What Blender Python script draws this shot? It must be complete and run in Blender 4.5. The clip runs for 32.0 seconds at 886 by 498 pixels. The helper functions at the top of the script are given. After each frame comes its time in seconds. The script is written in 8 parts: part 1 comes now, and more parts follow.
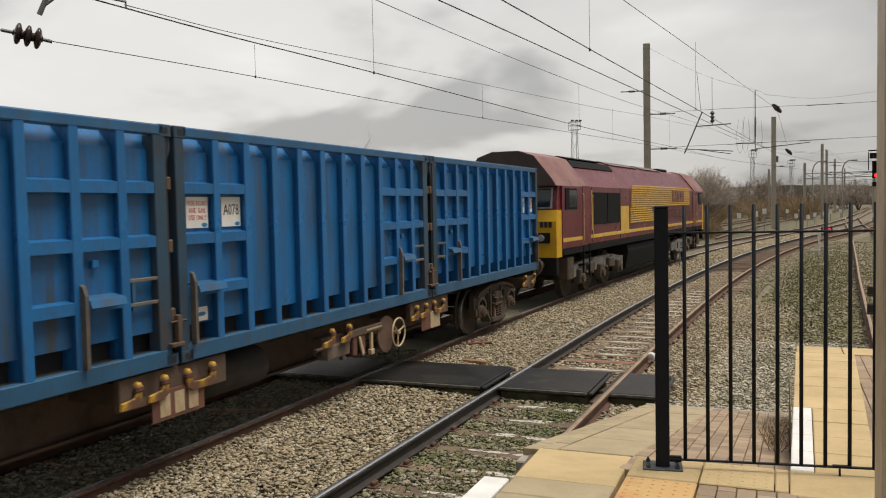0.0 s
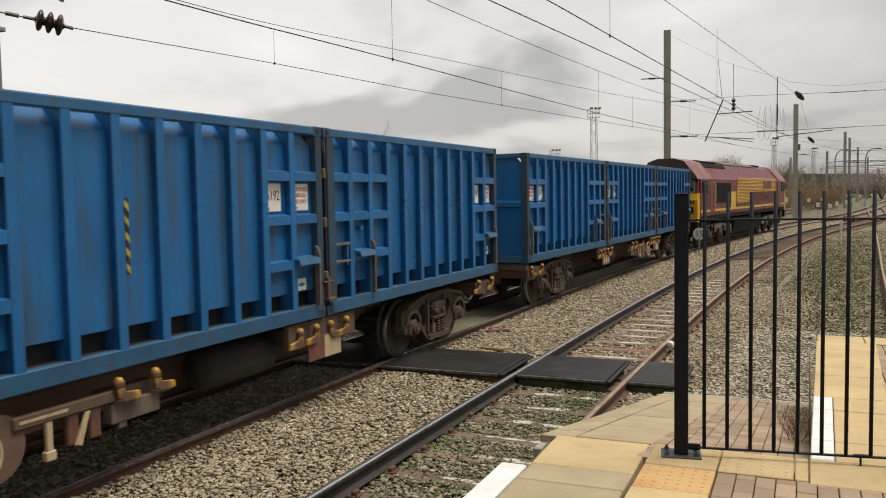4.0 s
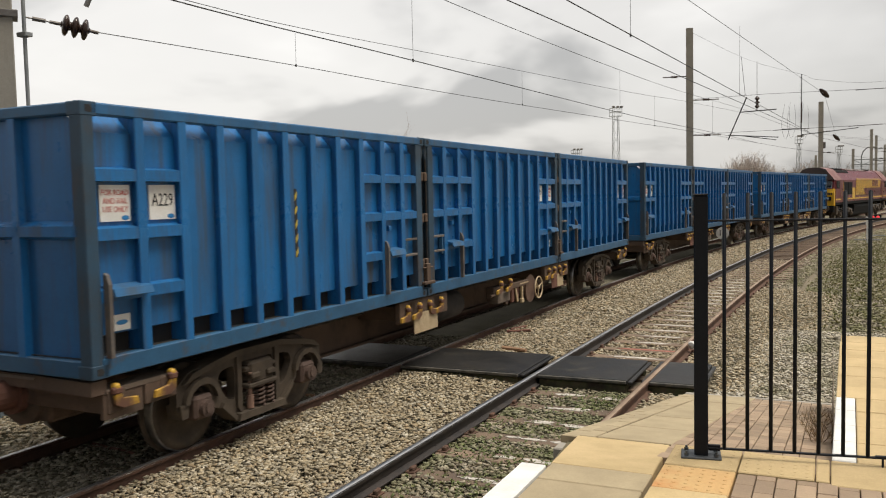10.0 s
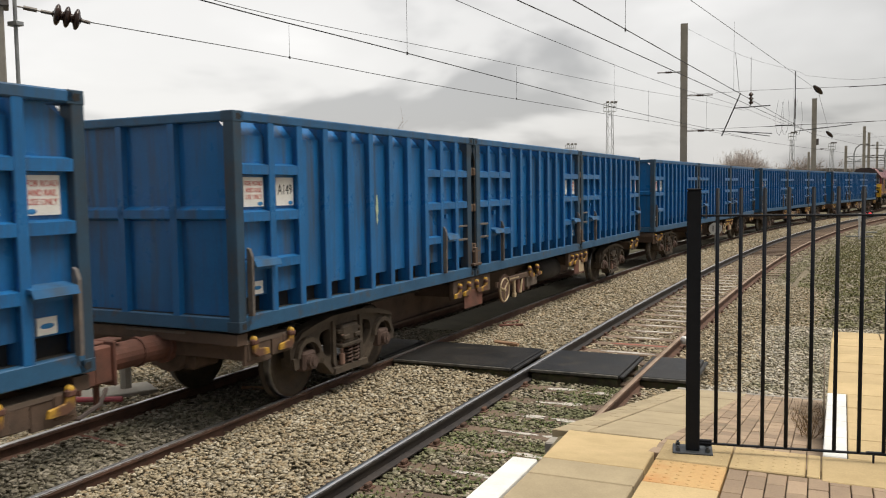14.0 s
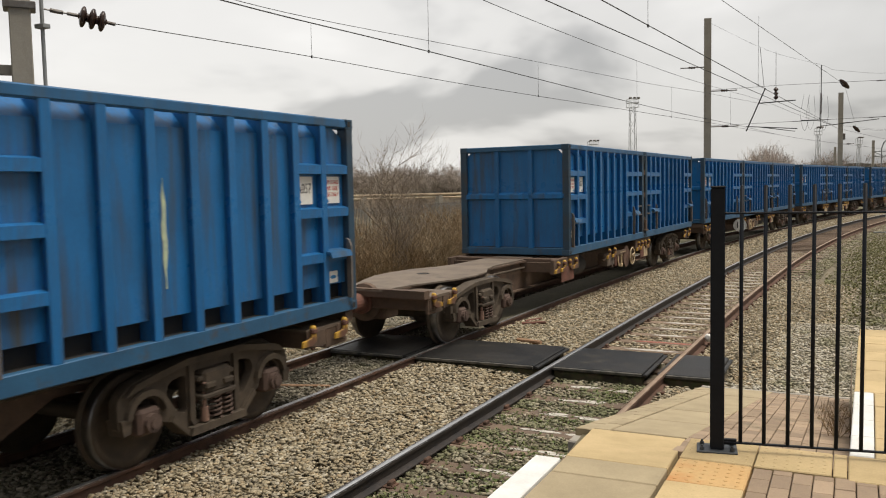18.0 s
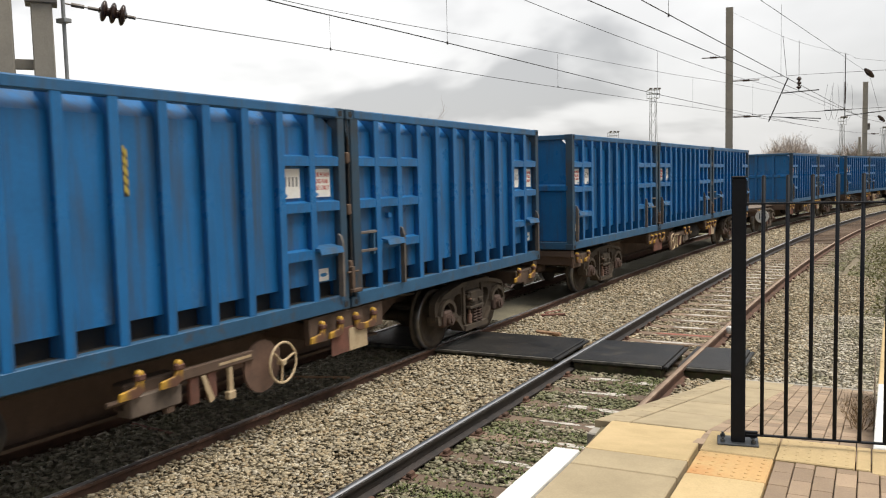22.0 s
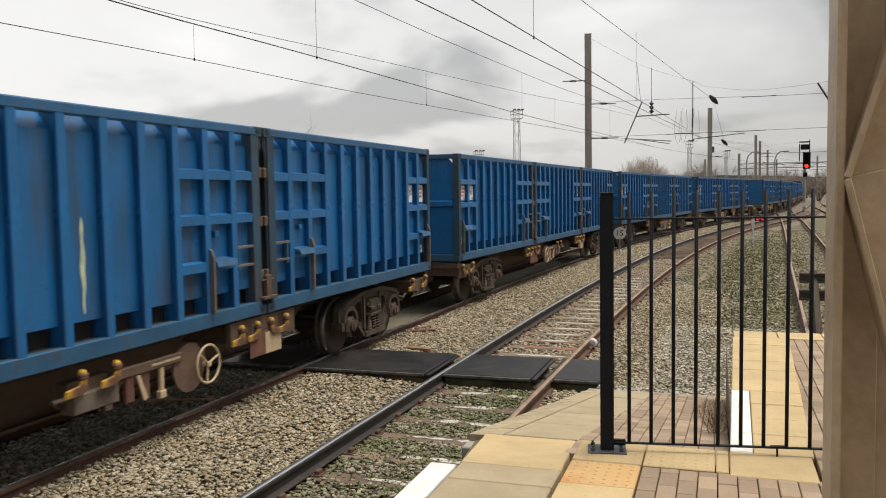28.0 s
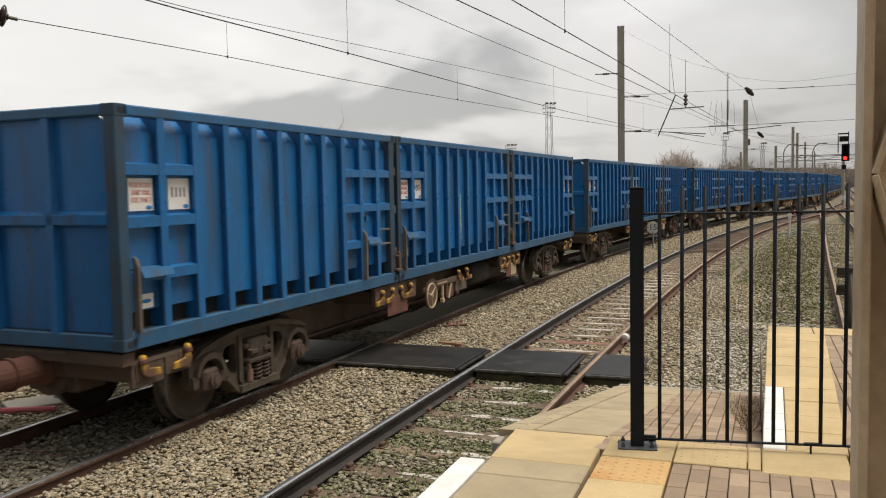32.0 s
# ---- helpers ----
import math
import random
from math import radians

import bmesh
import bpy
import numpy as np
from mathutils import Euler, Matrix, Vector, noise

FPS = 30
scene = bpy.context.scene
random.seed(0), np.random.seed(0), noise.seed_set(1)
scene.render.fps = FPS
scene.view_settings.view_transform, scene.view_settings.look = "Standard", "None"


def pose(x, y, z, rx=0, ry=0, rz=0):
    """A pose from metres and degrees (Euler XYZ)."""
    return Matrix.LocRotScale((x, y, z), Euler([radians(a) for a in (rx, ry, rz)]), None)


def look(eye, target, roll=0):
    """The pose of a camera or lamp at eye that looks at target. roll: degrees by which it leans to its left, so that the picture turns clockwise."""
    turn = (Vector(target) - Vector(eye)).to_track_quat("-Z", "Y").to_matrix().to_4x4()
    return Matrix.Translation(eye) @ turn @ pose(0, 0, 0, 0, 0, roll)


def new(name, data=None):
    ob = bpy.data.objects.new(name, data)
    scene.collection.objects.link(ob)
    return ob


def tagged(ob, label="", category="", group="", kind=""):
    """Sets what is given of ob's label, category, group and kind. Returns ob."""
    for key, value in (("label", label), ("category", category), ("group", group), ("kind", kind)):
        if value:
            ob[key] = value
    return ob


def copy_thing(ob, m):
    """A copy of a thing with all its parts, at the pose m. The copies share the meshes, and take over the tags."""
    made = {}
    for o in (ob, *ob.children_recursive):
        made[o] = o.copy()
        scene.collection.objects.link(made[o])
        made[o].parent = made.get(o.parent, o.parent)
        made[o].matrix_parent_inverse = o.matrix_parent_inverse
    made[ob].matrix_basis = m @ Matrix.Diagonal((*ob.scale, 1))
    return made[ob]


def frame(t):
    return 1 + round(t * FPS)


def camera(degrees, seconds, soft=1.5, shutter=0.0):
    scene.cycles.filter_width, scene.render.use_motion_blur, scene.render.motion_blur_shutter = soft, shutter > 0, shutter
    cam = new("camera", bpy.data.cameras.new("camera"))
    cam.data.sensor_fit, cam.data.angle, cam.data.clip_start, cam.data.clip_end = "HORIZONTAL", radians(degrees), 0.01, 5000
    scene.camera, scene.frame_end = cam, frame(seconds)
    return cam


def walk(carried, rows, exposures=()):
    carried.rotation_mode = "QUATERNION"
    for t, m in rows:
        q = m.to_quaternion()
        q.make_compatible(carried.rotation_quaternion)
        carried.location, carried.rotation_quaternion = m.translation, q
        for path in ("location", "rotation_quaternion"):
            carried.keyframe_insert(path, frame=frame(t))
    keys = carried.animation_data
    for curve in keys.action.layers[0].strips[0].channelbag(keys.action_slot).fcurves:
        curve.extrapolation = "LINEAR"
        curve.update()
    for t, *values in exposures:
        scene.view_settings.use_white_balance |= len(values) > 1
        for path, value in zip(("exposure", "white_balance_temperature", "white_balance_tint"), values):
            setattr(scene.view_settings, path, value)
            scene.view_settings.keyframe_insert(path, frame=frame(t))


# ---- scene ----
from mathutils.geometry import tessellate_polygon

cam = camera(56.00, 32.0, soft=1.1, shutter=0.15)
PATH = [
    (0.0, pose(0.016, -0.022, 2.514, 87.10, 1.17, 22.21)),
    (0.5, pose(0.009, -0.002, 2.509, 86.89, 1.05, 22.28)),
    (1.0, pose(-0.005, 0.004, 2.505, 86.66, 0.93, 22.16)),
    (1.5, pose(-0.004, -0.003, 2.504, 86.66, 0.94, 22.03)),
    (2.0, pose(-0.000, -0.003, 2.503, 86.65, 1.06, 22.08)),
    (2.5, pose(0.007, -0.009, 2.505, 86.64, 1.24, 22.30)),
    (3.0, pose(0.018, -0.025, 2.508, 86.61, 1.29, 22.70)),
    (3.5, pose(0.014, -0.025, 2.506, 86.45, 1.19, 23.22)),
    (5.5, pose(0.007, 0.004, 2.504, 86.10, 0.82, 23.57)),
    (6.0, pose(0.014, -0.009, 2.508, 86.25, 0.90, 23.63)),
    (6.5, pose(0.012, -0.002, 2.509, 86.17, 0.83, 23.80)),
    (7.0, pose(0.011, -0.004, 2.507, 86.01, 0.86, 24.14)),
    (7.5, pose(0.016, -0.005, 2.507, 85.86, 0.73, 24.36)),
    (8.0, pose(0.020, -0.015, 2.511, 85.83, 0.47, 24.44)),
    (8.5, pose(0.024, -0.032, 2.514, 86.05, 0.51, 24.53)),
    (9.0, pose(0.029, -0.039, 2.516, 86.27, 0.73, 24.66)),
    (9.5, pose(0.035, -0.049, 2.516, 86.33, 1.08, 24.84)),
    (10.0, pose(0.037, -0.048, 2.516, 86.30, 1.24, 24.92)),
    (10.5, pose(0.040, -0.042, 2.514, 86.16, 1.48, 25.03)),
    (11.0, pose(0.039, -0.042, 2.511, 86.13, 1.44, 24.82)),
    (11.5, pose(0.044, -0.051, 2.513, 86.22, 1.29, 24.54)),
    (12.0, pose(0.045, -0.058, 2.518, 86.28, 1.15, 24.41)),
    (12.5, pose(0.040, -0.044, 2.513, 86.19, 0.98, 24.31)),
    (13.0, pose(0.040, -0.038, 2.512, 86.09, 1.01, 24.33)),
    (13.5, pose(0.037, -0.027, 2.509, 85.95, 0.96, 24.41)),
    (14.0, pose(0.032, -0.024, 2.510, 85.88, 0.84, 24.49)),
    (14.5, pose(0.022, -0.023, 2.510, 85.88, 0.62, 24.52)),
    (16.5, pose(0.022, -0.021, 2.510, 85.66, 0.84, 24.91)),
    (17.0, pose(0.028, -0.025, 2.512, 85.81, 0.95, 24.82)),
    (17.5, pose(0.034, -0.031, 2.517, 85.80, 0.95, 25.32)),
    (18.0, pose(0.035, -0.033, 2.519, 85.73, 1.15, 25.99)),
    (18.5, pose(0.031, -0.028, 2.516, 85.64, 1.12, 26.23)),
    (19.0, pose(0.031, -0.023, 2.517, 85.48, 1.18, 26.35)),
    (19.5, pose(0.033, -0.019, 2.516, 85.27, 1.30, 26.51)),
    (20.0, pose(0.031, -0.012, 2.511, 85.14, 1.34, 26.57)),
    (20.5, pose(0.034, -0.018, 2.515, 84.95, 1.37, 26.70)),
    (21.0, pose(0.035, -0.013, 2.513, 84.90, 1.42, 26.98)),
    (21.5, pose(0.035, -0.019, 2.511, 85.10, 1.46, 27.23)),
    (22.0, pose(0.037, -0.019, 2.513, 85.23, 1.38, 27.32)),
    (22.5, pose(0.040, -0.029, 2.514, 85.26, 1.41, 27.22)),
    (23.0, pose(0.044, -0.028, 2.513, 85.25, 1.54, 27.25)),
    (23.5, pose(0.040, -0.031, 2.516, 85.04, 1.37, 27.32)),
    (24.0, pose(0.039, -0.018, 2.511, 84.83, 1.44, 27.48)),
    (24.5, pose(0.041, -0.020, 2.511, 84.82, 1.67, 27.74)),
    (25.0, pose(0.044, -0.026, 2.514, 85.00, 1.61, 27.58)),
    (25.5, pose(0.039, -0.016, 2.509, 85.04, 1.36, 26.89)),
    (27.5, pose(-0.025, -0.010, 2.503, 85.90, 0.52, 20.95)),
    (28.0, pose(-0.022, 0.004, 2.497, 86.21, 0.88, 18.27)),
    (28.5, pose(-0.010, 0.000, 2.498, 86.22, 1.17, 18.38)),
    (29.0, pose(-0.003, -0.009, 2.506, 86.32, 1.32, 19.34)),
    (29.5, pose(-0.002, -0.001, 2.503, 86.43, 1.40, 19.85)),
    (30.0, pose(0.001, 0.006, 2.503, 86.41, 1.43, 19.87)),
    (30.5, pose(-0.002, 0.011, 2.502, 86.18, 1.34, 19.99)),
    (31.0, pose(0.000, 0.006, 2.501, 85.92, 1.35, 20.25)),
    (31.5, pose(0.001, 0.005, 2.503, 85.82, 1.33, 20.50)),
    (32.0, pose(-0.000, 0.000, 2.504, 85.87, 1.15, 20.47)),
]
walk(cam, PATH, ((0, 0.37, 6820, 10), (3.5, 0.44, 6820, 10), (6, 0.49, 6820, 10), (9, 0.52, 6820, 10), (12, 0.59, 6720, 10), (14.5, 0.54, 6720, 10), (18, 0.48, 6775, 10), (20, 0.64, 6675, 10), (22, 0.75, 6595, 10), (25.5, 0.74, 6595, 10), (28, 0.56, 6670, 10), (30, 0.50, 6750, 10), (32, 0.50, 6750, 10)))

# ---- light ----
SUN_EL, SUN_ROT = 69.0, 72.0
world = bpy.data.worlds.new("overcast_sky")
scene.world = world
world.use_nodes = True
wn, wl = world.node_tree.nodes, world.node_tree.links
wn.clear()


def wnode(kind, **kw):
    n = wn.new(kind)
    for k, v in kw.items():
        n.inputs[k].default_value = v
    return n


sky = wn.new("ShaderNodeTexSky")
sky.sky_type = "NISHITA"
sky.sun_disc = False
sky.sun_elevation, sky.sun_rotation = radians(SUN_EL), radians(SUN_ROT)
sky.air_density, sky.dust_density = 1.0, 3.0
coord = wn.new("ShaderNodeTexCoord")
sep = wn.new("ShaderNodeSeparateXYZ")
wl.new(coord.outputs["Generated"], sep.inputs[0])
lift = wn.new("ShaderNodeMath")
lift.operation = "MAXIMUM"
lift.inputs[1].default_value = 0.0
wl.new(sep.outputs["Z"], lift.inputs[0])
plus = wn.new("ShaderNodeMath")
plus.operation = "ADD"
plus.inputs[1].default_value = 0.3
wl.new(lift.outputs[0], plus.inputs[0])
flat = []
for axis in "XY":
    d = wn.new("ShaderNodeMath")
    d.operation = "DIVIDE"
    wl.new(sep.outputs[axis], d.inputs[0])
    wl.new(plus.outputs[0], d.inputs[1])
    flat.append(d)
comb = wn.new("ShaderNodeCombineXYZ")
wl.new(flat[0].outputs[0], comb.inputs[0])
wl.new(flat[1].outputs[0], comb.inputs[1])
comb.inputs[2].default_value = 3.7
clouds = wnode("ShaderNodeTexNoise", Scale=1.6, Detail=4.5, Roughness=0.46, Distortion=0.25)
wl.new(comb.outputs[0], clouds.inputs["Vector"])
ramp = wn.new("ShaderNodeValToRGB")
ramp.color_ramp.interpolation = "EASE"
for e, (pos, c) in zip([ramp.color_ramp.elements[0], ramp.color_ramp.elements[1], ramp.color_ramp.elements.new(0.5)],
                       [(0.4, (0.38, 0.382, 0.385, 1)), (0.67, (1.06, 1.055, 1.04, 1)), (0.54, (0.62, 0.62, 0.617, 1))]):
    e.position, e.color = pos, c
wl.new(clouds.outputs["Fac"], ramp.inputs[0])
dim = wn.new("ShaderNodeMix")
dim.data_type, dim.blend_type = "RGBA", "MULTIPLY"
dim.inputs["Factor"].default_value = 1.0
wl.new(sky.outputs[0], dim.inputs[6])
dim.inputs[7].default_value = (0.1, 0.1, 0.1, 1)
veil = wn.new("ShaderNodeMix")
veil.data_type = "RGBA"
veil.inputs["Factor"].default_value = 0.9
wl.new(dim.outputs[2], veil.inputs[6])
# the cloud is thinner and brighter over the left of the line
aim = wn.new("ShaderNodeVectorMath")
aim.operation = "DOT_PRODUCT"
wl.new(coord.outputs["Generated"], aim.inputs[0])
aim.inputs[1].default_value = Vector((-0.86, 0.42, 0.3)).normalized()
halo = wn.new("ShaderNodeMapRange")
halo.interpolation_type = "SMOOTHSTEP"
for key, val in (("From Min", 0.0), ("From Max", 1.0), ("To Min", 0.51), ("To Max", 1.06)):
    halo.inputs[key].default_value = val
wl.new(aim.outputs["Value"], halo.inputs["Value"])
bright = wn.new("ShaderNodeVectorMath")
bright.operation = "SCALE"
wl.new(ramp.outputs[0], bright.inputs[0])
wl.new(halo.outputs[0], bright.inputs["Scale"])
wl.new(bright.outputs[0], veil.inputs[7])
bg = wnode("ShaderNodeBackground", Strength=1.0)
wl.new(veil.outputs[2], bg.inputs[0])
wout = wn.new("ShaderNodeOutputWorld")
wl.new(bg.outputs[0], wout.inputs[0])

sun = new("sun", bpy.data.lights.new("sun", "SUN"))
sun.data.energy, sun.data.angle, sun.data.color = 2.5, radians(35), (1.0, 0.965, 0.9)
sun.matrix_world = look((0, 0, 60), (60 * math.cos(radians(SUN_EL)) * math.sin(radians(SUN_ROT)) * -1, 60 * math.cos(radians(SUN_EL)) * math.cos(radians(SUN_ROT)) * -1, 60 - 60 * math.sin(radians(SUN_EL))))


# ---- materials ----
def surf(name, base, alt=None, scale=3.0, rough=0.6, metal=0.0, bump=0.0, bscale=80.0, rnd=0.0, isl=0.0, stain=None, stain_at=(0.55, 0.75),
         stretch=(1, 1, 1), spec=0.4, world_space=False):
    """A surface: two-tone at a large scale, fine grain, optional stains stretched along an axis, relief."""
    m = bpy.data.materials.new(name)
    m.use_nodes = True
    nt = m.node_tree
    N, L = nt.nodes, nt.links
    b = N["Principled BSDF"]
    alt = alt or tuple(c * 0.75 for c in base)
    if world_space:
        src = N.new("ShaderNodeNewGeometry").outputs["Position"]
    else:
        src = N.new("ShaderNodeTexCoord").outputs["Object"]
    big = N.new("ShaderNodeTexNoise")
    big.inputs["Scale"].default_value, big.inputs["Detail"].default_value, big.inputs["Roughness"].default_value = scale, 6, 0.6
    L.new(src, big.inputs["Vector"])
    r1 = N.new("ShaderNodeValToRGB")
    r1.color_ramp.elements[0].position, r1.color_ramp.elements[1].position = 0.38, 0.64
    r1.color_ramp.elements[0].color, r1.color_ramp.elements[1].color = (*base, 1), (*alt, 1)
    L.new(big.outputs["Fac"], r1.inputs[0])
    colour = r1.outputs[0]
    fine = N.new("ShaderNodeTexNoise")
    fine.inputs["Scale"].default_value, fine.inputs["Detail"].default_value = bscale, 3
    L.new(src, fine.inputs["Vector"])
    grain = N.new("ShaderNodeHueSaturation")
    gm = N.new("ShaderNodeMapRange")
    gm.inputs["To Min"].default_value, gm.inputs["To Max"].default_value = 0.86, 1.14
    L.new(fine.outputs["Fac"], gm.inputs["Value"])
    L.new(gm.outputs[0], grain.inputs["Value"])
    L.new(colour, grain.inputs["Color"])
    colour = grain.outputs[0]
    if stain:
        mp = N.new("ShaderNodeMapping")
        mp.inputs["Scale"].default_value = stretch
        L.new(src, mp.inputs["Vector"])
        sn = N.new("ShaderNodeTexNoise")
        sn.inputs["Scale"].default_value, sn.inputs["Detail"].default_value, sn.inputs["Roughness"].default_value = 2.3, 7, 0.65
        L.new(mp.outputs[0], sn.inputs["Vector"])
        sr = N.new("ShaderNodeMapRange")
        sr.inputs["From Min"].default_value, sr.inputs["From Max"].default_value = stain_at
        L.new(sn.outputs["Fac"], sr.inputs["Value"])
        mx = N.new("ShaderNodeMix")
        mx.data_type = "RGBA"
        L.new(sr.outputs[0], mx.inputs["Factor"])
        L.new(colour, mx.inputs[6])
        mx.inputs[7].default_value = (*stain, 1)
        colour = mx.outputs[2]
    if rnd or isl:
        hv = N.new("ShaderNodeHueSaturation")
        rm = N.new("ShaderNodeMapRange")
        k = rnd or isl
        rm.inputs["To Min"].default_value, rm.inputs["To Max"].default_value = 1 - k, 1 + k
        if rnd:
            L.new(N.new("ShaderNodeObjectInfo").outputs["Random"], rm.inputs["Value"])
        else:
            L.new(N.new("ShaderNodeNewGeometry").outputs["Random Per Island"], rm.inputs["Value"])
        L.new(rm.outputs[0], hv.inputs["Value"])
        L.new(colour, hv.inputs["Color"])
        colour = hv.outputs[0]
    L.new(colour, b.inputs["Base Color"])
    rr = N.new("ShaderNodeMapRange")
    rr.inputs["To Min"].default_value, rr.inputs["To Max"].default_value = max(rough - 0.12, 0.03), min(rough + 0.12, 1)
    L.new(big.outputs["Fac"], rr.inputs["Value"])
    L.new(rr.outputs[0], b.inputs["Roughness"])
    b.inputs["Metallic"].default_value = metal
    b.inputs["Specular IOR Level"].default_value = spec
    if bump:
        bp = N.new("ShaderNodeBump")
        bp.inputs["Strength"].default_value, bp.inputs["Distance"].default_value = bump, 0.01
        L.new(fine.outputs["Fac"], bp.inputs["Height"])
        L.new(bp.outputs[0], b.inputs["Normal"])
    return m


def glow(name, colour, strength):
    m = bpy.data.materials.new(name)
    m.use_nodes = True
    b = m.node_tree.nodes["Principled BSDF"]
    b.inputs["Base Color"].default_value = (*colour, 1)
    b.inputs["Emission Color"].default_value = (*colour, 1)
    b.inputs["Emission Strength"].default_value = strength
    return m


BLUE_RIB = surf("scuffed_blue_rib_paint", (0.03, 0.125, 0.27), (0.022, 0.1, 0.22), 2.2, 0.42, 0, 0.06, 30, stain=(0.06, 0.085, 0.11), stain_at=(0.48, 0.75), stretch=(2.2, 2.2, 0.25), rnd=0.08)
BLUE = surf("blue_container_paint", (0.016, 0.15, 0.385), (0.013, 0.122, 0.31), 1.1, 0.3, 0, 0.05, 30, stain=(0.06, 0.068, 0.072), stain_at=(0.47, 0.76), stretch=(3.0, 3.0, 0.22), rnd=0.08)
BLUE_EDGE = surf("weathered_blue_frame_paint", (0.032, 0.115, 0.22), (0.026, 0.09, 0.175), 1.6, 0.45, 0, 0.06, 40, stain=(0.085, 0.062, 0.048), stain_at=(0.55, 0.78), stretch=(2, 2, 2), rnd=0.08)
BLUE_POST = surf("grimy_blue_post_paint", (0.03, 0.075, 0.125), (0.04, 0.05, 0.06), 1.4, 0.55, 0, 0.08, 40, stain=(0.075, 0.055, 0.042), stain_at=(0.5, 0.7), stretch=(2, 2, 0.6), rnd=0.15)
WORN = surf("rust_worn_plate", (0.19, 0.155, 0.125), (0.1, 0.1, 0.105), 5, 0.65, 0.1, 0.15, 60, stain=(0.16, 0.085, 0.05), stain_at=(0.5, 0.65), rnd=0.2)
# near-black tone holds the shade of hollows and gaps as well as brown grime
POCKET = surf("grimy_shade_dark_plate", (0.02, 0.024, 0.03), (0.045, 0.035, 0.025), 3, 0.85, 0, 0.2, 60)
BARE = surf("worn_bare_steel", (0.2, 0.19, 0.18), (0.12, 0.1, 0.085), 6, 0.5, 0.5, 0.15, 60)
WAGON = surf("brake_dust_brown_steel", (0.11, 0.074, 0.053), (0.15, 0.098, 0.07), 2.5, 0.8, 0.1, 0.25, 50, stain=(0.05, 0.04, 0.034), stain_at=(0.5, 0.75))
BOGIE = surf("grimy_bogie_steel", (0.1, 0.076, 0.054), (0.066, 0.051, 0.038), 4, 0.85, 0.1, 0.3, 60, stain=(0.12, 0.075, 0.05), stain_at=(0.62, 0.8))
AXLE = surf("brown_dusty_axlebox", (0.13, 0.085, 0.068), (0.09, 0.062, 0.05), 5, 0.85, 0.1, 0.3, 60)
RUST = surf("reddish_rust_steel", (0.2, 0.085, 0.06), (0.13, 0.065, 0.048), 4, 0.8, 0.1, 0.25, 60)
TYRE = surf("polished_tyre_steel", (0.3, 0.29, 0.28), (0.2, 0.19, 0.18), 8, 0.35, 1.0, 0.02, 60)
YELLOW = surf("yellow_handle_paint", (0.56, 0.33, 0.045), (0.42, 0.23, 0.035), 9, 0.55, 0, 0.1, 60, stain=(0.14, 0.07, 0.045), stain_at=(0.46, 0.58))
CREAM = surf("cream_plate_paint", (0.55, 0.43, 0.27), (0.42, 0.3, 0.18), 6, 0.6, 0, 0.05, 60, stain=(0.2, 0.13, 0.08), stain_at=(0.55, 0.8))
WHITE = surf("white_paint", (0.78, 0.77, 0.74), (0.66, 0.65, 0.62), 5, 0.6, 0, 0.05, 80)
LABEL = surf("white_label_sheet", (0.86, 0.84, 0.79), (0.78, 0.75, 0.69), 4, 0.45, 0, 0.0, 80)
REDTEXT = surf("red_lettering", (0.6, 0.07, 0.05), (0.5, 0.07, 0.05), 5, 0.5)
INK = surf("black_lettering", (0.02, 0.02, 0.022), (0.03, 0.03, 0.03), 5, 0.5)
BLACKPAINT = surf("black_railing_paint", (0.011, 0.0125, 0.016), (0.014, 0.016, 0.02), 4, 0.5, 0, 0.03, 60, spec=0.1)
GALV = surf("dark_base_plate_steel", (0.09, 0.1, 0.11), (0.06, 0.065, 0.07), 8, 0.5, 0.4, 0.1, 80)
MAROON = surf("maroon_locomotive_paint", (0.165, 0.024, 0.034), (0.13, 0.02, 0.028), 2, 0.3, 0, 0.02, 30, stain=(0.09, 0.055, 0.05), stain_at=(0.55, 0.9), stretch=(1, 1, 0.6))
GOLD = surf("gold_locomotive_paint", (0.74, 0.46, 0.08), (0.62, 0.38, 0.07), 3, 0.4, 0, 0.02, 30)
WARNYEL = surf("warning_yellow_paint", (0.72, 0.4, 0.015), (0.6, 0.33, 0.02), 3, 0.4)
# dusty maroon, paled further so the colour carries the sky's sheen
CABROOF = surf("dusty_sky_sheen_roof_paint", (0.27, 0.15, 0.135), (0.2, 0.08, 0.075), 1.5, 0.5, 0, 0.05, 30)
ROOFGREY = surf("sooty_roof_paint", (0.17, 0.13, 0.115), (0.11, 0.075, 0.07), 2, 0.6, 0, 0.05, 30)
GLASS = surf("dark_cab_glass", (0.015, 0.02, 0.024), (0.02, 0.025, 0.03), 2, 0.06, 0, 0, 30, spec=0.8)
BLACKBOX = surf("black_grille_steel", (0.01, 0.01, 0.01), (0.015, 0.015, 0.015), 5, 0.75, spec=0.15)
RAILSIDE = surf("rusty_rail_side", (0.13, 0.068, 0.045), (0.085, 0.05, 0.035), 6, 0.85, 0.1, 0.2, 50, world_space=True)
# darker copy of the rail side, with its near-black shading put into the colour
RAILDARK = surf("shade_dark_rail_side", (0.03, 0.026, 0.025), (0.05, 0.04, 0.035), 6, 0.6, 0.2, 0.2, 50, world_space=True)
RAILTOP = surf("worn_rail_head", (0.74, 0.73, 0.72), (0.56, 0.55, 0.54), 3, 0.36, 1.0, 0.02, 50, world_space=True)
RAILTOPDULL = surf("dull_rail_head", (0.42, 0.31, 0.22), (0.3, 0.21, 0.145), 3, 0.5, 0.5, 0.1, 50, world_space=True)
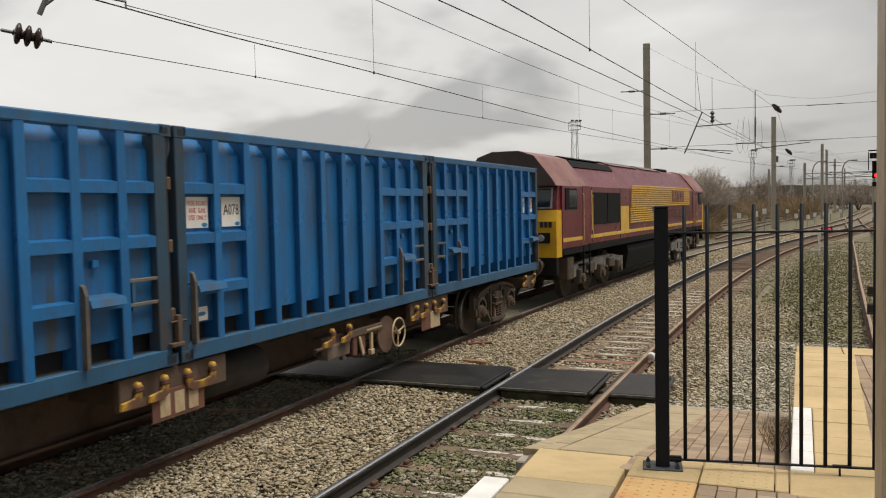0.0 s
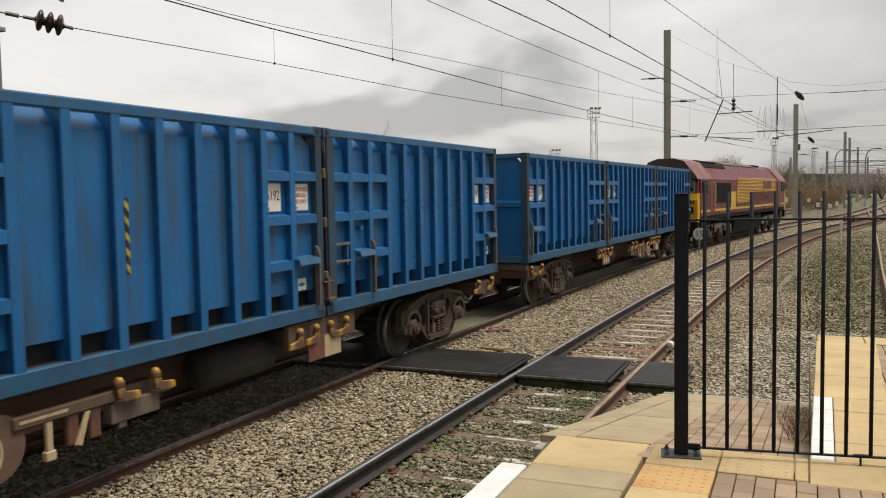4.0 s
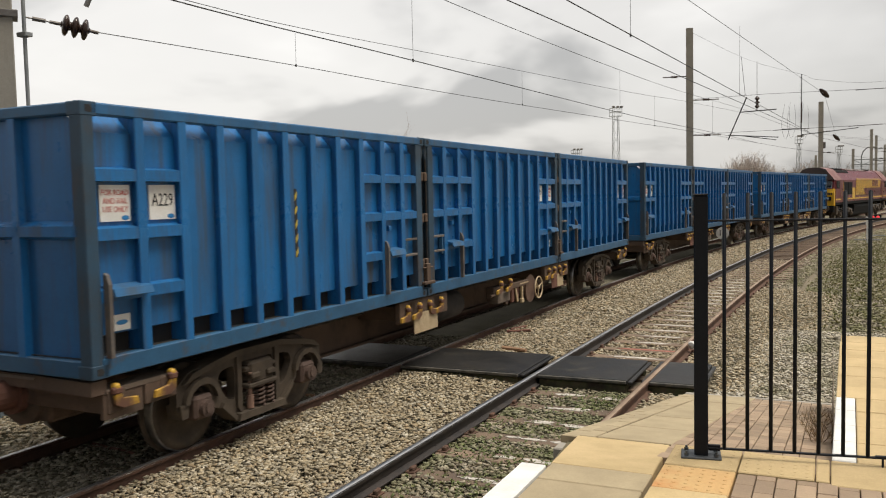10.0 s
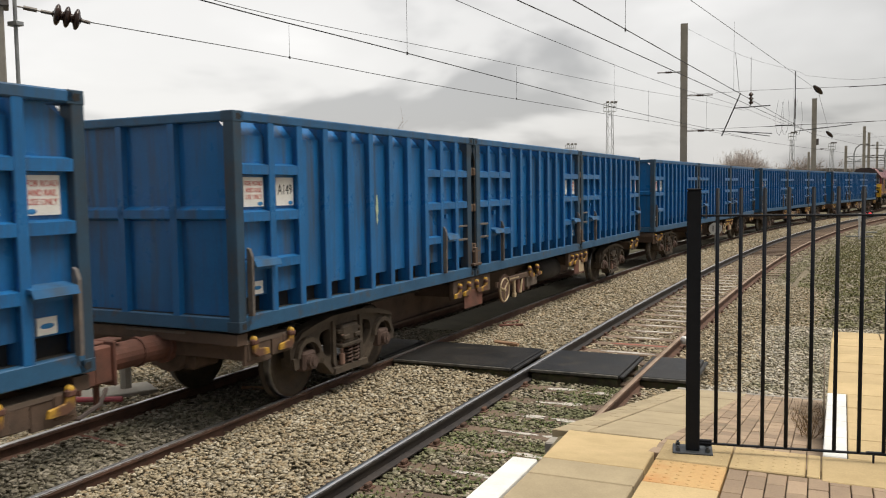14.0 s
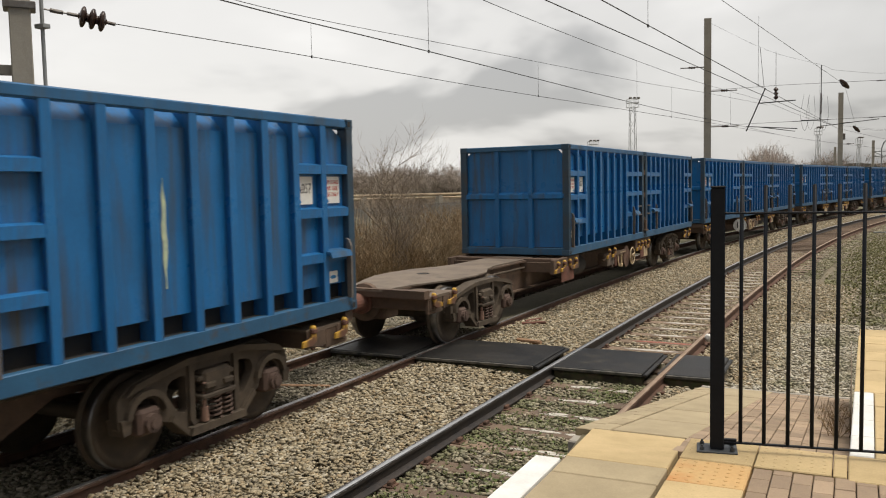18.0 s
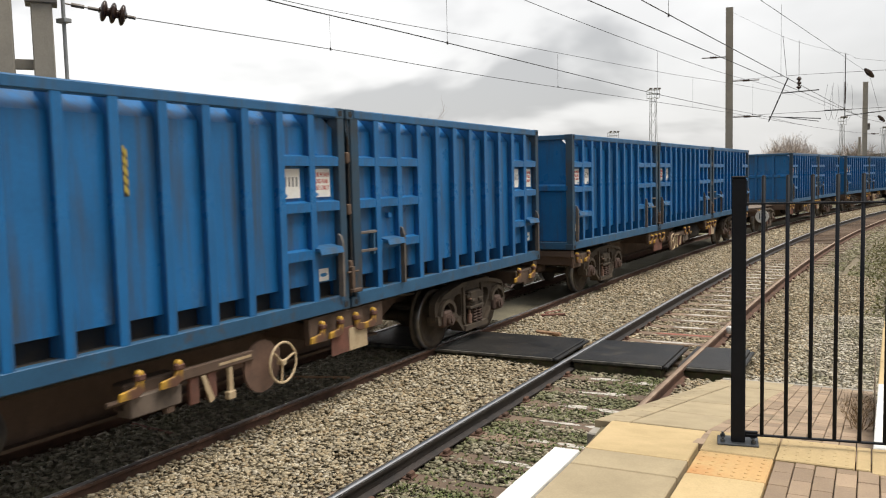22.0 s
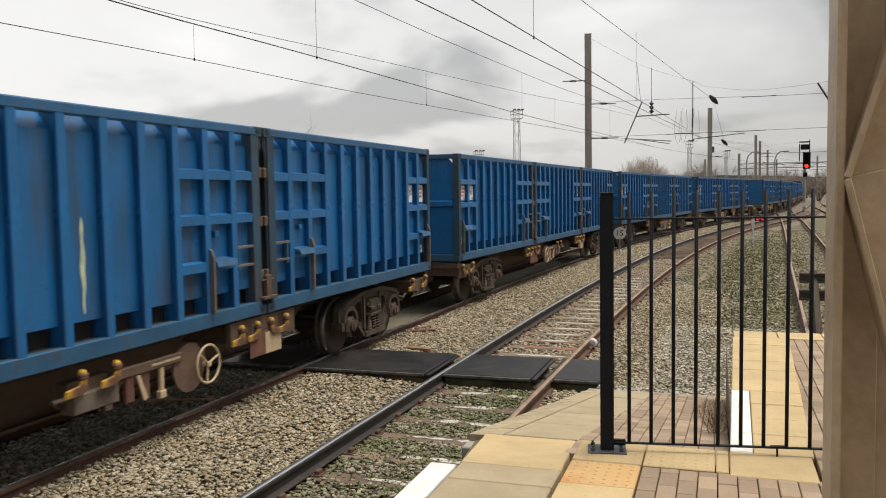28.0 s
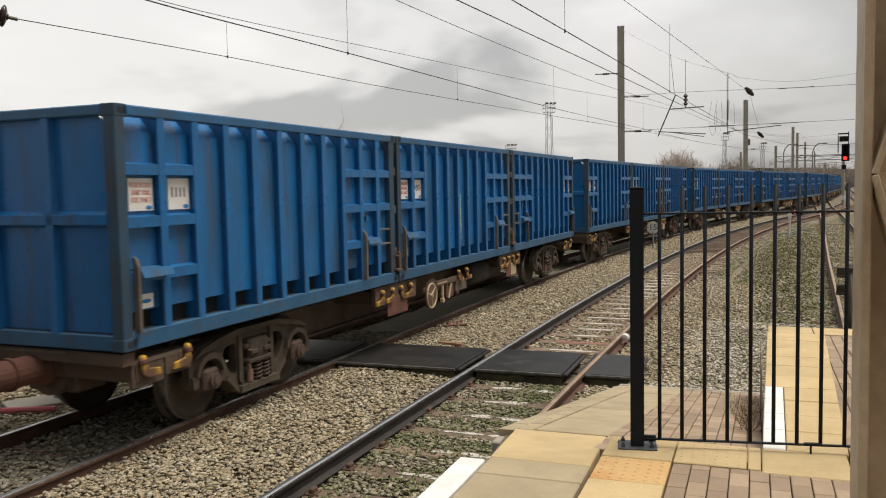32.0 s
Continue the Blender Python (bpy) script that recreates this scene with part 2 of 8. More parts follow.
SLEEPER = surf("weathered_timber_sleeper", (0.2, 0.14, 0.095), (0.14, 0.1, 0.075), 4, 0.9, 0, 0.4, 45, rnd=0.25)
CONCSLEEPER = surf("concrete_sleeper", (0.32, 0.29, 0.24), (0.24, 0.2, 0.16), 4, 0.9, 0, 0.3, 45, rnd=0.15)
SPLASH = surf("chalky_white_splash", (0.55, 0.52, 0.47), (0.38, 0.33, 0.27), 14, 0.9, 0, 0.2, 60)
REDSPLASH = surf("faded_red_paint", (0.36, 0.13, 0.09), (0.27, 0.12, 0.09), 12, 0.9, 0, 0.2, 60)
def stone_surf(name, tones, dirt, dirt_at=(0.52, 0.72)):
    """Broken stone: each piece takes one of the tones, with grain and patches of dirt over many pieces."""
    m = bpy.data.materials.new(name)
    m.use_nodes = True
    N, L = m.node_tree.nodes, m.node_tree.links
    b = N["Principled BSDF"]
    geo = N.new("ShaderNodeNewGeometry")
    cr = N.new("ShaderNodeValToRGB")
    cr.color_ramp.interpolation = "CONSTANT"
    el = cr.color_ramp.elements
    while len(el) < len(tones):
        el.new(0.5)
    for i, c in enumerate(tones):
        el[i].position = i / len(tones)
    for i, c in enumerate(tones):
        el[i].color = (*c, 1)
    L.new(geo.outputs["Random Per Island"], cr.inputs[0])
    fine = N.new("ShaderNodeTexNoise")
    fine.inputs["Scale"].default_value, fine.inputs["Detail"].default_value = 110, 4
    L.new(geo.outputs["Position"], fine.inputs["Vector"])
    gm = N.new("ShaderNodeMapRange")
    gm.inputs["To Min"].default_value, gm.inputs["To Max"].default_value = 0.68, 1.18
    L.new(fine.outputs["Fac"], gm.inputs["Value"])
    hv = N.new("ShaderNodeHueSaturation")
    L.new(cr.outputs[0], hv.inputs["Color"])
    L.new(gm.outputs[0], hv.inputs["Value"])
    big = N.new("ShaderNodeTexNoise")
    big.inputs["Scale"].default_value, big.inputs["Detail"].default_value = 1.4, 5
    L.new(geo.outputs["Position"], big.inputs["Vector"])
    mr = N.new("ShaderNodeMapRange")
    mr.inputs["From Min"].default_value, mr.inputs["From Max"].default_value, mr.inputs["To Max"].default_value = *dirt_at, 0.75
    L.new(big.outputs["Fac"], mr.inputs["Value"])
    mx = N.new("ShaderNodeMix")
    mx.data_type = "RGBA"
    L.new(mr.outputs[0], mx.inputs["Factor"])
    L.new(hv.outputs[0], mx.inputs[6])
    mx.inputs[7].default_value = (*dirt, 1)
    L.new(mx.outputs[2], b.inputs["Base Color"])
    b.inputs["Roughness"].default_value = 0.85
    b.inputs["Specular IOR Level"].default_value = 0.3
    bp = N.new("ShaderNodeBump")
    bp.inputs["Strength"].default_value, bp.inputs["Distance"].default_value = 0.4, 0.008
    L.new(fine.outputs["Fac"], bp.inputs["Height"])
    L.new(bp.outputs[0], b.inputs["Normal"])
    return m


STONES = stone_surf("limestone_ballast", ((0.440, 0.360, 0.237), (0.338, 0.280, 0.184), (0.471, 0.400, 0.281), (0.276, 0.230, 0.150), (0.389, 0.330, 0.232), (0.368, 0.280, 0.170), (0.542, 0.480, 0.367), (0.317, 0.275, 0.203)), (0.297, 0.235, 0.146))
STONESDARK = stone_surf("oily_ballast", ((0.28, 0.25, 0.185), (0.21, 0.185, 0.135), (0.34, 0.3, 0.23), (0.17, 0.15, 0.11)), (0.2, 0.19, 0.11))
SOIL = surf("ballast_bed", (0.165, 0.134, 0.09), (0.21, 0.175, 0.12), 1.3, 0.95, 0, 1.0, 22, world_space=True, stain=(0.095, 0.085, 0.055), stain_at=(0.5, 0.72))
RUBBER = surf("black_rubber_panel", (0.016, 0.016, 0.016), (0.028, 0.026, 0.024), 2, 0.45, 0, 0.25, 120, spec=0.3, stain=(0.06, 0.052, 0.04), stain_at=(0.54, 0.75), world_space=True)
WORNRUBBER = surf("worn_grey_rubber_edge", (0.13, 0.12, 0.1), (0.05, 0.048, 0.045), 9, 0.7, 0, 0.2, 80, world_space=True)
MOSSY = surf("mossy_timber", (0.075, 0.085, 0.035), (0.11, 0.085, 0.055), 9, 0.95, 0, 0.4, 40, stain=(0.04, 0.03, 0.022), stain_at=(0.5, 0.65))
FLAG = surf("grey_buff_paving_slab", (0.385, 0.31, 0.195), (0.325, 0.262, 0.165), 3, 0.85, 0, 0.12, 90, rnd=0.07, stain=(0.24, 0.2, 0.14), stain_at=(0.6, 0.85), world_space=True)
YFLAG = surf("yellow_buff_paving_slab", (0.53, 0.395, 0.21), (0.45, 0.335, 0.175), 3, 0.85, 0, 0.12, 90, rnd=0.07, stain=(0.36, 0.25, 0.13), stain_at=(0.62, 0.85), world_space=True)
OFLAG = surf("orange_stained_paving_slab", (0.55, 0.345, 0.15), (0.52, 0.36, 0.17), 3, 0.85, 0, 0.12, 90, stain=(0.5, 0.23, 0.08), stain_at=(0.5, 0.75), world_space=True)
BRICKP = surf("brown_block_paver", (0.33, 0.24, 0.16), (0.295, 0.215, 0.15), 5, 0.85, 0, 0.2, 90, rnd=0.2, stain=(0.17, 0.14, 0.09), stain_at=(0.55, 0.75), world_space=True)
JOINT = surf("dark_joint_mortar", (0.15, 0.115, 0.065), (0.09, 0.08, 0.045), 12, 0.95, 0, 0.4, 60, world_space=True)
CONC = surf("weathered_concrete", (0.36, 0.33, 0.28), (0.3, 0.275, 0.235), 2, 0.9, 0, 0.15, 60, stain=(0.2, 0.19, 0.16), stain_at=(0.6, 0.85), stretch=(3, 3, 0.3))
BEIGE = surf("flaking_beige_steel_paint", (0.52, 0.42, 0.29), (0.36, 0.265, 0.165), 2.6, 0.55, 0, 0.18, 40, stain=(0.2, 0.125, 0.07), stain_at=(0.54, 0.7), stretch=(1.5, 1.5, 0.7))
WIRE = surf("dark_copper_wire", (0.05, 0.05, 0.05), (0.06, 0.055, 0.05), 5, 0.6, 0.3)
PORCELAIN = surf("brown_insulator_glaze", (0.035, 0.02, 0.016), (0.05, 0.028, 0.02), 8, 0.18)
STEELGREY = surf("galvanised_steel", (0.34, 0.35, 0.35), (0.27, 0.28, 0.28), 5, 0.55, 0.4, 0.05, 50)
# galvanised steel lightened so that its colour carries the distance haze
FARSTEEL = surf("haze_paled_lattice", (0.44, 0.45, 0.45), (0.38, 0.39, 0.39), 2, 0.6, 0.1)
TWIG = surf("bare_brown_twigs", (0.2, 0.135, 0.075), (0.27, 0.185, 0.1), 2, 0.95, isl=0.45, world_space=True)
TWIGLIGHT = surf("pale_dry_twigs", (0.33, 0.25, 0.16), (0.25, 0.19, 0.115), 2, 0.95, isl=0.4, world_space=True)
BARK = surf("grey_bark", (0.13, 0.105, 0.085), (0.1, 0.08, 0.065), 5, 0.95, 0, 0.3, 40)
EVERGREEN = surf("dark_evergreen_leaves", (0.075, 0.09, 0.045), (0.115, 0.125, 0.06), 2, 0.8, isl=0.4, world_space=True)
WEED = surf("low_green_weed", (0.13, 0.165, 0.055), (0.15, 0.15, 0.065), 3, 0.8, isl=0.35, world_space=True)
GRASS = surf("dull_short_grass", (0.16, 0.17, 0.06), (0.21, 0.18, 0.085), 3, 0.9, isl=0.35, world_space=True)
HILL = surf("distant_wooded_hill", (0.2, 0.175, 0.15), (0.15, 0.135, 0.12), 0.05, 0.95, 0, 0, 1)
SHEDWALL = surf("pale_cladding", (0.6, 0.6, 0.59), (0.5, 0.49, 0.47), 0.2, 0.6)
SHEDROOF = surf("weathered_pale_roof_sheet", (0.44, 0.44, 0.44), (0.37, 0.365, 0.36), 0.2, 0.5)
REDLAMP = glow("red_signal_lens", (1.0, 0.03, 0.02), 2.0)
DIMRED = glow("dim_red_signal_lens", (0.7, 0.03, 0.04), 0.5)
# dark brown that paints the shade under the cab roof overhang
FASCIASHADE = surf("shade_brown_fascia_paint", (0.05, 0.036, 0.032), (0.075, 0.05, 0.045), 2, 0.7)
HEADLAMP = surf("grey_lamp_lens", (0.35, 0.36, 0.36), (0.3, 0.3, 0.3), 9, 0.15)


# ---- mesh tools ----
class Shape:
    """Collects boxes, tubes and prisms into one mesh."""

    def __init__(self):
        self.v, self.f = [], []

    def add(self, verts, faces):
        n = len(self.v)
        self.v += [tuple(p) for p in verts]
        self.f += [tuple(n + i for i in q) for q in faces]
        return self

    def box(self, x0, x1, y0, y1, z0, z1, c=0.0, m=None):
        """A box; c is the chamfer along all edges."""
        if c <= 0:
            vs = [(x, y, z) for z in (z0, z1) for y in (y0, y1) for x in (x0, x1)]
            fs = [(0, 2, 3, 1), (4, 5, 7, 6), (0, 1, 5, 4), (2, 6, 7, 3), (0, 4, 6, 2), (1, 3, 7, 5)]
        else:
            vs, ix = [], {}
            for sx in (0, 1):
                for sy in (0, 1):
                    for sz in (0, 1):
                        X, Y, Z = (x0, x1)[sx], (y0, y1)[sy], (z0, z1)[sz]
                        dx, dy, dz = c * (1 - 2 * sx), c * (1 - 2 * sy), c * (1 - 2 * sz)
                        for a, p in enumerate(((X, Y + dy, Z + dz), (X + dx, Y, Z + dz), (X + dx, Y + dy, Z))):
                            ix[sx, sy, sz, a] = len(vs)
                            vs.append(p)
            fs = []
            for a in range(3):
                u, w = [(1, 2), (0, 2), (0, 1)][a]
                for s in (0, 1):
                    q = []
                    for i, j in ((0, 0), (1, 0), (1, 1), (0, 1)):
                        k = [0, 0, 0]
                        k[a], k[u], k[w] = s, i, j
                        q.append(ix[(*k, a)])
                    fs.append(tuple(q) if (s == 1) != (a == 1) else tuple(reversed(q)))
            for a in range(3):
                u, w = [(1, 2), (0, 2), (0, 1)][a]
                for i in (0, 1):
                    for j in (0, 1):
                        e = []
                        for s in (0, 1):
                            k = [0, 0, 0]
                            k[a], k[u], k[w] = s, i, j
                            e.append((ix[(*k, u)], ix[(*k, w)]))
                        q = (e[0][0], e[1][0], e[1][1], e[0][1])
                        fs.append(q)
            for sx in (0, 1):
                for sy in (0, 1):
                    for sz in (0, 1):
                        fs.append(tuple(ix[sx, sy, sz, a] for a in range(3)))
        if m is not None:
            vs = [m @ Vector(p) for p in vs]
        return self.add(vs, fs)

    def tube(self, a, b, r, seg=8, r2=None, cap=True):
        a, b = Vector(a), Vector(b)
        d = (b - a)
        if d.length < 1e-6:
            return self
        q = d.to_track_quat("Z", "Y")
        r2 = r if r2 is None else r2
        ring = [(math.cos(2 * math.pi * i / seg), math.sin(2 * math.pi * i / seg)) for i in range(seg)]
        vs = [a + q @ Vector((r * x, r * y, 0)) for x, y in ring] + [b + q @ Vector((r2 * x, r2 * y, 0)) for x, y in ring]
        fs = [(i, (i + 1) % seg, seg + (i + 1) % seg, seg + i) for i in range(seg)]
        if cap:
            fs += [tuple(range(seg - 1, -1, -1)), tuple(range(seg, 2 * seg))]
        return self.add(vs, fs)

    def path(self, pts, r, seg=6):
        """A round bar swept through the points, in one piece."""
        p = [Vector(q) for q in pts]
        vs, fs = [], []
        up = None
        for i, q in enumerate(p):
            d = (p[min(i + 1, len(p) - 1)] - p[max(i - 1, 0)]).normalized()
            if up is None:
                up = d.orthogonal().normalized()
            up = (up - d * up.dot(d)).normalized()
            side = d.cross(up)
            for j in range(seg):
                a = 2 * math.pi * j / seg
                vs.append(q + (up * math.cos(a) + side * math.sin(a)) * r)
            if i:
                for j in range(seg):
                    k = (j + 1) % seg
                    fs.append(((i - 1) * seg + j, (i - 1) * seg + k, i * seg + k, i * seg + j))
        fs += [tuple(range(seg - 1, -1, -1)), tuple(range(len(vs) - seg, len(vs)))]
        return self.add(vs, fs)

    def ring(self, centre, axis, r, rr, seg=20, sub=6):
        """A torus."""
        q = Vector(axis).to_track_quat("Z", "Y")
        vs, fs = [], []
        for i in range(seg):
            a = 2 * math.pi * i / seg
            for j in range(sub):
                b = 2 * math.pi * j / sub
                vs.append(Vector(centre) + q @ Vector(((r + rr * math.cos(b)) * math.cos(a), (r + rr * math.cos(b)) * math.sin(a), rr * math.sin(b))))
                fs.append((i * sub + j, (i + 1) % seg * sub + j, (i + 1) % seg * sub + (j + 1) % sub, i * sub + (j + 1) % sub))
        return self.add(vs, fs)

    def prism(self, poly, axis, lo, hi):
        """A polygon in the two other axes, pushed from lo to hi along axis (0, 1 or 2)."""
        def at(p, h):
            return (h, *p) if axis == 0 else (p[0], h, p[1]) if axis == 1 else (*p, h)
        n = len(poly)
        vs = [at(p, lo) for p in poly] + [at(p, hi) for p in poly]
        fs = [tuple(range(n - 1, -1, -1)), tuple(range(n, 2 * n))] + [(i, (i + 1) % n, n + (i + 1) % n, n + i) for i in range(n)]
        return self.add(vs, fs)

    def turned(self, profile, centre, axis, seg=20):
        """A body turned about axis: profile rows of (radius, height)."""
        q = Vector(axis).to_track_quat("Z", "Y")
        vs, fs, n = [], [], len(profile)
        for i in range(seg):
            a = 2 * math.pi * i / seg
            for r, h in profile:
                vs.append(Vector(centre) + q @ Vector((r * math.cos(a), r * math.sin(a), h)))
        for i in range(seg):
            for j in range(n - 1):
                k = (i + 1) % seg
                fs.append((i * n + j, k * n + j, k * n + j + 1, i * n + j + 1))
        return self.add(vs, fs)

    def mesh(self, name, material, smooth=False, soft=0.0):
        me = bpy.data.meshes.new(name)
        me.from_pydata(self.v, [], self.f)
        bm = bmesh.new()
        bm.from_mesh(me)
        bmesh.ops.recalc_face_normals(bm, faces=bm.faces)
        if soft:
            bmesh.ops.bevel(bm, geom=[e for e in bm.edges if e.is_manifold and e.calc_face_angle() > 0.5], offset=soft, segments=1, affect="EDGES", clamp_overlap=True)
        bm.to_mesh(me)
        bm.free()
        me.materials.append(material)
        if smooth:
            me.shade_smooth()
        return me


def part(name, shape, material, parent=None, label="", at=None, smooth=False):
    """One mesh object, as a part of parent or as a thing; shape is a Shape or a ready mesh."""
    me = shape if isinstance(shape, bpy.types.Mesh) else shape.mesh(name, material, smooth)
    ob = new(name, me)
    if parent is not None:
        ob.parent = parent
    if at is not None:
        ob.matrix_basis = at
    if label:
        tagged(ob, label)
    return ob


def thing(name, m, label, category, group="", kind=""):
    ob = new(name)
    ob.matrix_basis = m
    return tagged(ob, label, category, group, kind)


TEXTS = {}


def text_mesh(words, size, material, squeeze=1.0):
    """Flat letters in the x-z plane, facing -y, centred."""
    key = (words, size, material.name, squeeze)
    if key not in TEXTS:
        cu = bpy.data.curves.new("letters", "FONT")
        cu.body, cu.size, cu.align_x, cu.align_y, cu.extrude = words, size, "CENTER", "CENTER", 0.001
        cu.resolution_u = 2
        tmp = new("letters", cu)
        deps = bpy.context.evaluated_depsgraph_get()
        me = bpy.data.meshes.new_from_object(tmp.evaluated_get(deps))
        bpy.data.objects.remove(tmp)
        me.transform(Matrix.Rotation(radians(90), 4, "X") @ Matrix.Diagonal((squeeze, 1, 1, 1)))
        me.materials.clear()
        me.materials.append(material)
        TEXTS[key] = me
    return TEXTS[key]


def scatter(name, spots, templates, material, parent=None):
    """Many small bodies in one mesh: spots are rows (x, y, z, size, turn, tilt, flat)."""
    vs, fs, n = [], [], 0
    for i, (x, y, z, s, a, t, fl) in enumerate(spots):
        tv, tf = templates[i % len(templates)]
        ca, sa, ct, st = math.cos(a), math.sin(a), math.cos(t), math.sin(t)
        p = tv * s
        p = np.stack([p[:, 0], p[:, 1], p[:, 2] * fl], 1)
        p = np.stack([p[:, 0], p[:, 1] * ct - p[:, 2] * st, p[:, 1] * st + p[:, 2] * ct], 1)
        p = np.stack([p[:, 0] * ca - p[:, 1] * sa + x, p[:, 0] * sa + p[:, 1] * ca + y, p[:, 2] + z], 1)
        vs.append(p)
        fs.append(tf + n)
        n += len(tv)
    vs, fs = np.concatenate(vs), np.concatenate(fs)
    me = bpy.data.meshes.new(name)
    k = fs.shape[1]
    me.vertices.add(len(vs))
    me.vertices.foreach_set("co", vs.ravel().astype(np.float32))
    me.loops.add(fs.size)
    me.loops.foreach_set("vertex_index", fs.ravel().astype(np.int32))
    me.polygons.add(len(fs))
    me.polygons.foreach_set("loop_start", np.arange(0, fs.size, k, dtype=np.int32))
    me.update(calc_edges=True)
    me.validate()
    me.materials.append(material)
    ob = new(name, me)
    if parent is not None:
        ob.parent = parent
    return ob


def stone_templates(k=11, seed=3):
    rng = np.random.default_rng(seed)
    out = []
    for _ in range(k):
        bm = bmesh.new()
        for i in range(8):
            c = np.array(((i & 1) * 2 - 1, (i >> 1 & 1) * 2 - 1, (i >> 2 & 1) * 2 - 1), float)
            bm.verts.new((c * rng.uniform(0.15, 1.0, 3)) * np.array((1.3, 0.85, 0.5)))
        bmesh.ops.convex_hull(bm, input=bm.verts)
        bmesh.ops.triangulate(bm, faces=bm.faces)
        loose = [v for v in bm.verts if not v.link_faces]
        bmesh.ops.delete(bm, geom=loose, context="VERTS")
        bm.verts.index_update()
        out.append((np.array([v.co[:] for v in bm.verts]), np.array([[v.index for v in f.verts] for f in bm.faces])))
        bm.free()
    return out


# ---- plan: the two tracks ----
CENTRE = ((-60, -6.75), (-30, -6.75), (0, -6.75), (10, -6.62), (20, -6.35), (30, -5.78), (40, -4.87), (50, -3.56), (60, -1.85), (70, 0.2), (80, 2.3), (90, 4.15), (105, 6.3),
          (130, 9.3), (160, 12.7), (220, 18.9), (330, 29.5))
GAP = 3.669
GAUGE = 0.7675
_cy = np.array([p[0] for p in CENTRE], float)
_cx = np.array([p[1] for p in CENTRE], float)


def spline(xs, ys, x):
    """Smooth curve through the points (a cubic with the neighbours' slopes)."""
    m = np.gradient(ys, xs)
    i = np.clip(np.searchsorted(xs, x) - 1, 0, len(xs) - 2)
    h = xs[i + 1] - xs[i]
    u = (x - xs[i]) / h
    return ((2 * u**3 - 3 * u**2 + 1) * ys[i] + (u**3 - 2 * u**2 + u) * h * m[i] + (-2 * u**3 + 3 * u**2) * ys[i + 1] + (u**3 - u**2) * h * m[i + 1])


LINE_Y = np.arange(-60, 330, 0.5)
LINE_X = spline(_cy, _cx, LINE_Y)
for _ in range(12):
    LINE_X[1:-1] = 0.25 * LINE_X[:-2] + 0.5 * LINE_X[1:-1] + 0.25 * LINE_X[2:]
LINE_S = np.concatenate([[0], np.cumsum(np.hypot(np.diff(LINE_X), np.diff(LINE_Y)))])
LINE_S -= np.interp(0, LINE_Y, LINE_S)


def along(s, off=0.0):
    """Place on the train's track at arc length s, off metres to its right, and the heading there."""
    y, x = np.interp(s, LINE_S, LINE_Y), np.interp(s, LINE_S, LINE_X)
    y2, x2 = np.interp(s + 0.5, LINE_S, LINE_Y), np.interp(s + 0.5, LINE_S, LINE_X)
    y1, x1 = np.interp(s - 0.5, LINE_S, LINE_Y), np.interp(s - 0.5, LINE_S, LINE_X)
    a = math.atan2(x2 - x1, y2 - y1)
    return x + off * math.cos(a), y - off * math.sin(a), -math.degrees(a)


# ---- ground ----
gs = Shape()
xs = [-1500, -500, -200, -80, -40, -25, -16, -12, -10, -8, -5, -2, 1, 4, 8, 14, 25, 50, 120, 400, 1500]
ys = [-600, -150, -40, -15, -5, 0, 4, 8, 12, 16, 22, 30, 40, 55, 80, 120, 180, 300, 600, 1500, 3000]
vs = [(x, y, -0.33 if abs(x) < 30 else -0.4) for y in ys for x in xs]
fs = [(j * len(xs) + i, j * len(xs) + i + 1, (j + 1) * len(xs) + i + 1, (j + 1) * len(xs) + i) for j in range(len(ys) - 1) for i in range(len(xs) - 1)]
gs.add(vs, fs)
tagged(part("ground", gs, surf("rough_yard_ground", (0.15, 0.125, 0.08), (0.11, 0.105, 0.055), 0.6, 0.95, 0, 1.0, 15, world_space=True, stain=(0.085, 0.085, 0.045), stain_at=(0.48, 0.68))), "brown stony railway ground reaching the horizon", "ground", kind="structure")


def bed(name, off, half, top, s0, s1, material):
    """A raised bed of ballast along the track."""
    sh = Shape()
    prof = ((-half - 0.35, -0.36), (-half, top), (half, top), (half + 0.35, -0.36))
    ss = np.arange(s0, s1, 2.0)
    vs, fs = [], []
    for s in ss:
        for o, z in prof:
            x, y, _ = along(s, off + o)
            vs.append((x, y, z))
    for i in range(len(ss) - 1):
        for j in range(3):
            fs.append((i * 4 + j, i * 4 + j + 1, i * 4 + 4 + j + 1, i * 4 + 4 + j))
    sh.add(vs, fs)
    return part(name, sh, material)


tagged(bed("ballast_bed", GAP / 2, 3.5, -0.215, -30, 300, SOIL), "grey-brown limestone ballast under the two tracks", "ballast", kind="structure")

RAIL_PROFILE = ((0.036, 0.0), (0.036, -0.035), (0.01, -0.05), (0.01, -0.125), (0.07, -0.148), (0.07, -0.159))


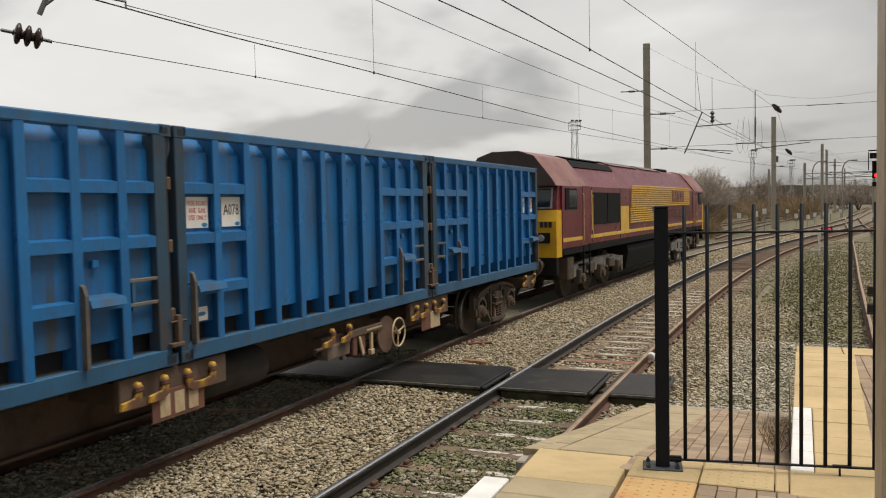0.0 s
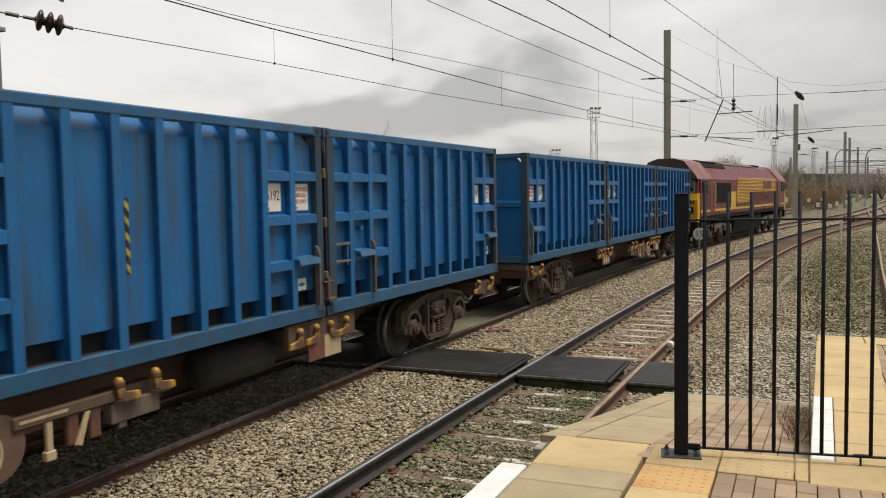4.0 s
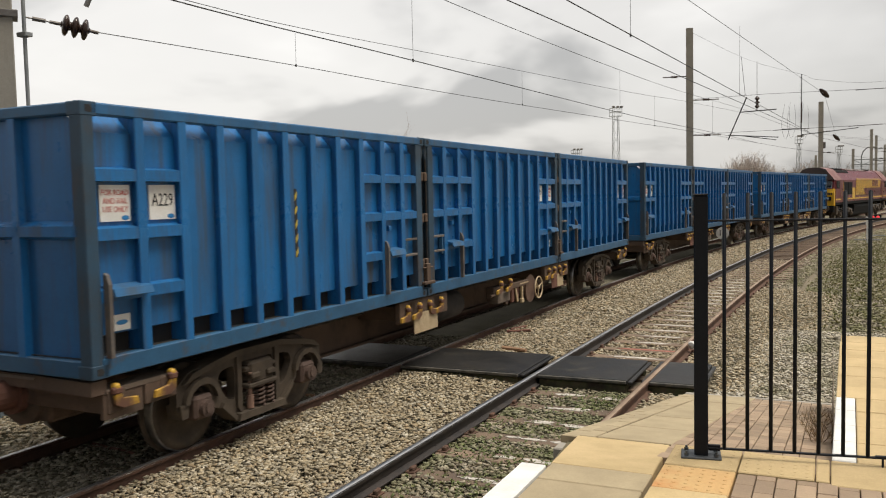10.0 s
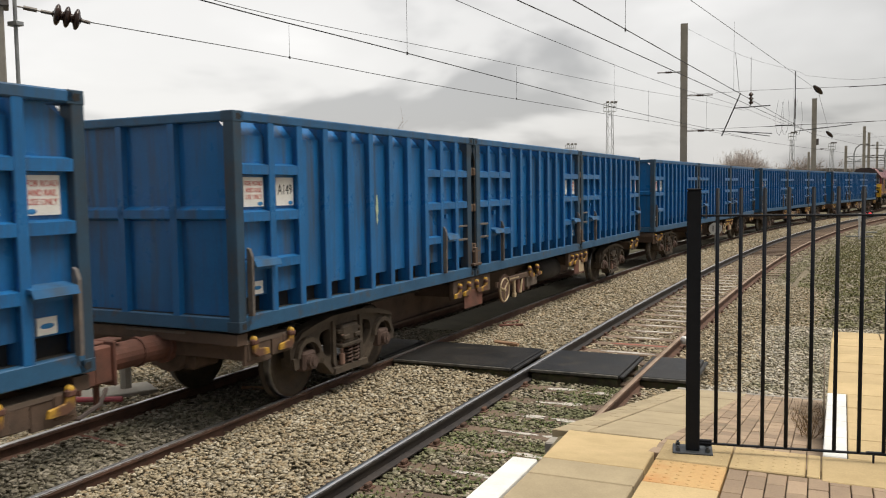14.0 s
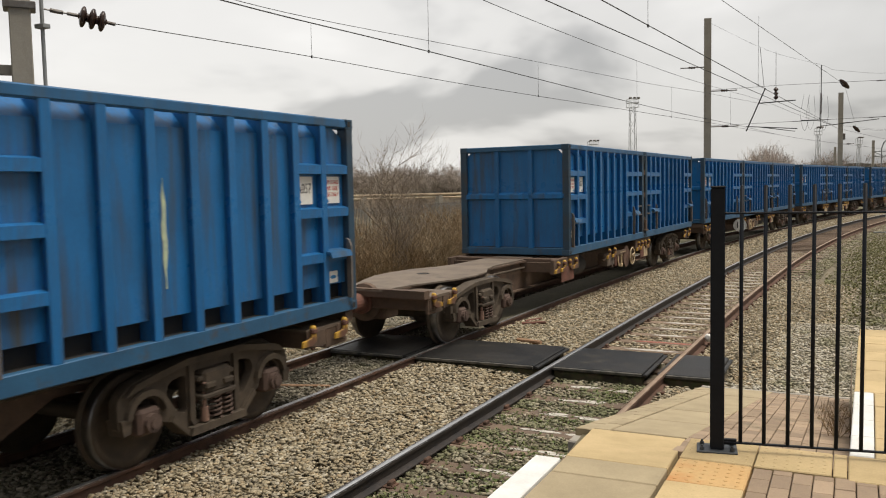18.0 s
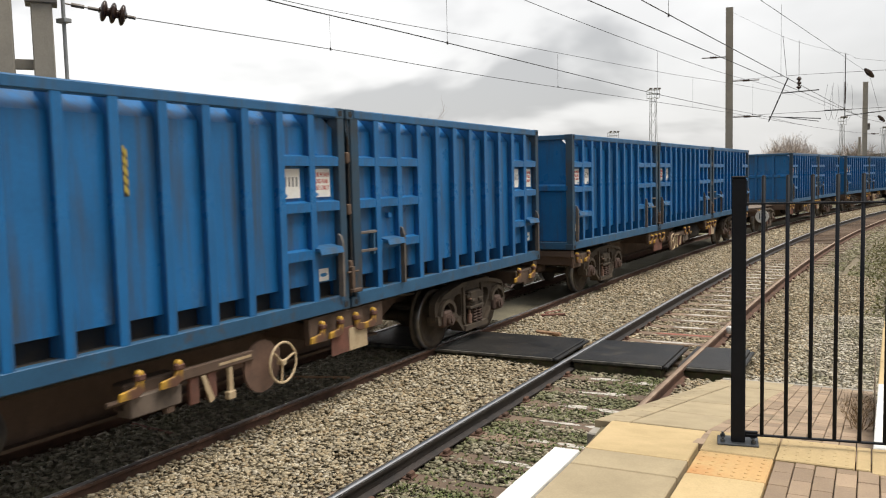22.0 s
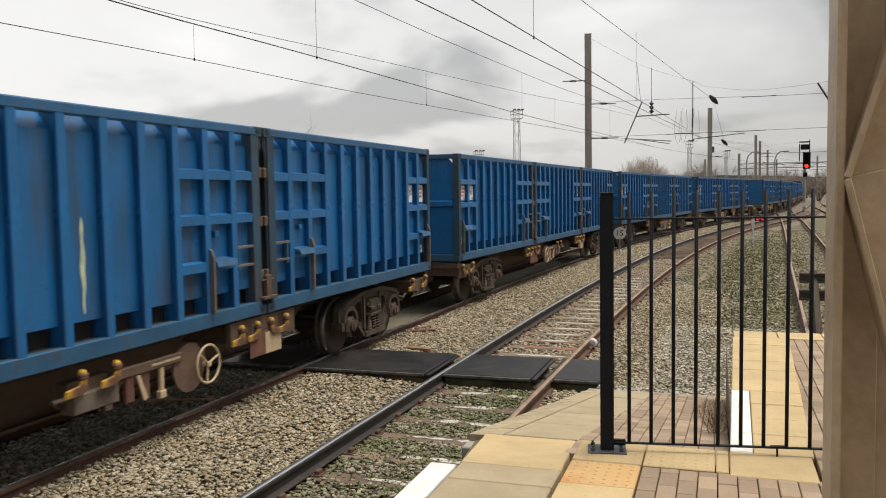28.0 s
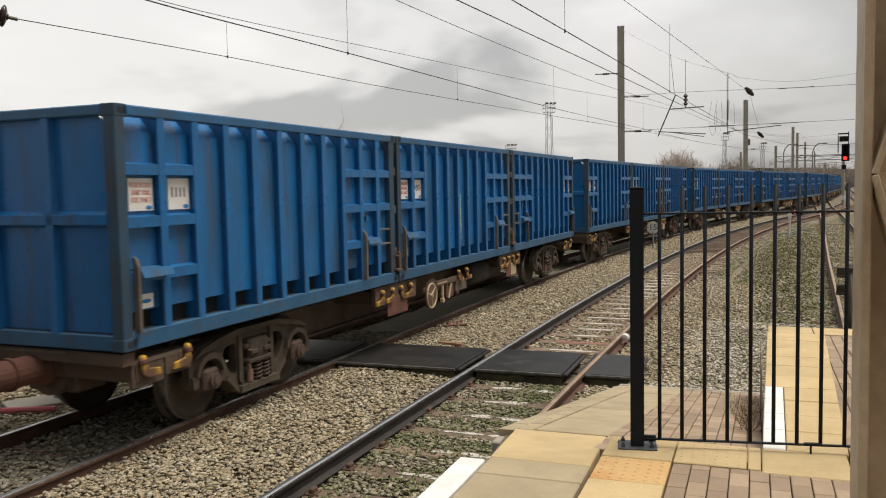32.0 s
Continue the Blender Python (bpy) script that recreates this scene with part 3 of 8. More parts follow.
def rail(name, off, s0, s1, top_material, parent, step=1.0, fn=None, side_material=None):
    """A flat-bottomed rail with a worn head."""
    fn = fn or along
    ss = np.arange(s0, s1 + 0.01, step)
    half = [(x, z) for x, z in RAIL_PROFILE]
    prof = half + [(-x, z) for x, z in reversed(half)]
    n = len(prof)
    vs, fs = [], []
    for s in ss:
        for o, z in prof:
            x, y, _ = fn(s, off + o)
            vs.append((x, y, z - 0.004))
    for i in range(len(ss) - 1):
        for j in range(n):
            k = (j + 1) % n
            fs.append((i * n + j, i * n + k, (i + 1) * n + k, (i + 1) * n + j))
    side = part(name, Shape().add(vs, fs), side_material or RAILSIDE, parent)
    vs, fs = [], []
    for s in ss:
        for o, z in ((-0.037, -0.012), (-0.026, 0.0), (0.0, 0.003), (0.026, 0.0), (0.037, -0.012)):
            x, y, _ = fn(s, off + o)
            vs.append((x, y, z))
    for i in range(len(ss) - 1):
        for j in range(4):
            fs.append((i * 5 + j, i * 5 + j + 1, i * 5 + 6 + j, i * 5 + 5 + j))
    part("rail_head", Shape().add(vs, fs), top_material, side, smooth=True)
    return side


track_a = thing("track", pose(0, 0, 0), "freight track with rusty-sided flat-bottomed rails and shiny heads", "track", "running tracks", "structure")
track_b = thing("track", pose(0, 0, 0), "nearer track with one bright and one rusty rail on weathered sleepers", "track", "running tracks", "structure")
for o in (-GAUGE, GAUGE):
    rail("rail", o, -30, 300, RAILTOP, track_a)
rail("rail", GAP - GAUGE, -30, 300, RAILTOP, track_b, side_material=RAILDARK)
rail("rail", GAP + GAUGE, -30, 300, RAILTOPDULL, track_b)

sleeper_me = Shape().box(-1.27, 1.27, -0.125, 0.125, -0.30, -0.172, 0.012).mesh("sleeper", SLEEPER)
conc_me = Shape().box(-1.25, 1.25, -0.13, 0.13, -0.34, -0.215, 0.02).mesh("sleeper", CONCSLEEPER)
chair_me = Shape().box(-0.15, 0.15, -0.07, 0.07, -0.176, -0.155, 0.006).box(-0.13, -0.085, -0.05, 0.05, -0.16, -0.115, 0.01).box(0.085, 0.13, -0.05, 0.05, -0.16, -0.115, 0.01).mesh("rail_chair", RAILSIDE)
for tr, off, me, s0, s1 in ((track_b, GAP, sleeper_me, -2, 110), (track_a, 0.0, conc_me, -2, 60)):
    s, i = s0, 0
    while s < s1:
        x, y, a = along(s, off)
        near = s < 26 and off
        sl = part("sleeper", me, None, tr, at=pose(x + random.uniform(-0.03, 0.03), y, 0, 0, random.uniform(-0.4, 0.4), a + random.uniform(-0.8, 0.8)))
        if near:
            for o in (-GAUGE, GAUGE):
                part("rail_chair", chair_me, None, sl, at=pose(o, 0, 0))
        s += 0.7 if off else 0.72
        i += 1


# ---- crossing of rubber panels ----
def crossing():
    c = thing("foot_crossing", pose(0, 0, 0), "black rubber boards of a foot crossing laid between the rails", "crossing")
    for x0, x1, y0 in ((-7.35, -6.02, 10.9), (-5.82, -3.93, 10.9), (-3.68, -2.42, 10.95), (-2.24, -1.5, 11.0)):
        part("rubber_panel", Shape().box(x0, x1, y0, 12.38, -0.075, -0.012, 0.01), RUBBER, c)
        part("panel_lip", Shape().box(x0 + 0.01, x1 - 0.01, y0 - 0.03, y0 + 0.004, -0.06, -0.02, 0.006), WORNRUBBER, c, "thin worn grey edge strip of the board")
        part("side_strip", Shape().box(x1 + 0.004, x1 + 0.06, y0 + 0.01, 12.36, -0.07, -0.03, 0.01), RUBBER, c, "narrow strip beside the board")
        part("bearer", Shape().box(x0 + 0.02, x1 - 0.02, y0 + 0.012, y0 + 0.22, -0.3, -0.078, 0.015), MOSSY, c, "mossy timber bearer below the board")
        part("bearer", Shape().box(x0 + 0.02, x1 - 0.02, 12.16, 12.32, -0.3, -0.078, 0.015), MOSSY, c, "mossy timber bearer below the board")


crossing()


# ---- platform ----
ZP = 0.918
platform = tagged(thing("platform", pose(0, 0, 0), "low station platform end with slabs, block paving and a ramp", "platform"), kind="structure")


def ramp_z(y):
    """Top of the ramp: level to 4.65 m, then down to the ballast."""
    return ZP if y < 4.65 else ZP - (y - 4.65) / (10.0 - 4.65) * (ZP - 0.10)


body = Shape()
body.box(-1.58, 6.5, -12, 4.65, -0.35, ZP - 0.06)
body.add([(-1.5, 4.65, -0.35), (0.06, 4.65, -0.35), (0.06, 10.15, -0.35), (-1.52, 10.15, -0.35), (-1.5, 4.65, ZP - 0.06), (0.06, 4.65, ZP - 0.06), (0.06, 10.15, 0.01), (-1.52, 10.15, 0.01), (-1.72, 5.85, -0.35), (-1.72, 5.85, 0.675)],
         [(0, 1, 2, 3, 8), (4, 5, 6, 7, 9), (1, 2, 6, 5), (2, 3, 7, 6), (3, 8, 9, 7), (8, 0, 4, 9), (0, 1, 5, 4)])
body.prism([(0.07, 4.65), (6.5, 4.65), (6.5, 9.8), (0.155, 9.8), (0.07, 5.3)], 2, -0.35, ZP - 0.06)
part("platform_core", body, JOINT, platform, "dark mortar bed between the slabs")
wallsh = Shape()
for i in range(20):
    wallsh.box(-1.6, -1.55, -12 + i * 0.83 + 0.005, -12 + (i + 1) * 0.83 - 0.005, -0.35, ZP - 0.075, 0.008)
part("platform_face", wallsh, CONC, platform, "concrete face of the platform edge")


def slab(x0, x1, y0, y1, mat, z=None, name="slab", gap=0.0045, slope=False, thick=0.055):
    g = gap
    if slope:
        sh = Shape()
        X = (x0 + g, x1 - g)
        a, b = y0 + g, y1 - g
        za, zb = ramp_z(a) + (z or 0), ramp_z(b) + (z or 0)
        c = 0.006
        vs = [(X[0], a, za - thick), (X[1], a, za - thick), (X[1], b, zb - thick), (X[0], b, zb - thick),
              (X[0], a, za - c), (X[1], a, za - c), (X[1], b, zb - c), (X[0], b, zb - c),
              (X[0] + c, a + c, za), (X[1] - c, a + c, za), (X[1] - c, b - c, zb), (X[0] + c, b - c, zb)]
        fs = [(0, 1, 5, 4), (1, 2, 6, 5), (2, 3, 7, 6), (3, 0, 4, 7), (4, 5, 9, 8), (5, 6, 10, 9), (6, 7, 11, 10), (7, 4, 8, 11), (8, 9, 10, 11)]
        sh.add(vs, fs)
    else:
        t = ZP + (z or 0)
        sh = Shape().box(x0 + g, x1 - g, y0 + g, y1 - g, t - thick, t, 0.006)
    return part(name, sh, mat, platform)


def skewed(x0, x1, y0, y1, mat, z, name="slab", g=0.003):
    """A slab of the strip beside the bay, which runs slightly aslant."""
    t = ZP + z
    (a0, a1), (b0, b1) = [[x + (0.019 if x < 0.1 else 0.04 if x > 0.5 else 0.019) * (y - 5.24) for y in (y0, y1)] for x in (x0, x1)]
    c = 0.006

    def quad(i, h):
        return [(a0 + g + i, y0 + g + i, h), (b0 - g - i, y0 + g + i, h), (b1 - g - i, y1 - g - i, h), (a1 + g + i, y1 - g - i, h)]

    sh = Shape().add(quad(0, t - 0.055) + quad(0, t - c) + quad(c, t), [(0, 1, 5, 4), (1, 2, 6, 5), (2, 3, 7, 6), (3, 0, 4, 7), (4, 5, 9, 8), (5, 6, 10, 9), (6, 7, 11, 10), (7, 4, 8, 11), (8, 9, 10, 11)])
    return part(name, sh, mat, platform)


# white edge, grey slab column, tactile column
y = 4.56
k = 0
while y > -6:
    L = 0.9
    slab(-1.63, -1.465, y - L, y, WHITE, 0.002, "edge_line")
    y -= L
rows = [(4.33, 4.62), (3.58, 4.33), (2.83, 3.58), (2.08, 2.83), (1.33, 2.08), (0.58, 1.33), (-0.2, 0.58), (-1, -0.2), (-2, -1), (-3, -2), (-4, -3)]
for a, b in rows:
    slab(-1.46, -0.86, a, b, FLAG, random.uniform(-0.003, 0.003))
for j in range(22):
    b = 5.24 - j * 0.405
    mt = OFLAG if j == 1 else YFLAG
    slab(-0.845, -0.435, b - 0.405, b, mt, random.uniform(-0.002, 0.002), "tactile_slab")
    if j < 8:
        dots = Shape()
        for u in range(6):
            for w in range(6):
                cx, cy = -0.64 + (u - 2.5) * 0.064, b - 0.2025 + (w - 2.5) * 0.064
                dots.turned([(0.012, -0.004), (0.0105, 0.0018), (0.006, 0.003), (0.0, 0.0032)], (cx, cy, ZP - 0.001), (0, 0, 1), 8)
        part("blister_dots", dots, mt, platform, smooth=True)
# tactile row under the fence and the large buff slab
slab(-0.435, -0.03, 4.83, 5.24, YFLAG, 0.001, "tactile_slab", gap=0.004)
slab(-0.03, 0.045, 4.83, 5.24, YFLAG, 0.0, gap=0.003)
slab(0.045, 0.51, 4.78, 5.235, YFLAG, 0.001, gap=0.003)
dots = Shape()
for u in range(6):
    for w in range(6):
        dots.turned([(0.012, -0.004), (0.0105, 0.0018), (0.006, 0.003), (0.0, 0.0032)], (-0.2325 + (u - 2.5) * 0.064, 5.035 + (w - 2.5) * 0.064, ZP), (0, 0, 1), 8)
part("blister_dots", dots, YFLAG, platform, smooth=True)
# strip that runs on beside the bay
yy = [5.24, 5.66, 6.06, 6.47, 6.87, 7.28, 7.7, 8.12, 8.54, 8.96, 9.4]
for a, b in zip(yy, yy[1:]):
    if b < 7.0:
        skewed(0.05, 0.185, a, b, WHITE, 0.003, "edge_line")
        skewed(0.185, 0.525, a, b, YFLAG, random.uniform(-0.003, 0.003))
    else:
        skewed(0.05, 0.525, a, b, YFLAG, random.uniform(-0.003, 0.003))
for i in range(6):
    slab(0.14 + i * 0.45, 0.59 + i * 0.45, 9.4, 9.82, YFLAG, random.uniform(-0.003, 0.003))
part("strip_wall", Shape().box(0.066, 0.07, 5.26, 9.4, -0.3, ZP - 0.06), surf("brown_brick_face", (0.24, 0.18, 0.125), (0.17, 0.135, 0.095), 7, 0.9, 0, 0.4, 40, world_space=True), platform, "brown brick face below the raised strip")
# ramp slabs
def ramp_slab(quad, mat, z, name="slab", g=0.006, c=0.006):
    """A slab lying on the ramp; quad runs near left, near right, far right, far left."""
    cx, cy = sum(p[0] for p in quad) / 4, sum(p[1] for p in quad) / 4

    def ring(inset, down):
        out = []
        for x, y in quad:
            X = x + (inset if x < cx else -inset)
            Y = y + (inset if y < cy else -inset)
            out.append((X, Y, ramp_z(Y) + z - down))
        return out

    sh = Shape().add(ring(g, 0.06) + ring(g, c) + ring(g + c, 0), [(0, 1, 5, 4), (1, 2, 6, 5), (2, 3, 7, 6), (3, 0, 4, 7), (4, 5, 9, 8), (5, 6, 10, 9), (6, 7, 11, 10), (7, 4, 8, 11), (8, 9, 10, 11)])
    return part(name, sh, mat, platform)


def lean_to(x, y):
    """The ramp's strips close in a little on their way down."""
    return x + 0.052 * (y - 5.82), y


ramp_slab([(-1.47, 4.62), (-0.86, 4.62), (-0.965, 5.8), (-1.64, 5.8)], YFLAG, -0.004)
for a, b in ((5.81, 6.62), (6.62, 7.45), (7.45, 8.3), (8.3, 9.2), (9.2, 10.1)):
    ramp_slab([lean_to(-1.5, a), lean_to(-0.955, a), lean_to(-0.955, b), lean_to(-1.5, b)], FLAG, random.uniform(0.0, 0.004))
for i in range(13):
    a, b = 5.81 + i * 0.33, 5.81 + (i + 1) * 0.33
    ramp_slab([lean_to(-1.63, a), lean_to(-1.51, a), lean_to(-1.51, b), lean_to(-1.63, b)], FLAG, random.uniform(-0.004, 0.003), "edging_slab", 0.004)
    ramp_slab([lean_to(-1.77, a), lean_to(-1.635, a), lean_to(-1.635, b), lean_to(-1.77, b)], FLAG, random.uniform(-0.016, -0.008), "edging_slab", 0.004)
part("edge_block", Shape().box(-1.78, -1.6, 5.66, 5.82, 0.5, 0.67, 0.01), CONC, platform, "grey concrete block at the ramp's edge")
part("end_kerb", Shape().box(-1.54, 0.06, 10.13, 10.2, -0.3, 0.075, 0.01), CONC, platform, "pale concrete kerb at the foot of the ramp")
# ramp and platform block paving
paver = {}


def pave(x0, x1, y0, y1, slope, mat=BRICKP, drop=0.003):
    """Block pavers 0.1 by 0.2 m in stretcher rows that run along the platform."""
    w, l, g = 0.103, 0.206, 0.0028
    tilt = -math.degrees(math.atan((ZP - 0.10) / 5.35)) if slope else 0
    i, x = 0, x0
    while x + w <= x1 + 0.002:
        y = y0 - (0.103 if i % 2 else 0)
        while y < y1:
            a, b = max(y, y0), min(y + l, y1)
            if b - a > 0.03:
                h = round(b - a, 2)
                if h not in paver:
                    paver[h] = Shape().box(g, w - g, g, h - g, -0.05, 0, 0.004).mesh("paver", mat)
                z = random.uniform(-0.0025, 0.0025)
                part("paver", paver[h], None, platform, at=pose(x, a, (ramp_z(a) - 0.004 if slope else ZP - drop) + z, tilt + random.uniform(-0.4, 0.4), random.uniform(-0.4, 0.4)))
            y += l
        x += w
        i += 1


pave(-0.968, 0.064, 5.25, 10.1, True)
pave(-0.43, 0.9, 3.4, 4.82, False)
pave(0.53, 1.56, 4.8, 9.38, False, drop=0.009)
far_pave = Shape()
far_pave.box(-0.43, 6.4, -10, 3.39, ZP - 0.05, ZP - 0.003).box(1.6, 6.4, 3.39, 9.38, ZP - 0.05, ZP - 0.003)
part("paving", far_pave, BRICKP, platform, "brown block paving")


# ---- fence ----
def fence():
    f = thing("fence_panel", pose(-0.66, 5.06, ZP, 0, 0, 9.0), "black painted steel railing with round-topped bars and a bolted post", "fence")
    top = 2.48 - ZP
    part("post", Shape().box(-0.04, 0.04, -0.04, 0.04, 0.01, top, 0.006), BLACKPAINT, f)
    part("post_cap", Shape().box(-0.043, 0.043, -0.043, 0.043, top, top + 0.012, 0.005), BLACKPAINT, f)
    plate = part("base_plate", Shape().box(-0.115, 0.115, -0.085, 0.085, 0, 0.012, 0.003), GALV, f, "grey bolted steel base plate")
    for x in (-0.085, 0.085):
        for y in (-0.055, 0.055):
            part("bolt", Shape().tube((x, y, 0.01), (x, y, 0.03), 0.013, 6).tube((x, y, 0.03), (x, y, 0.042), 0.007, 8), GALV, plate)
    part("top_rail", Shape().box(0.04, 2.4, -0.02, 0.02, 2.325 - ZP, 2.337 - ZP, 0.003), BLACKPAINT, f)
    part("bottom_rail", Shape().box(0.04, 2.4, -0.012, 0.012, 0.045, 0.056, 0.003), BLACKPAINT, f)
    part("rail_lug", Shape().box(0.035, 0.11, -0.006, 0.02, 0.035, 0.07, 0.003), BLACKPAINT, f)
    bar = Shape()
    bar.tube((0, 0, 0.05), (0, 0, top + 0.005), 0.0112, 10)
    bar.turned([(0.0112, 0), (0.0085, 0.006), (0.0, 0.009)], (0, 0, top + 0.005), (0, 0, 1), 10)
    me = bar.mesh("bar", BLACKPAINT, True)
    for i in range(16):
        part("bar", me, None, f, at=pose(0.132 + 0.1297 * i, 0, 0))
    part("support_foot", Shape().path([(0.985, -0.012, 0.05), (0.985, -0.014, 0.0), (0.985, -0.02, -0.03)], 0.006, 6).box(0.95, 1.05, -0.014, 0.014, 0.05, 0.062, 0.003), BLACKPAINT, f)


fence()


# ---- painted steel column at the platform ----
def column():
    c = thing("steel_column", pose(0.2, 1.9, ZP), "beige painted steel column with diagonal braces and rust spots", "column")
    part("flange", Shape().box(0.0, 0.018, -0.06, 0.09, 0, 3.4, 0.003).box(0.018, 0.1, 0.055, 0.067, 0, 3.4, 0.002), BEIGE, c)
    part("web_plate", Shape().box(0.018, 0.6, 0.07, 0.08, 0, 3.4), BEIGE, c)
    m1 = Matrix.Translation((0.014, -0.02, 1.60)) @ Matrix.Rotation(radians(16), 4, "Y")
    part("brace", Shape().box(0.0, 0.012, -0.06, 0.03, 0, 1.6, 0.002, m1).box(0.012, 0.09, 0.018, 0.03, 0, 1.6, 0.002, m1), BEIGE, c)
    m2 = Matrix.Translation((0.014, -0.025, 1.595)) @ Matrix.Rotation(radians(166), 4, "Y")
    part("brace", Shape().box(-0.012, 0.0, -0.06, 0.03, 0, 1.6, 0.002, m2).box(-0.09, -0.012, 0.018, 0.03, 0, 1.6, 0.002, m2), BEIGE, c)

    part("rust_patch", Shape().prism([(0.024, 1.58), (0.05, 1.62), (0.06, 1.7), (0.055, 1.8), (0.075, 1.88), (0.07, 1.98), (0.045, 2.03), (0.03, 1.98), (0.02, 1.85), (0.03, 1.72)], 1, 0.066, 0.0705), surf("dark_red_rust", (0.16, 0.055, 0.03), (0.22, 0.1, 0.06), 25, 0.9, 0, 0.4, 60), c, "dark red rust patch")


column()


# ---- train: containers ----
UNIT, CL, CH, CW = 6.018, 5.97, 2.30, 1.245
RIBS = [0.62 + 0.5233 * i for i in range(10)]
H_BARS = ((1.65, 1.77), (1.15, 1.27), (0.63, 0.75))


def container_meshes():
    d = {}
    # y runs from 0 at the label end to CL; the outer face of ribs lies at x = 0, panel behind it
    prof = ((-0.125, 0.335), (-0.085, 0.345), (-0.085, 2.06), (-0.235, 2.22))
    pan = Shape()
    for i in range(len(prof) - 1):
        (xa, za), (xb, zb) = prof[i], prof[i + 1]
        y0 = 0.1 if zb < 2.1 else RIBS[0]
        pan.add([(xa, y0, za), (xa, CL - 0.1, za), (xb, CL - 0.1, zb), (xb, y0, zb)], [(0, 1, 2, 3)])
    # the first bay is open at its upper corner
    pan.add([(-0.085, 0.1, 2.06), (-0.085, 0.56, 2.06), (-0.085, 0.56, 2.2), (-0.085, 0.34, 2.2)], [(0, 1, 2, 3)])
    d["side"] = pan
    full = Shape()
    for (xa, za), (xb, zb) in zip(prof, prof[1:]):
        full.add([(xa, 0.1, za), (xa, CL - 0.1, za), (xb, CL - 0.1, zb), (xb, 0.1, zb)], [(0, 1, 2, 3)])
    d["side_full"] = full
    rib = Shape()
    rib.prism([(-0.09, -0.03), (-0.03, -0.047), (-0.008, -0.054), (0.0, -0.045), (0.0, 0.045), (-0.008, 0.054), (-0.03, 0.047), (-0.09, 0.03), (-0.3, 0.03), (-0.3, -0.03)], 2, 0.155, 2.21)
    d["rib"] = rib
    d["hbar_long"] = Shape().prism([(-0.085, -0.005), (-0.006, 0.0), (-0.006, 0.1), (-0.085, 0.12)], 1, 0.046, 0.477)
    d["hbar_end"] = Shape().prism([(-0.085, -0.005), (-0.006, 0.0), (-0.006, 0.1), (-0.085, 0.12)], 1, 0.125, 0.575)
    d["hbar_far"] = Shape().prism([(-0.085, -0.005), (-0.006, 0.0), (-0.006, 0.1), (-0.085, 0.12)], 1, 0.046, 0.4)
    # backing boxes whose dark colour paints the shade inside the panel-foot hollows
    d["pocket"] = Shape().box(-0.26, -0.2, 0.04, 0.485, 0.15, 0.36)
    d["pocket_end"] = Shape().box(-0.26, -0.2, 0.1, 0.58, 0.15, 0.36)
    for key, wide in (("bracket", 0.4), ("bracket_wide", 0.43)):
        d[key] = Shape().prism([(-0.09, 0.57), (0.055, 0.545), (0.08, 0.51), (0.09, 0.515), (0.065, 0.58), (-0.09, 0.61)], 1, 0.0, wide)
    d["bracket_stile"] = Shape().prism([(-0.004, 0.0), (0.055, 0.0), (0.06, 0.62), (0.03, 0.7), (-0.004, 0.72)], 1, -0.045, -0.005)
    d["rung"] = Shape().box(-0.05, -0.005, 0.05, 0.4, 0, 0.032, 0.004)
    d["stile"] = Shape().box(-0.07, -0.01, 0.08, 0.12, 0.0, 0.3, 0.004)
    d["latch"] = Shape().box(-0.02, 0.04, -0.01, 0.05, 0.0, 0.28, 0.006).tube((0.02, -0.1, 0.22), (0.02, 0.12, 0.22), 0.012, 6).box(0.0, 0.06, -0.12, 0.06, -0.02, 0.02, 0.006)
    d["clip"] = Shape().box(-0.09, -0.03, 0.1, 0.17, 0.0, 0.07, 0.008)
    return d


_cm = container_meshes()
CM = {}
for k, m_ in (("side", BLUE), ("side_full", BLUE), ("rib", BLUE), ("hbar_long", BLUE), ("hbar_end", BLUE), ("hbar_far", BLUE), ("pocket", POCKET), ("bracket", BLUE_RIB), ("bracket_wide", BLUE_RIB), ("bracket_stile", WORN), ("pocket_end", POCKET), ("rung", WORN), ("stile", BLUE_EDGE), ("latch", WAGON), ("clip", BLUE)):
    CM[k] = _cm[k].mesh(k, m_)
CM["post"] = Shape().box(-0.14, 0.0, 0.0, 0.13, 0.0, CH, 0.008).mesh("corner_post", BLUE_POST)
# at the door end the post stands back from the castings, with a gusset, a door edge and a lock rod
CM["door_post"] = Shape().box(-0.14, 0.0, 0.08, 0.24, 0.1, CH - 0.1, 0.008).mesh("corner_post", BLUE_POST)
CM["door_gusset"] = Shape().prism([(0.0, 2.2), (0.09, 2.2), (0.09, 1.9), (0.07, 1.9), (0.0, 2.07)], 0, -0.06, -0.02).mesh("corner_gusset", BLUE_POST)
CM["door_edge"] = Shape().box(-0.2, -0.1, 0.0, 0.1, 0.1, CH - 0.1, 0.01).mesh("door_edge", POCKET)
CM["lock_rod"] = Shape().path([(-0.03, 0.015, 2.2), (-0.03, 0.055, 1.92), (-0.03, 0.055, 0.25), (-0.03, 0.01, 0.14)], 0.016, 6).mesh("lock_rod", POCKET)
CM["hinge"] = Shape().box(-0.08, -0.01, 0.0, 0.075, 0.0, 0.13, 0.012).mesh("hinge", WAGON)
cast = Shape().box(-0.165, 0.004, -0.004, 0.17, -0.004, 0.115, 0.008)
CM["casting"] = cast.mesh("corner_casting", BLUE_POST)
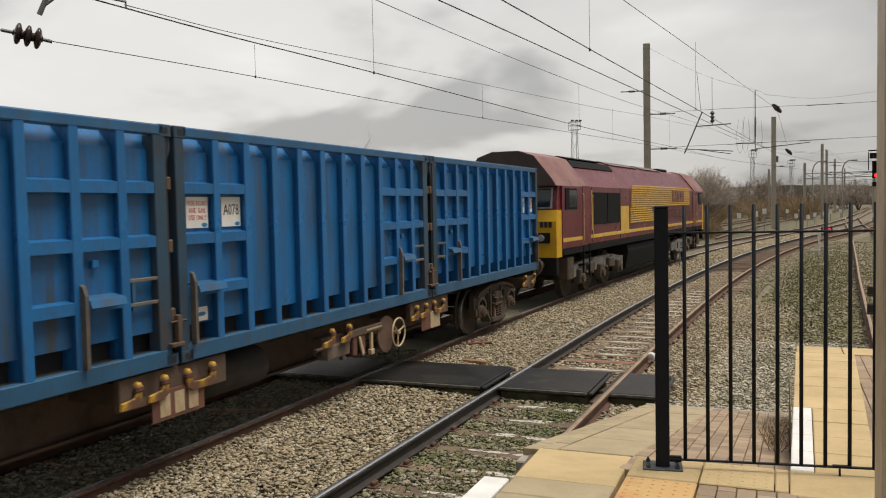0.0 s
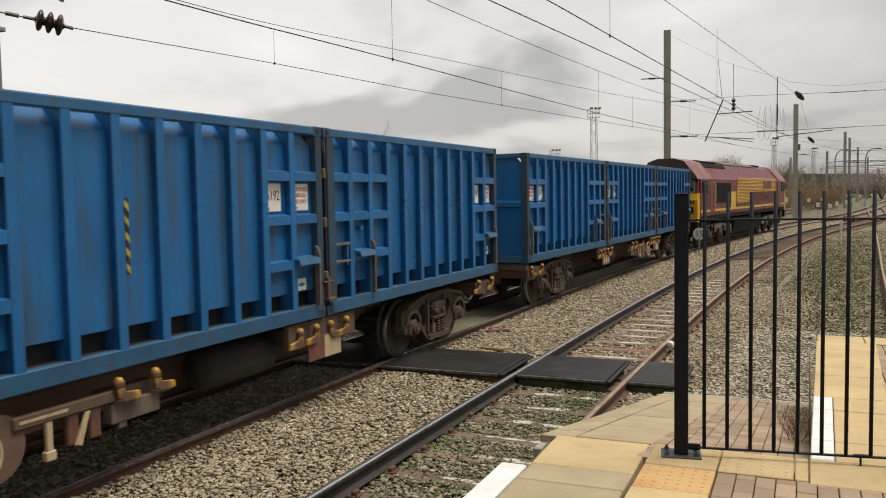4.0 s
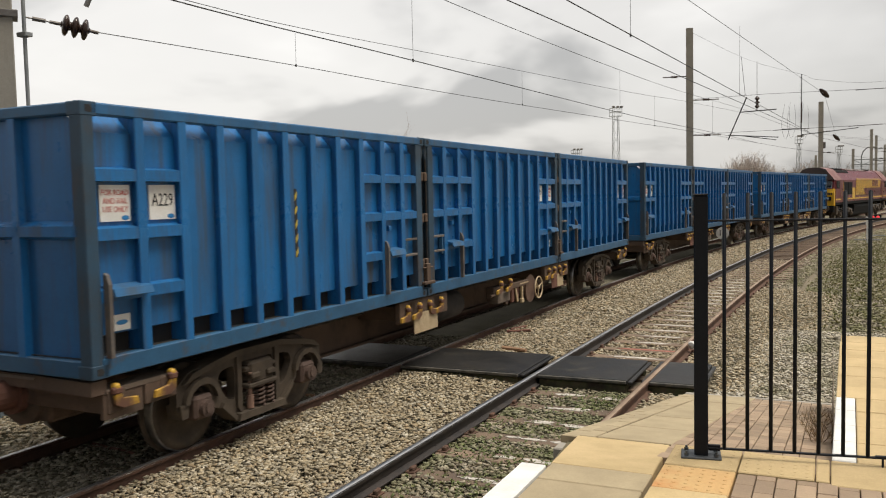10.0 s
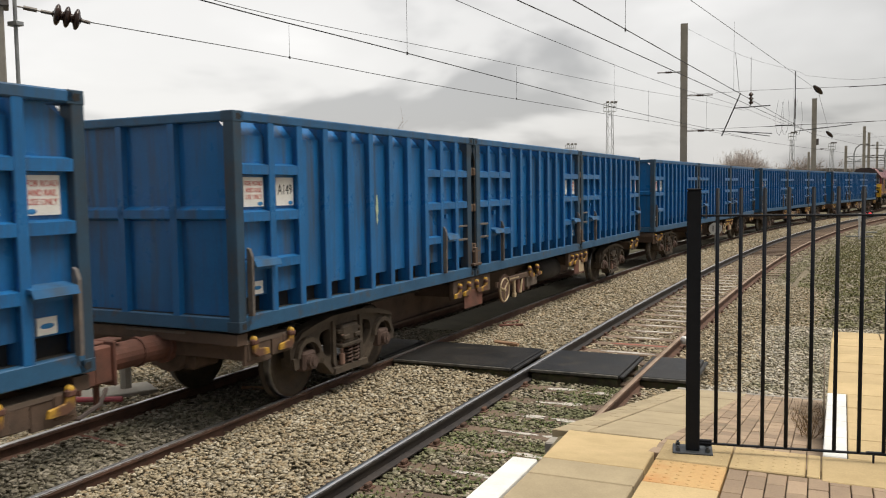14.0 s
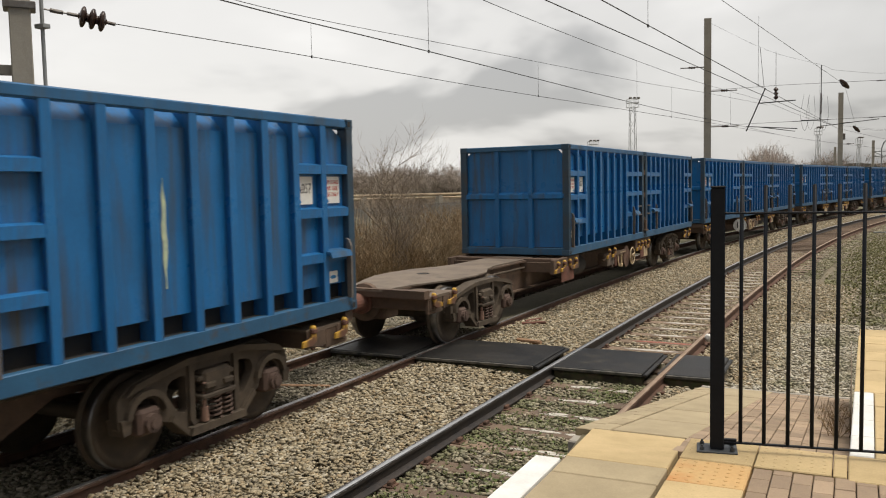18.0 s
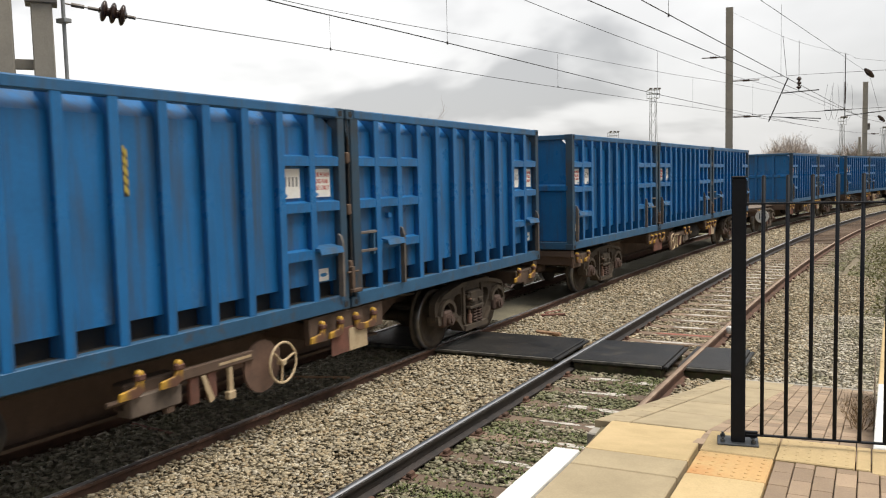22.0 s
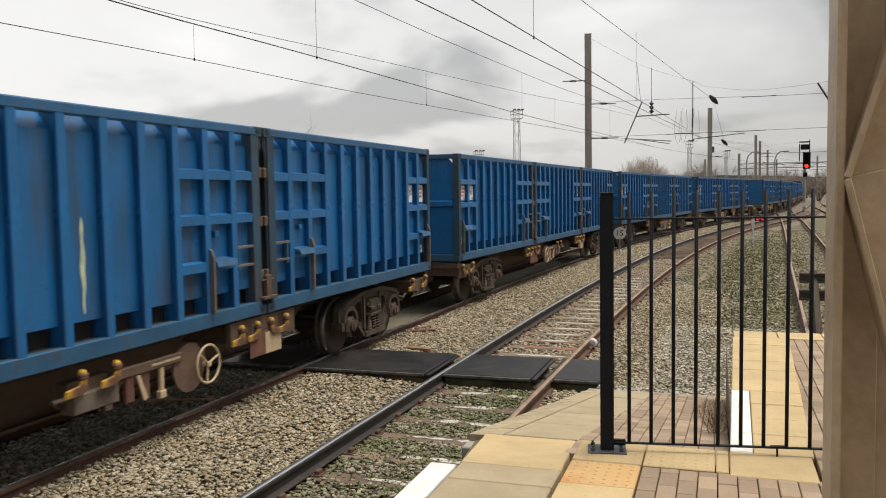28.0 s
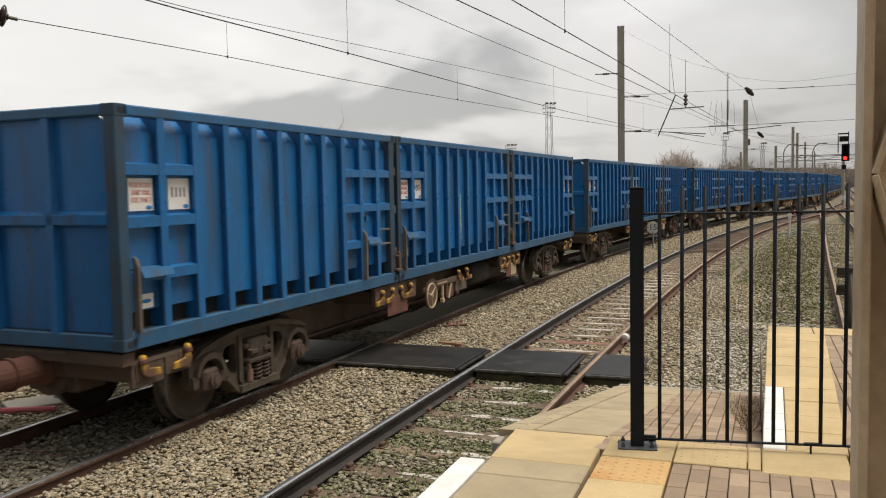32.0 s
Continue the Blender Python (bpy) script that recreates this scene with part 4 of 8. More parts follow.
# raised plate, coloured dark to stand for the shade in the casting's opening
hole = Shape().prism([(0.045, 0.03), (0.1, 0.02), (0.12, 0.05), (0.1, 0.085), (0.045, 0.085)], 0, 0.0, 0.006)
CM["hole"] = hole.mesh("casting_hole", POCKET)
CM["rail_low"] = Shape().box(-0.09, 0.004, 0.1, CL - 0.1, 0.0, 0.165, 0.01).mesh("bottom_rail", BLUE_EDGE)
CM["rail_top"] = Shape().box(-0.1, 0.004, 0.1, CL - 0.1, CH - 0.105, CH, 0.014).mesh("top_rail", BLUE_RIB)
W2 = 2 * CW
k_ = 0.16
endp = Shape().prism([(0.1, 0.12), (W2 - 0.1, 0.12), (W2 - 0.1, CH - 0.1 - k_), (W2 - 0.1 - k_, CH - 0.09), (0.1 + k_, CH - 0.09), (0.1, CH - 0.1 - k_)], 1, 0.075, 0.085)
CM["end_panel"] = endp.mesh("end_panel", BLUE)
CM["end_rib"] = Shape().prism([(-0.055, 0.08), (-0.045, 0.0), (0.045, 0.0), (0.055, 0.08)], 2, 0.14, CH - 0.1).mesh("end_rib", BLUE)
CM["end_bar"] = Shape().prism([(0.075, 1.16), (0.0, 1.19), (0.0, 1.28), (0.075, 1.32)], 0, 0.1, W2 - 0.1).mesh("end_bar", BLUE)
CM["end_low"] = Shape().box(0.1, W2 - 0.1, 0.0, 0.1, 0.0, 0.15, 0.01).mesh("end_sill", BLUE_EDGE)
CM["end_top"] = Shape().box(0.1, W2 - 0.1, 0.0, 0.1, CH - 0.1, CH, 0.012).mesh("end_header", BLUE_EDGE)
CM["floor"] = Shape().box(0.05, W2 - 0.05, 0.05, CL - 0.05, 0.12, 0.16).mesh("container_floor", POCKET)
CM["plate1"] = Shape().box(-0.086, -0.07, 0.215, 0.545, 1.305, 1.62, 0.002).mesh("notice_sheet", LABEL)
CM["plate2"] = Shape().box(-0.086, -0.07, 0.765, 1.085, 1.305, 1.62, 0.002).mesh("number_sheet", LABEL)
CM["plate3"] = Shape().box(-0.086, -0.07, 0.3, 0.49, 0.36, 0.5, 0.002).mesh("maker_sheet", LABEL)
CM["oval"] = Shape().turned([(0.055, 0), (0.0, 0.003)], (0, 0, 0), (1, 0, 0), 14).mesh("blue_oval", surf("bright_blue_print", (0.03, 0.22, 0.5), (0.03, 0.2, 0.45), 5, 0.5))
STREAKS = [surf("pale_scrape", (0.58, 0.64, 0.4), (0.36, 0.44, 0.36), 9, 0.8), surf("yellow_tape", (0.5, 0.38, 0.07), (0.4, 0.3, 0.07), 9, 0.7)]


surf_grey = surf("faded_dark_print", (0.12, 0.12, 0.13), (0.2, 0.2, 0.2), 8, 0.6)
CM["bar"] = Shape().box(-0.071, -0.067, 0.81, 0.835, 1.43, 1.53).mesh("number_bar", surf_grey)


def container(number, mark, vis):
    """A ribbed open-topped box container; its label end points to -y, and both sides are alike."""
    c = thing("container", pose(0, 0, 0), "blue ribbed steel waste container with white labels, standing on a wagon", "container", "containers on the train")
    for side in (1, -1):
        # side frame: local x outward, y from the label end
        base = Matrix.Translation((CW * side, -CL / 2, 0)) @ Matrix.Diagonal((side, 1, 1, 1))

        def put(name, me, y=0.0, z=0.0, parent=c, label="", x=0.0):
            ob = part(name, CM[me] if isinstance(me, str) else me, None, parent, label)
            ob.matrix_basis = base @ Matrix.Translation((x, y, z))
            return ob

        put("side_panel", "side" if vis < 0 else "side_full")
        put("bottom_rail", "rail_low", label="scuffed grey-blue bottom rail")
        put("top_rail", "rail_top", label="scuffed grey-blue top rail")
        for y in RIBS:
            put("rib", "rib", y)
        for y, flip in ((0.0, 1), (CL, -1)):
            ends = (("corner_post", "post", 0),) if flip > 0 else (("corner_post", "door_post", 0), ("corner_gusset", "door_gusset", 0), ("door_edge", "door_edge", 0), ("lock_rod", "lock_rod", 0), ("hinge", "hinge", 1.68), ("hinge", "hinge", 1.08), ("hinge", "hinge", 0.42))
            for nm, me, z in ends + (("corner_casting", "casting", 0), ("corner_casting", "casting", CH - 0.111), ("casting_hole", "hole", 0), ("casting_hole", "hole", CH - 0.11)):
                ob = part(nm, CM[me], None, c)
                ob.matrix_basis = base @ Matrix.Translation((0, y, z)) @ Matrix.Diagonal((1, flip, 1, 1))
        if side != vis:
            continue
        for z0, _ in H_BARS:
            put("cross_bar", "hbar_end", 0.0, z0)
            put("cross_bar", "hbar_long", RIBS[0], z0)
            put("cross_bar", "hbar_long", RIBS[7], z0)
            put("cross_bar", "hbar_long", RIBS[8], z0)
            if z0 > 1:
                put("cross_bar", "hbar_far", RIBS[9], z0)
        for z0 in (0.62, 0.84):
            put("ladder_rung", "rung", RIBS[9], z0, label="small step bar")
        put("ladder_stile", "stile", RIBS[9], 0.58)
        put("pocket", "pocket_end", 0.0, label="backing plate coloured dark as the shaded hollow at the panel's foot")
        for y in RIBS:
            put("pocket", "pocket", y, label="backing plate coloured dark as the shaded hollow at the panel's foot")
        for key, y in (("bracket_wide", 0.2), ("bracket", RIBS[8] + 0.04)):
            sb = put("step_bracket", key, y, 0.16, label="grey-blue step bracket with a worn edge")
            part("bracket_stile", CM["bracket_stile"], None, sb, "worn rusty upright plate")
        put("lifting_clip", "clip", RIBS[8] + 0.08, 1.0)
        put("door_latch", "latch", CL - 0.02, 0.2, label="rusty door latch")
        p1 = put("notice_sheet", "plate1", label="white sheet with red lettering")
        p2 = put("number_sheet", "plate2", label="white sheet with a black number")
        p3 = put("maker_sheet", "plate3", label="small white sheet with a blue oval")
        # lettering reads from outside on either side
        turn = Matrix.Rotation(radians(90), 4, "Z")
        for words, size, mat, y, z, par, sq in (("FOR ROAD\nAND RAIL\nUSE ONLY", 0.072, REDTEXT, 0.38, 1.48, p1, 0.82), (number, 0.165, INK, 0.925, 1.48, p2, 0.74)):
            if not words:
                continue
            me = text_mesh(words, size, mat, sq)
            t = part("lettering", me, None, c)
            t.parent = par
            world_m = Matrix.Translation((CW * side - 0.068 * side, -CL / 2 + y, z)) @ (turn if side > 0 else turn.inverted())
            t.matrix_basis = par.matrix_basis.inverted() @ world_m
        if not number:
            for i in range(4):
                part("number_bar", CM["bar"], None, p2, at=pose(0, i * 0.062, 0))
        for y, z, par in ((0.485, 1.335, p1), (1.025, 1.335, p2), (0.395, 0.43, p3)):
            ob = part("blue_oval", CM["oval"], None, par)
            ob.matrix_basis = Matrix.Translation((-0.0695, y, z)) @ Matrix.Diagonal((1, 0.8 if par is not p3 else 1.2, 0.4, 1))
        if mark:
            k, y, z0, z1 = mark
            sh = Shape()
            if k == 0:
                n = 12
                left = [(y + 0.008 * math.sin(i * 1.3 + z0 * 9) - 0.03 * math.sin(math.pi * (i + 0.6) / (n + 1.2)), z0 + (z1 - z0) * i / n) for i in range(n + 1)]
                right = [(y + 0.008 * math.sin(i * 1.7 + z0 * 5) + 0.028 * math.sin(math.pi * (i + 0.6) / (n + 1.2)), z0 + (z1 - z0) * i / n) for i in range(n + 1)]
                sh.prism(left + right[::-1], 0, -0.086, -0.081)
            else:
                backing = part("tape_backing", Shape().box(-0.086, -0.082, y - 0.024, y + 0.024, z0, z1 - 0.02), INK, c, "peeling black tape")
                backing.matrix_basis = base
                for i in range(5):
                    za = z0 + (z1 - z0) * i / 5
                    sh = Shape().prism([(y - 0.024, za), (y + 0.024, za + 0.05), (y + 0.024, za + 0.11), (y - 0.024, za + 0.06)], 0, -0.084, -0.078)
                    part("tape_stripe", sh, STREAKS[1], backing)
            if k == 0:
                ob = part("paint_streak", sh, STREAKS[0], c, "pale vertical scrape")
                ob.matrix_basis = base
    for y, flip in ((-CL / 2, 1), (CL / 2, -1)):
        base = Matrix.Translation((-CW, y, 0)) @ Matrix.Diagonal((1, flip, 1, 1))
        for nm, me, x in (("end_panel", "end_panel", 0), ("end_rib", "end_rib", 0.86), ("end_rib", "end_rib", 1.63), ("end_bar", "end_bar", 0), ("end_sill", "end_low", 0), ("end_header", "end_top", 0)):
            ob = part(nm, CM[me], None, c)
            ob.matrix_basis = base @ Matrix.Translation((x, 0, 0))
    ob = part("container_floor", CM["floor"], None, c)
    ob.matrix_basis = Matrix.Translation((-CW, -CL / 2, 0))
    return c


# ---- train: flat wagons ----
DECK = 1.045
BOG = 6.65
AXLE_Y, WHEEL_R = 0.88, 0.45


def wheelset_mesh():
    sh = Shape()
    sh.tube((-0.9, 0, 0), (0.9, 0, 0), 0.075, 10)
    for s in (-1, 1):
        sh.turned([(0.075, 0.09), (0.13, 0.075), (0.2, 0.02), (0.33, 0.0), (0.36, 0.04), (0.445, 0.045), (0.45, -0.06), (0.485, -0.072), (0.485, -0.1), (0.34, -0.1), (0.2, -0.075), (0.075, -0.1)], (s * GAUGE, 0, 0), (s, 0, 0), 28)
    return sh.mesh("wheelset", BOGIE, True)


def tyre_mesh():
    sh = Shape()
    for s in (1,):
        sh.turned([(0.443, 0.05), (0.454, 0.04), (0.454, -0.05)], (s * GAUGE, 0, 0), (s, 0, 0), 28)
    return sh.mesh("tyre", TYRE, True)


def holed_plate(outer, holes, x0, x1):
    """A cast plate in the y-z plane between x0 and x1, with openings."""
    loops = [outer] + holes
    flat = [q for lp in loops for q in lp]
    tris = tessellate_polygon([[Vector((u, v, 0)) for u, v in lp] for lp in loops])
    n = len(flat)
    vs = [(x0, u, v) for u, v in flat] + [(x1, u, v) for u, v in flat]
    fs = [tuple(t) for t in tris] + [tuple(n + i for i in reversed(t)) for t in tris]
    k = 0
    for lp in loops:
        m = len(lp)
        fs += [(k + i, k + (i + 1) % m, n + k + (i + 1) % m, n + k + i) for i in range(m)]
        k += m
    return vs, fs


def rounded(pts, r, n=3):
    """The polygon with its corners rounded by r."""
    out, m = [], len(pts)
    for i in range(m):
        a, b, c = (Vector(pts[(i + d) % m]) for d in (-1, 0, 1))
        ra = min(r, (a - b).length * 0.45)
        rc = min(r, (c - b).length * 0.45)
        p, q = b + (a - b).normalized() * ra, b + (c - b).normalized() * rc
        for j in range(n + 1):
            u = j / n
            out.append(tuple(p * (1 - u) ** 2 + b * 2 * u * (1 - u) + q * u * u))
    return out


def side_frame_mesh():
    """Cast three-piece bogie side: pedestals round the axleboxes, two windows and a spring opening."""
    half = [(0.0, 0.9), (0.4, 0.9), (0.78, 0.85), (1.1, 0.8), (1.27, 0.68), (1.27, 0.42), (1.2, 0.36), (1.1, 0.38), (1.09, 0.56), (1.02, 0.63), (0.84, 0.63), (0.77, 0.56), (0.75, 0.38), (0.62, 0.34), (0.42, 0.17), (0.0, 0.16)]
    outer = rounded(half + [(-u, v) for u, v in reversed(half[1:-1])], 0.05, 2)
    holes = []
    for sg in (-1, 1):
        holes.append(rounded([(sg * u, v) for u, v in ((0.385, 0.75), (0.62, 0.72), (0.66, 0.6), (0.5, 0.4), (0.385, 0.37))], 0.07, 3))
    holes.append(rounded([(-0.27, 0.27), (0.27, 0.27), (0.29, 0.76), (-0.29, 0.76)], 0.05, 2))
    sh = Shape()
    sh.add(*holed_plate(outer, holes, 0.95, 1.05))
    # raised flanges along the top chord, the pedestals and the lower chord
    sh.prism([(-1.2, 0.7), (-1.08, 0.79), (-0.78, 0.85), (-0.4, 0.905), (0.4, 0.905), (0.78, 0.85), (1.08, 0.79), (1.2, 0.7), (1.05, 0.735), (0.76, 0.79), (0.4, 0.84), (-0.4, 0.84), (-0.76, 0.79), (-1.05, 0.735)], 0, 0.9, 1.1)
    for sg in (-1, 1):
        arc = [math.pi * (0.02 + 0.96 * i / 10) for i in range(11)]
        sh.prism([(sg * 0.93 + 0.27 * math.cos(a), 0.48 + 0.24 * math.sin(a)) for a in arc] + [(sg * 0.93 + 0.21 * math.cos(a), 0.48 + 0.18 * math.sin(a)) for a in reversed(arc)], 0, 1.03, 1.11)
        sh.prism([(sg * 1.14, 0.5), (sg * 1.26, 0.5), (sg * 1.24, 0.36), (sg * 1.15, 0.37)], 0, 0.9, 1.09)
        sh.prism([(sg * 0.64, 0.35), (sg * 0.42, 0.165), (sg * 0.3, 0.165), (sg * 0.3, 0.21), (sg * 0.41, 0.22), (sg * 0.61, 0.4)], 0, 0.9, 1.1)
        sh.prism([(sg * 0.3, 0.2), (sg * 0.375, 0.3), (sg * 0.37, 0.84), (sg * 0.3, 0.84)], 0, 0.93, 1.085)
        sh.box(1.05, 1.075, sg * 0.93 - 0.06, sg * 0.93 + 0.06, 0.755, 0.795, 0.006)
    sh.prism([(-0.42, 0.16), (0.42, 0.16), (0.4, 0.235), (-0.4, 0.235)], 0, 0.88, 1.14)
    sh.v = [(x - 0.03, y * AXLE_Y / 0.93, z + 0.03) for x, y, z in sh.v]
    return sh


BG = {"frame_r": side_frame_mesh().mesh("side_frame", BOGIE, soft=0.012)}
mirror = side_frame_mesh()
mirror.v = [(-x, y, z) for x, y, z in mirror.v]
BG["frame_l"] = mirror.mesh("side_frame", BOGIE, soft=0.012)
BG["wheelset"], BG["tyre"] = wheelset_mesh(), tyre_mesh()
box_ = Shape()
box_.box(0.9, 1.1, -0.13, 0.13, 0.31, 0.55, 0.03).tube((1.08, 0, 0.42), (1.15, 0, 0.42), 0.088, 14).tube((1.15, 0, 0.42), (1.17, 0, 0.42), 0.05, 12)
for a in range(3):
    an = a * 2.094
    box_.tube((1.16, 0.066 * math.cos(an), 0.42 + 0.066 * math.sin(an)), (1.165, 0.066 * math.cos(an), 0.42 + 0.066 * math.sin(an)), 0.011, 6)
BG["axlebox"] = box_.mesh("axlebox", AXLE)
spr = Shape()
pts = [(1.04 + 0.062 * math.cos(i * 0.9), 0.062 * math.sin(i * 0.9), 0.245 + 0.25 * i / 38) for i in range(39)]
spr.path(pts, 0.013, 6)
BG["spring"] = spr.mesh("coil_spring", AXLE)
BG["bolster"] = Shape().box(-1.1, 1.1, -0.2, 0.2, 0.55, 0.78, 0.03).box(0.95, 1.12, -0.24, 0.24, 0.5, 0.55, 0.012).box(0.95, 1.1, -0.18, 0.18, 0.55, 0.6, 0.01).box(0.95, 1.13, -0.2, -0.06, 0.6, 0.66, 0.012).box(0.95, 1.13, 0.06, 0.2, 0.6, 0.66, 0.012).box(0.95, 1.08, -0.26, 0.26, 0.68, 0.73, 0.012).mesh("bolster", BOGIE)
BG["damper"] = Shape().tube((1.06, -0.17, 0.26), (1.06, -0.17, 0.4), 0.04, 10).tube((1.06, -0.17, 0.4), (1.06, -0.17, 0.62), 0.022, 8).box(1.02, 1.1, -0.2, -0.14, 0.6, 0.65, 0.008).mesh("damper", surf("pinkish_dusty_damper", (0.3, 0.18, 0.13), (0.2, 0.12, 0.09), 6, 0.7))
BG["shoe"] = Shape().box(-0.84, -0.68, -0.05, 0.05, 0.3, 0.6, 0.02).box(0.68, 0.84, -0.05, 0.05, 0.3, 0.6, 0.02).tube((-0.8, 0, 0.42), (0.8, 0, 0.42), 0.04, 8).mesh("brake_beam", BOGIE)


def bogie(parent, y):
    b = part("bogie", BG["bolster"], None, parent, "grimy cast three-piece bogie", at=pose(0, y, 0))
    part("side_frame", BG["frame_r"], None, b)
    part("side_frame", BG["frame_l"], None, b)
    for oy in (0.0, 0.16):
        part("coil_spring", BG["spring"], None, b, "rusty coil spring", at=pose(0, oy, 0.02))
        part("coil_spring", BG["spring"], None, b, "rusty coil spring", at=pose(0, -oy, 0.02, 0, 0, 180))
    for rz in (0, 180):
        part("damper", BG["damper"], None, b, "pale pink-brown damper", at=pose(0, 0, 0.02, 0, 0, rz))
    for yy in (-AXLE_Y, AXLE_Y):
        part("axlebox", BG["axlebox"], None, b, at=pose(-0.02, yy, 0.03))
        part("axlebox", BG["axlebox"], None, b, at=pose(0.02, yy, 0.03, 0, 0, 180))
        part("brake_beam", BG["shoe"], None, b, at=pose(0, yy * 0.44, 0))
        w = part("wheelset", BG["wheelset"], None, b, "dark steel wheels with polished treads", at=pose(0, yy, WHEEL_R))
        WHEELS.append((w, yy))
        for rz in (0, 180):
            part("tread", BG["tyre"], None, b, "polished wheel tread", at=pose(0, yy, WHEEL_R, 0, 0, rz))
    return b


WHEELS = []
WG = {}
s_ = Shape()
# centre spine that swells over the bogies
outline = ((-8.95, 0.45), (-8.2, 0.5), (-7.7, 0.66), (-7.2, 0.82), (-6.6, 0.86), (-6.0, 0.78), (-5.5, 0.56), (-5.0, 0.44), (5.0, 0.44), (5.5, 0.56), (6.0, 0.78), (6.6, 0.86), (7.2, 0.82), (7.7, 0.66), (8.2, 0.5), (8.95, 0.45))
s_.prism([(-w_, y_) for y_, w_ in outline] + [(w_, y_) for y_, w_ in reversed(outline)], 2, DECK - 0.07, DECK - 0.045)
WG["deck"] = s_.mesh("deck_plate", surf("worn_deck_plate", (0.2, 0.158, 0.122), (0.15, 0.118, 0.092), 2, 0.8, 0.1, 0.1, 50, stain=(0.07, 0.06, 0.05), stain_at=(0.55, 0.8)))
s_ = Shape()
s_.prism([(-8.7, 0.95), (8.7, 0.95), (8.7, 0.72), (5.3, 0.72), (4.6, 0.4), (-4.6, 0.4), (-5.3, 0.72), (-8.7, 0.72)], 0, 0.35, 0.41)
s_.box(0.26, 0.5, -4.7, 4.7, 0.38, 0.41)
WG["web"] = s_.mesh("sill_web", WAGON)
WG["spine"] = Shape().box(-0.5, 0.5, -8.7, 8.7, DECK - 0.1, DECK - 0.072).mesh("centre_sill", WAGON)
WG["under"] = Shape().box(-0.35, 0.35, -4.6, 4.6, 0.415, 0.435).mesh("sill_floor", WAGON)
WG["cross"] = Shape().box(-1.2, 1.2, -0.1, 0.1, DECK - 0.24, DECK - 0.03, 0.012).mesh("cross_bearer", WAGON)
WG["sole"] = Shape().box(1.12, 1.2, -0.75, 0.75, 0.72, DECK - 0.025, 0.01).box(0.4, 1.14, -0.6, -0.5, 0.75, DECK - 0.1).box(0.4, 1.14, 0.5, 0.6, 0.75, DECK - 0.1).mesh("side_bearer", WAGON)
tw = Shape()
tw.turned([(0.0, 0.06), (0.022, 0.056), (0.034, 0.038), (0.038, 0.0)], (1.2, 0, 0.94), (1, 0, 0), 9)
tw.box(1.2, 1.235, -0.05, 0.03, 0.885, 0.935, 0.012)
tw.prism([(0.03, 0.9), (-0.03, 0.9), (-0.06, 0.835), (-0.22, 0.815), (-0.235, 0.75), (-0.05, 0.745), (0.03, 0.79)], 0, 1.215, 1.25)
WG["lock"] = tw.mesh("twistlock_handle", YELLOW, soft=0.006)
WG["pivot"] = Shape().box(1.195, 1.262, -0.05, 0.05, 0.875, 0.945, 0.018).mesh("pivot_block", RUST)
WG["rod"] = Shape().box(1.14, 1.2, 0.3, 1.35, 0.76, 0.86, 0.01).mesh("brake_rod", WAGON)
WG["mark"] = Shape().box(1.2, 1.204, 0.85, 1.3, 0.8, 0.825).mesh("cream_stripe", CREAM)
WG["drop"] = Shape().box(1.15, 1.19, -0.03, 0.03, 0.5, 0.77, 0.006).box(1.14, 1.2, -0.05, 0.05, 0.44, 0.52, 0.008).mesh("drop_link", CREAM)
WG["dark_drop"] = Shape().box(1.12, 1.18, -0.06, 0.06, 0.5, 0.77, 0.012).mesh("hanger", RUST)
WG["tray"] = Shape().box(1.02, 1.19, -0.3, 0.28, 0.56, 0.74, 0.01).mesh("gear_tray", surf("pale_dusty_tray", (0.17, 0.13, 0.1), (0.1, 0.078, 0.062), 4, 0.85, 0, 0.1, 50))
WG["plate"] = Shape().box(1.2, 1.215, -0.37, 0.37, 0.53, 0.82, 0.004).mesh("data_plate", RUST)
WG["plate_full"] = Shape().box(1.2, 1.216, -0.37, 0.37, 0.53, 0.82, 0.004).mesh("cream_plate", CREAM)
WG["plate_cream"] = Shape().box(1.2, 1.215, -0.02, 0.36, 0.53, 0.80, 0.004).mesh("cream_plate", CREAM)
hw = Shape()
hw.ring((1.26, 0, 0.66), (1, 0, 0), 0.21, 0.014, 24, 6)
for a in range(3):
    an = radians(120 * a + 20)
    hw.tube((1.25, 0, 0.66), (1.26, 0.21 * math.cos(an), 0.66 + 0.21 * math.sin(an)), 0.014, 6)
hw.tube((1.2, 0, 0.66), (1.28, 0, 0.66), 0.03, 10)
WG["handwheel"] = hw.mesh("handwheel", CREAM)
WG["hwplate"] = Shape().turned([(0.27, 0), (0.27, 0.03), (0.0, 0.03)], (1.14, -0.22, 0.66), (1, 0, 0), 18).box(1.1, 1.15, -0.7, 0.1, 0.7, 0.8, 0.01).mesh("handbrake_housing", surf("dull_brown_housing", (0.17, 0.1, 0.07), (0.12, 0.075, 0.055), 4, 0.8, 0, 0.1, 50))
WG["tank"] = Shape().turned([(0.0, -0.62), (0.17, -0.6), (0.23, -0.53), (0.23, 0.53), (0.17, 0.6), (0.0, 0.62)], (0.78, 0, 0.7), (0, 1, 0), 16).mesh("air_tank", surf("dark_brown_air_tank", (0.05, 0.042, 0.036), (0.035, 0.03, 0.027), 3, 0.85), True)
WG["gear"] = Shape().box(0.95, 1.12, -0.3, 0.3, 0.6, 0.85, 0.02).tube((1.13, -0.5, 0.72), (1.13, 0.5, 0.72), 0.025, 6).box(1.12, 1.18, 0.1, 0.2, 0.5, 0.7, 0.01).mesh("brake_gear", WAGON)
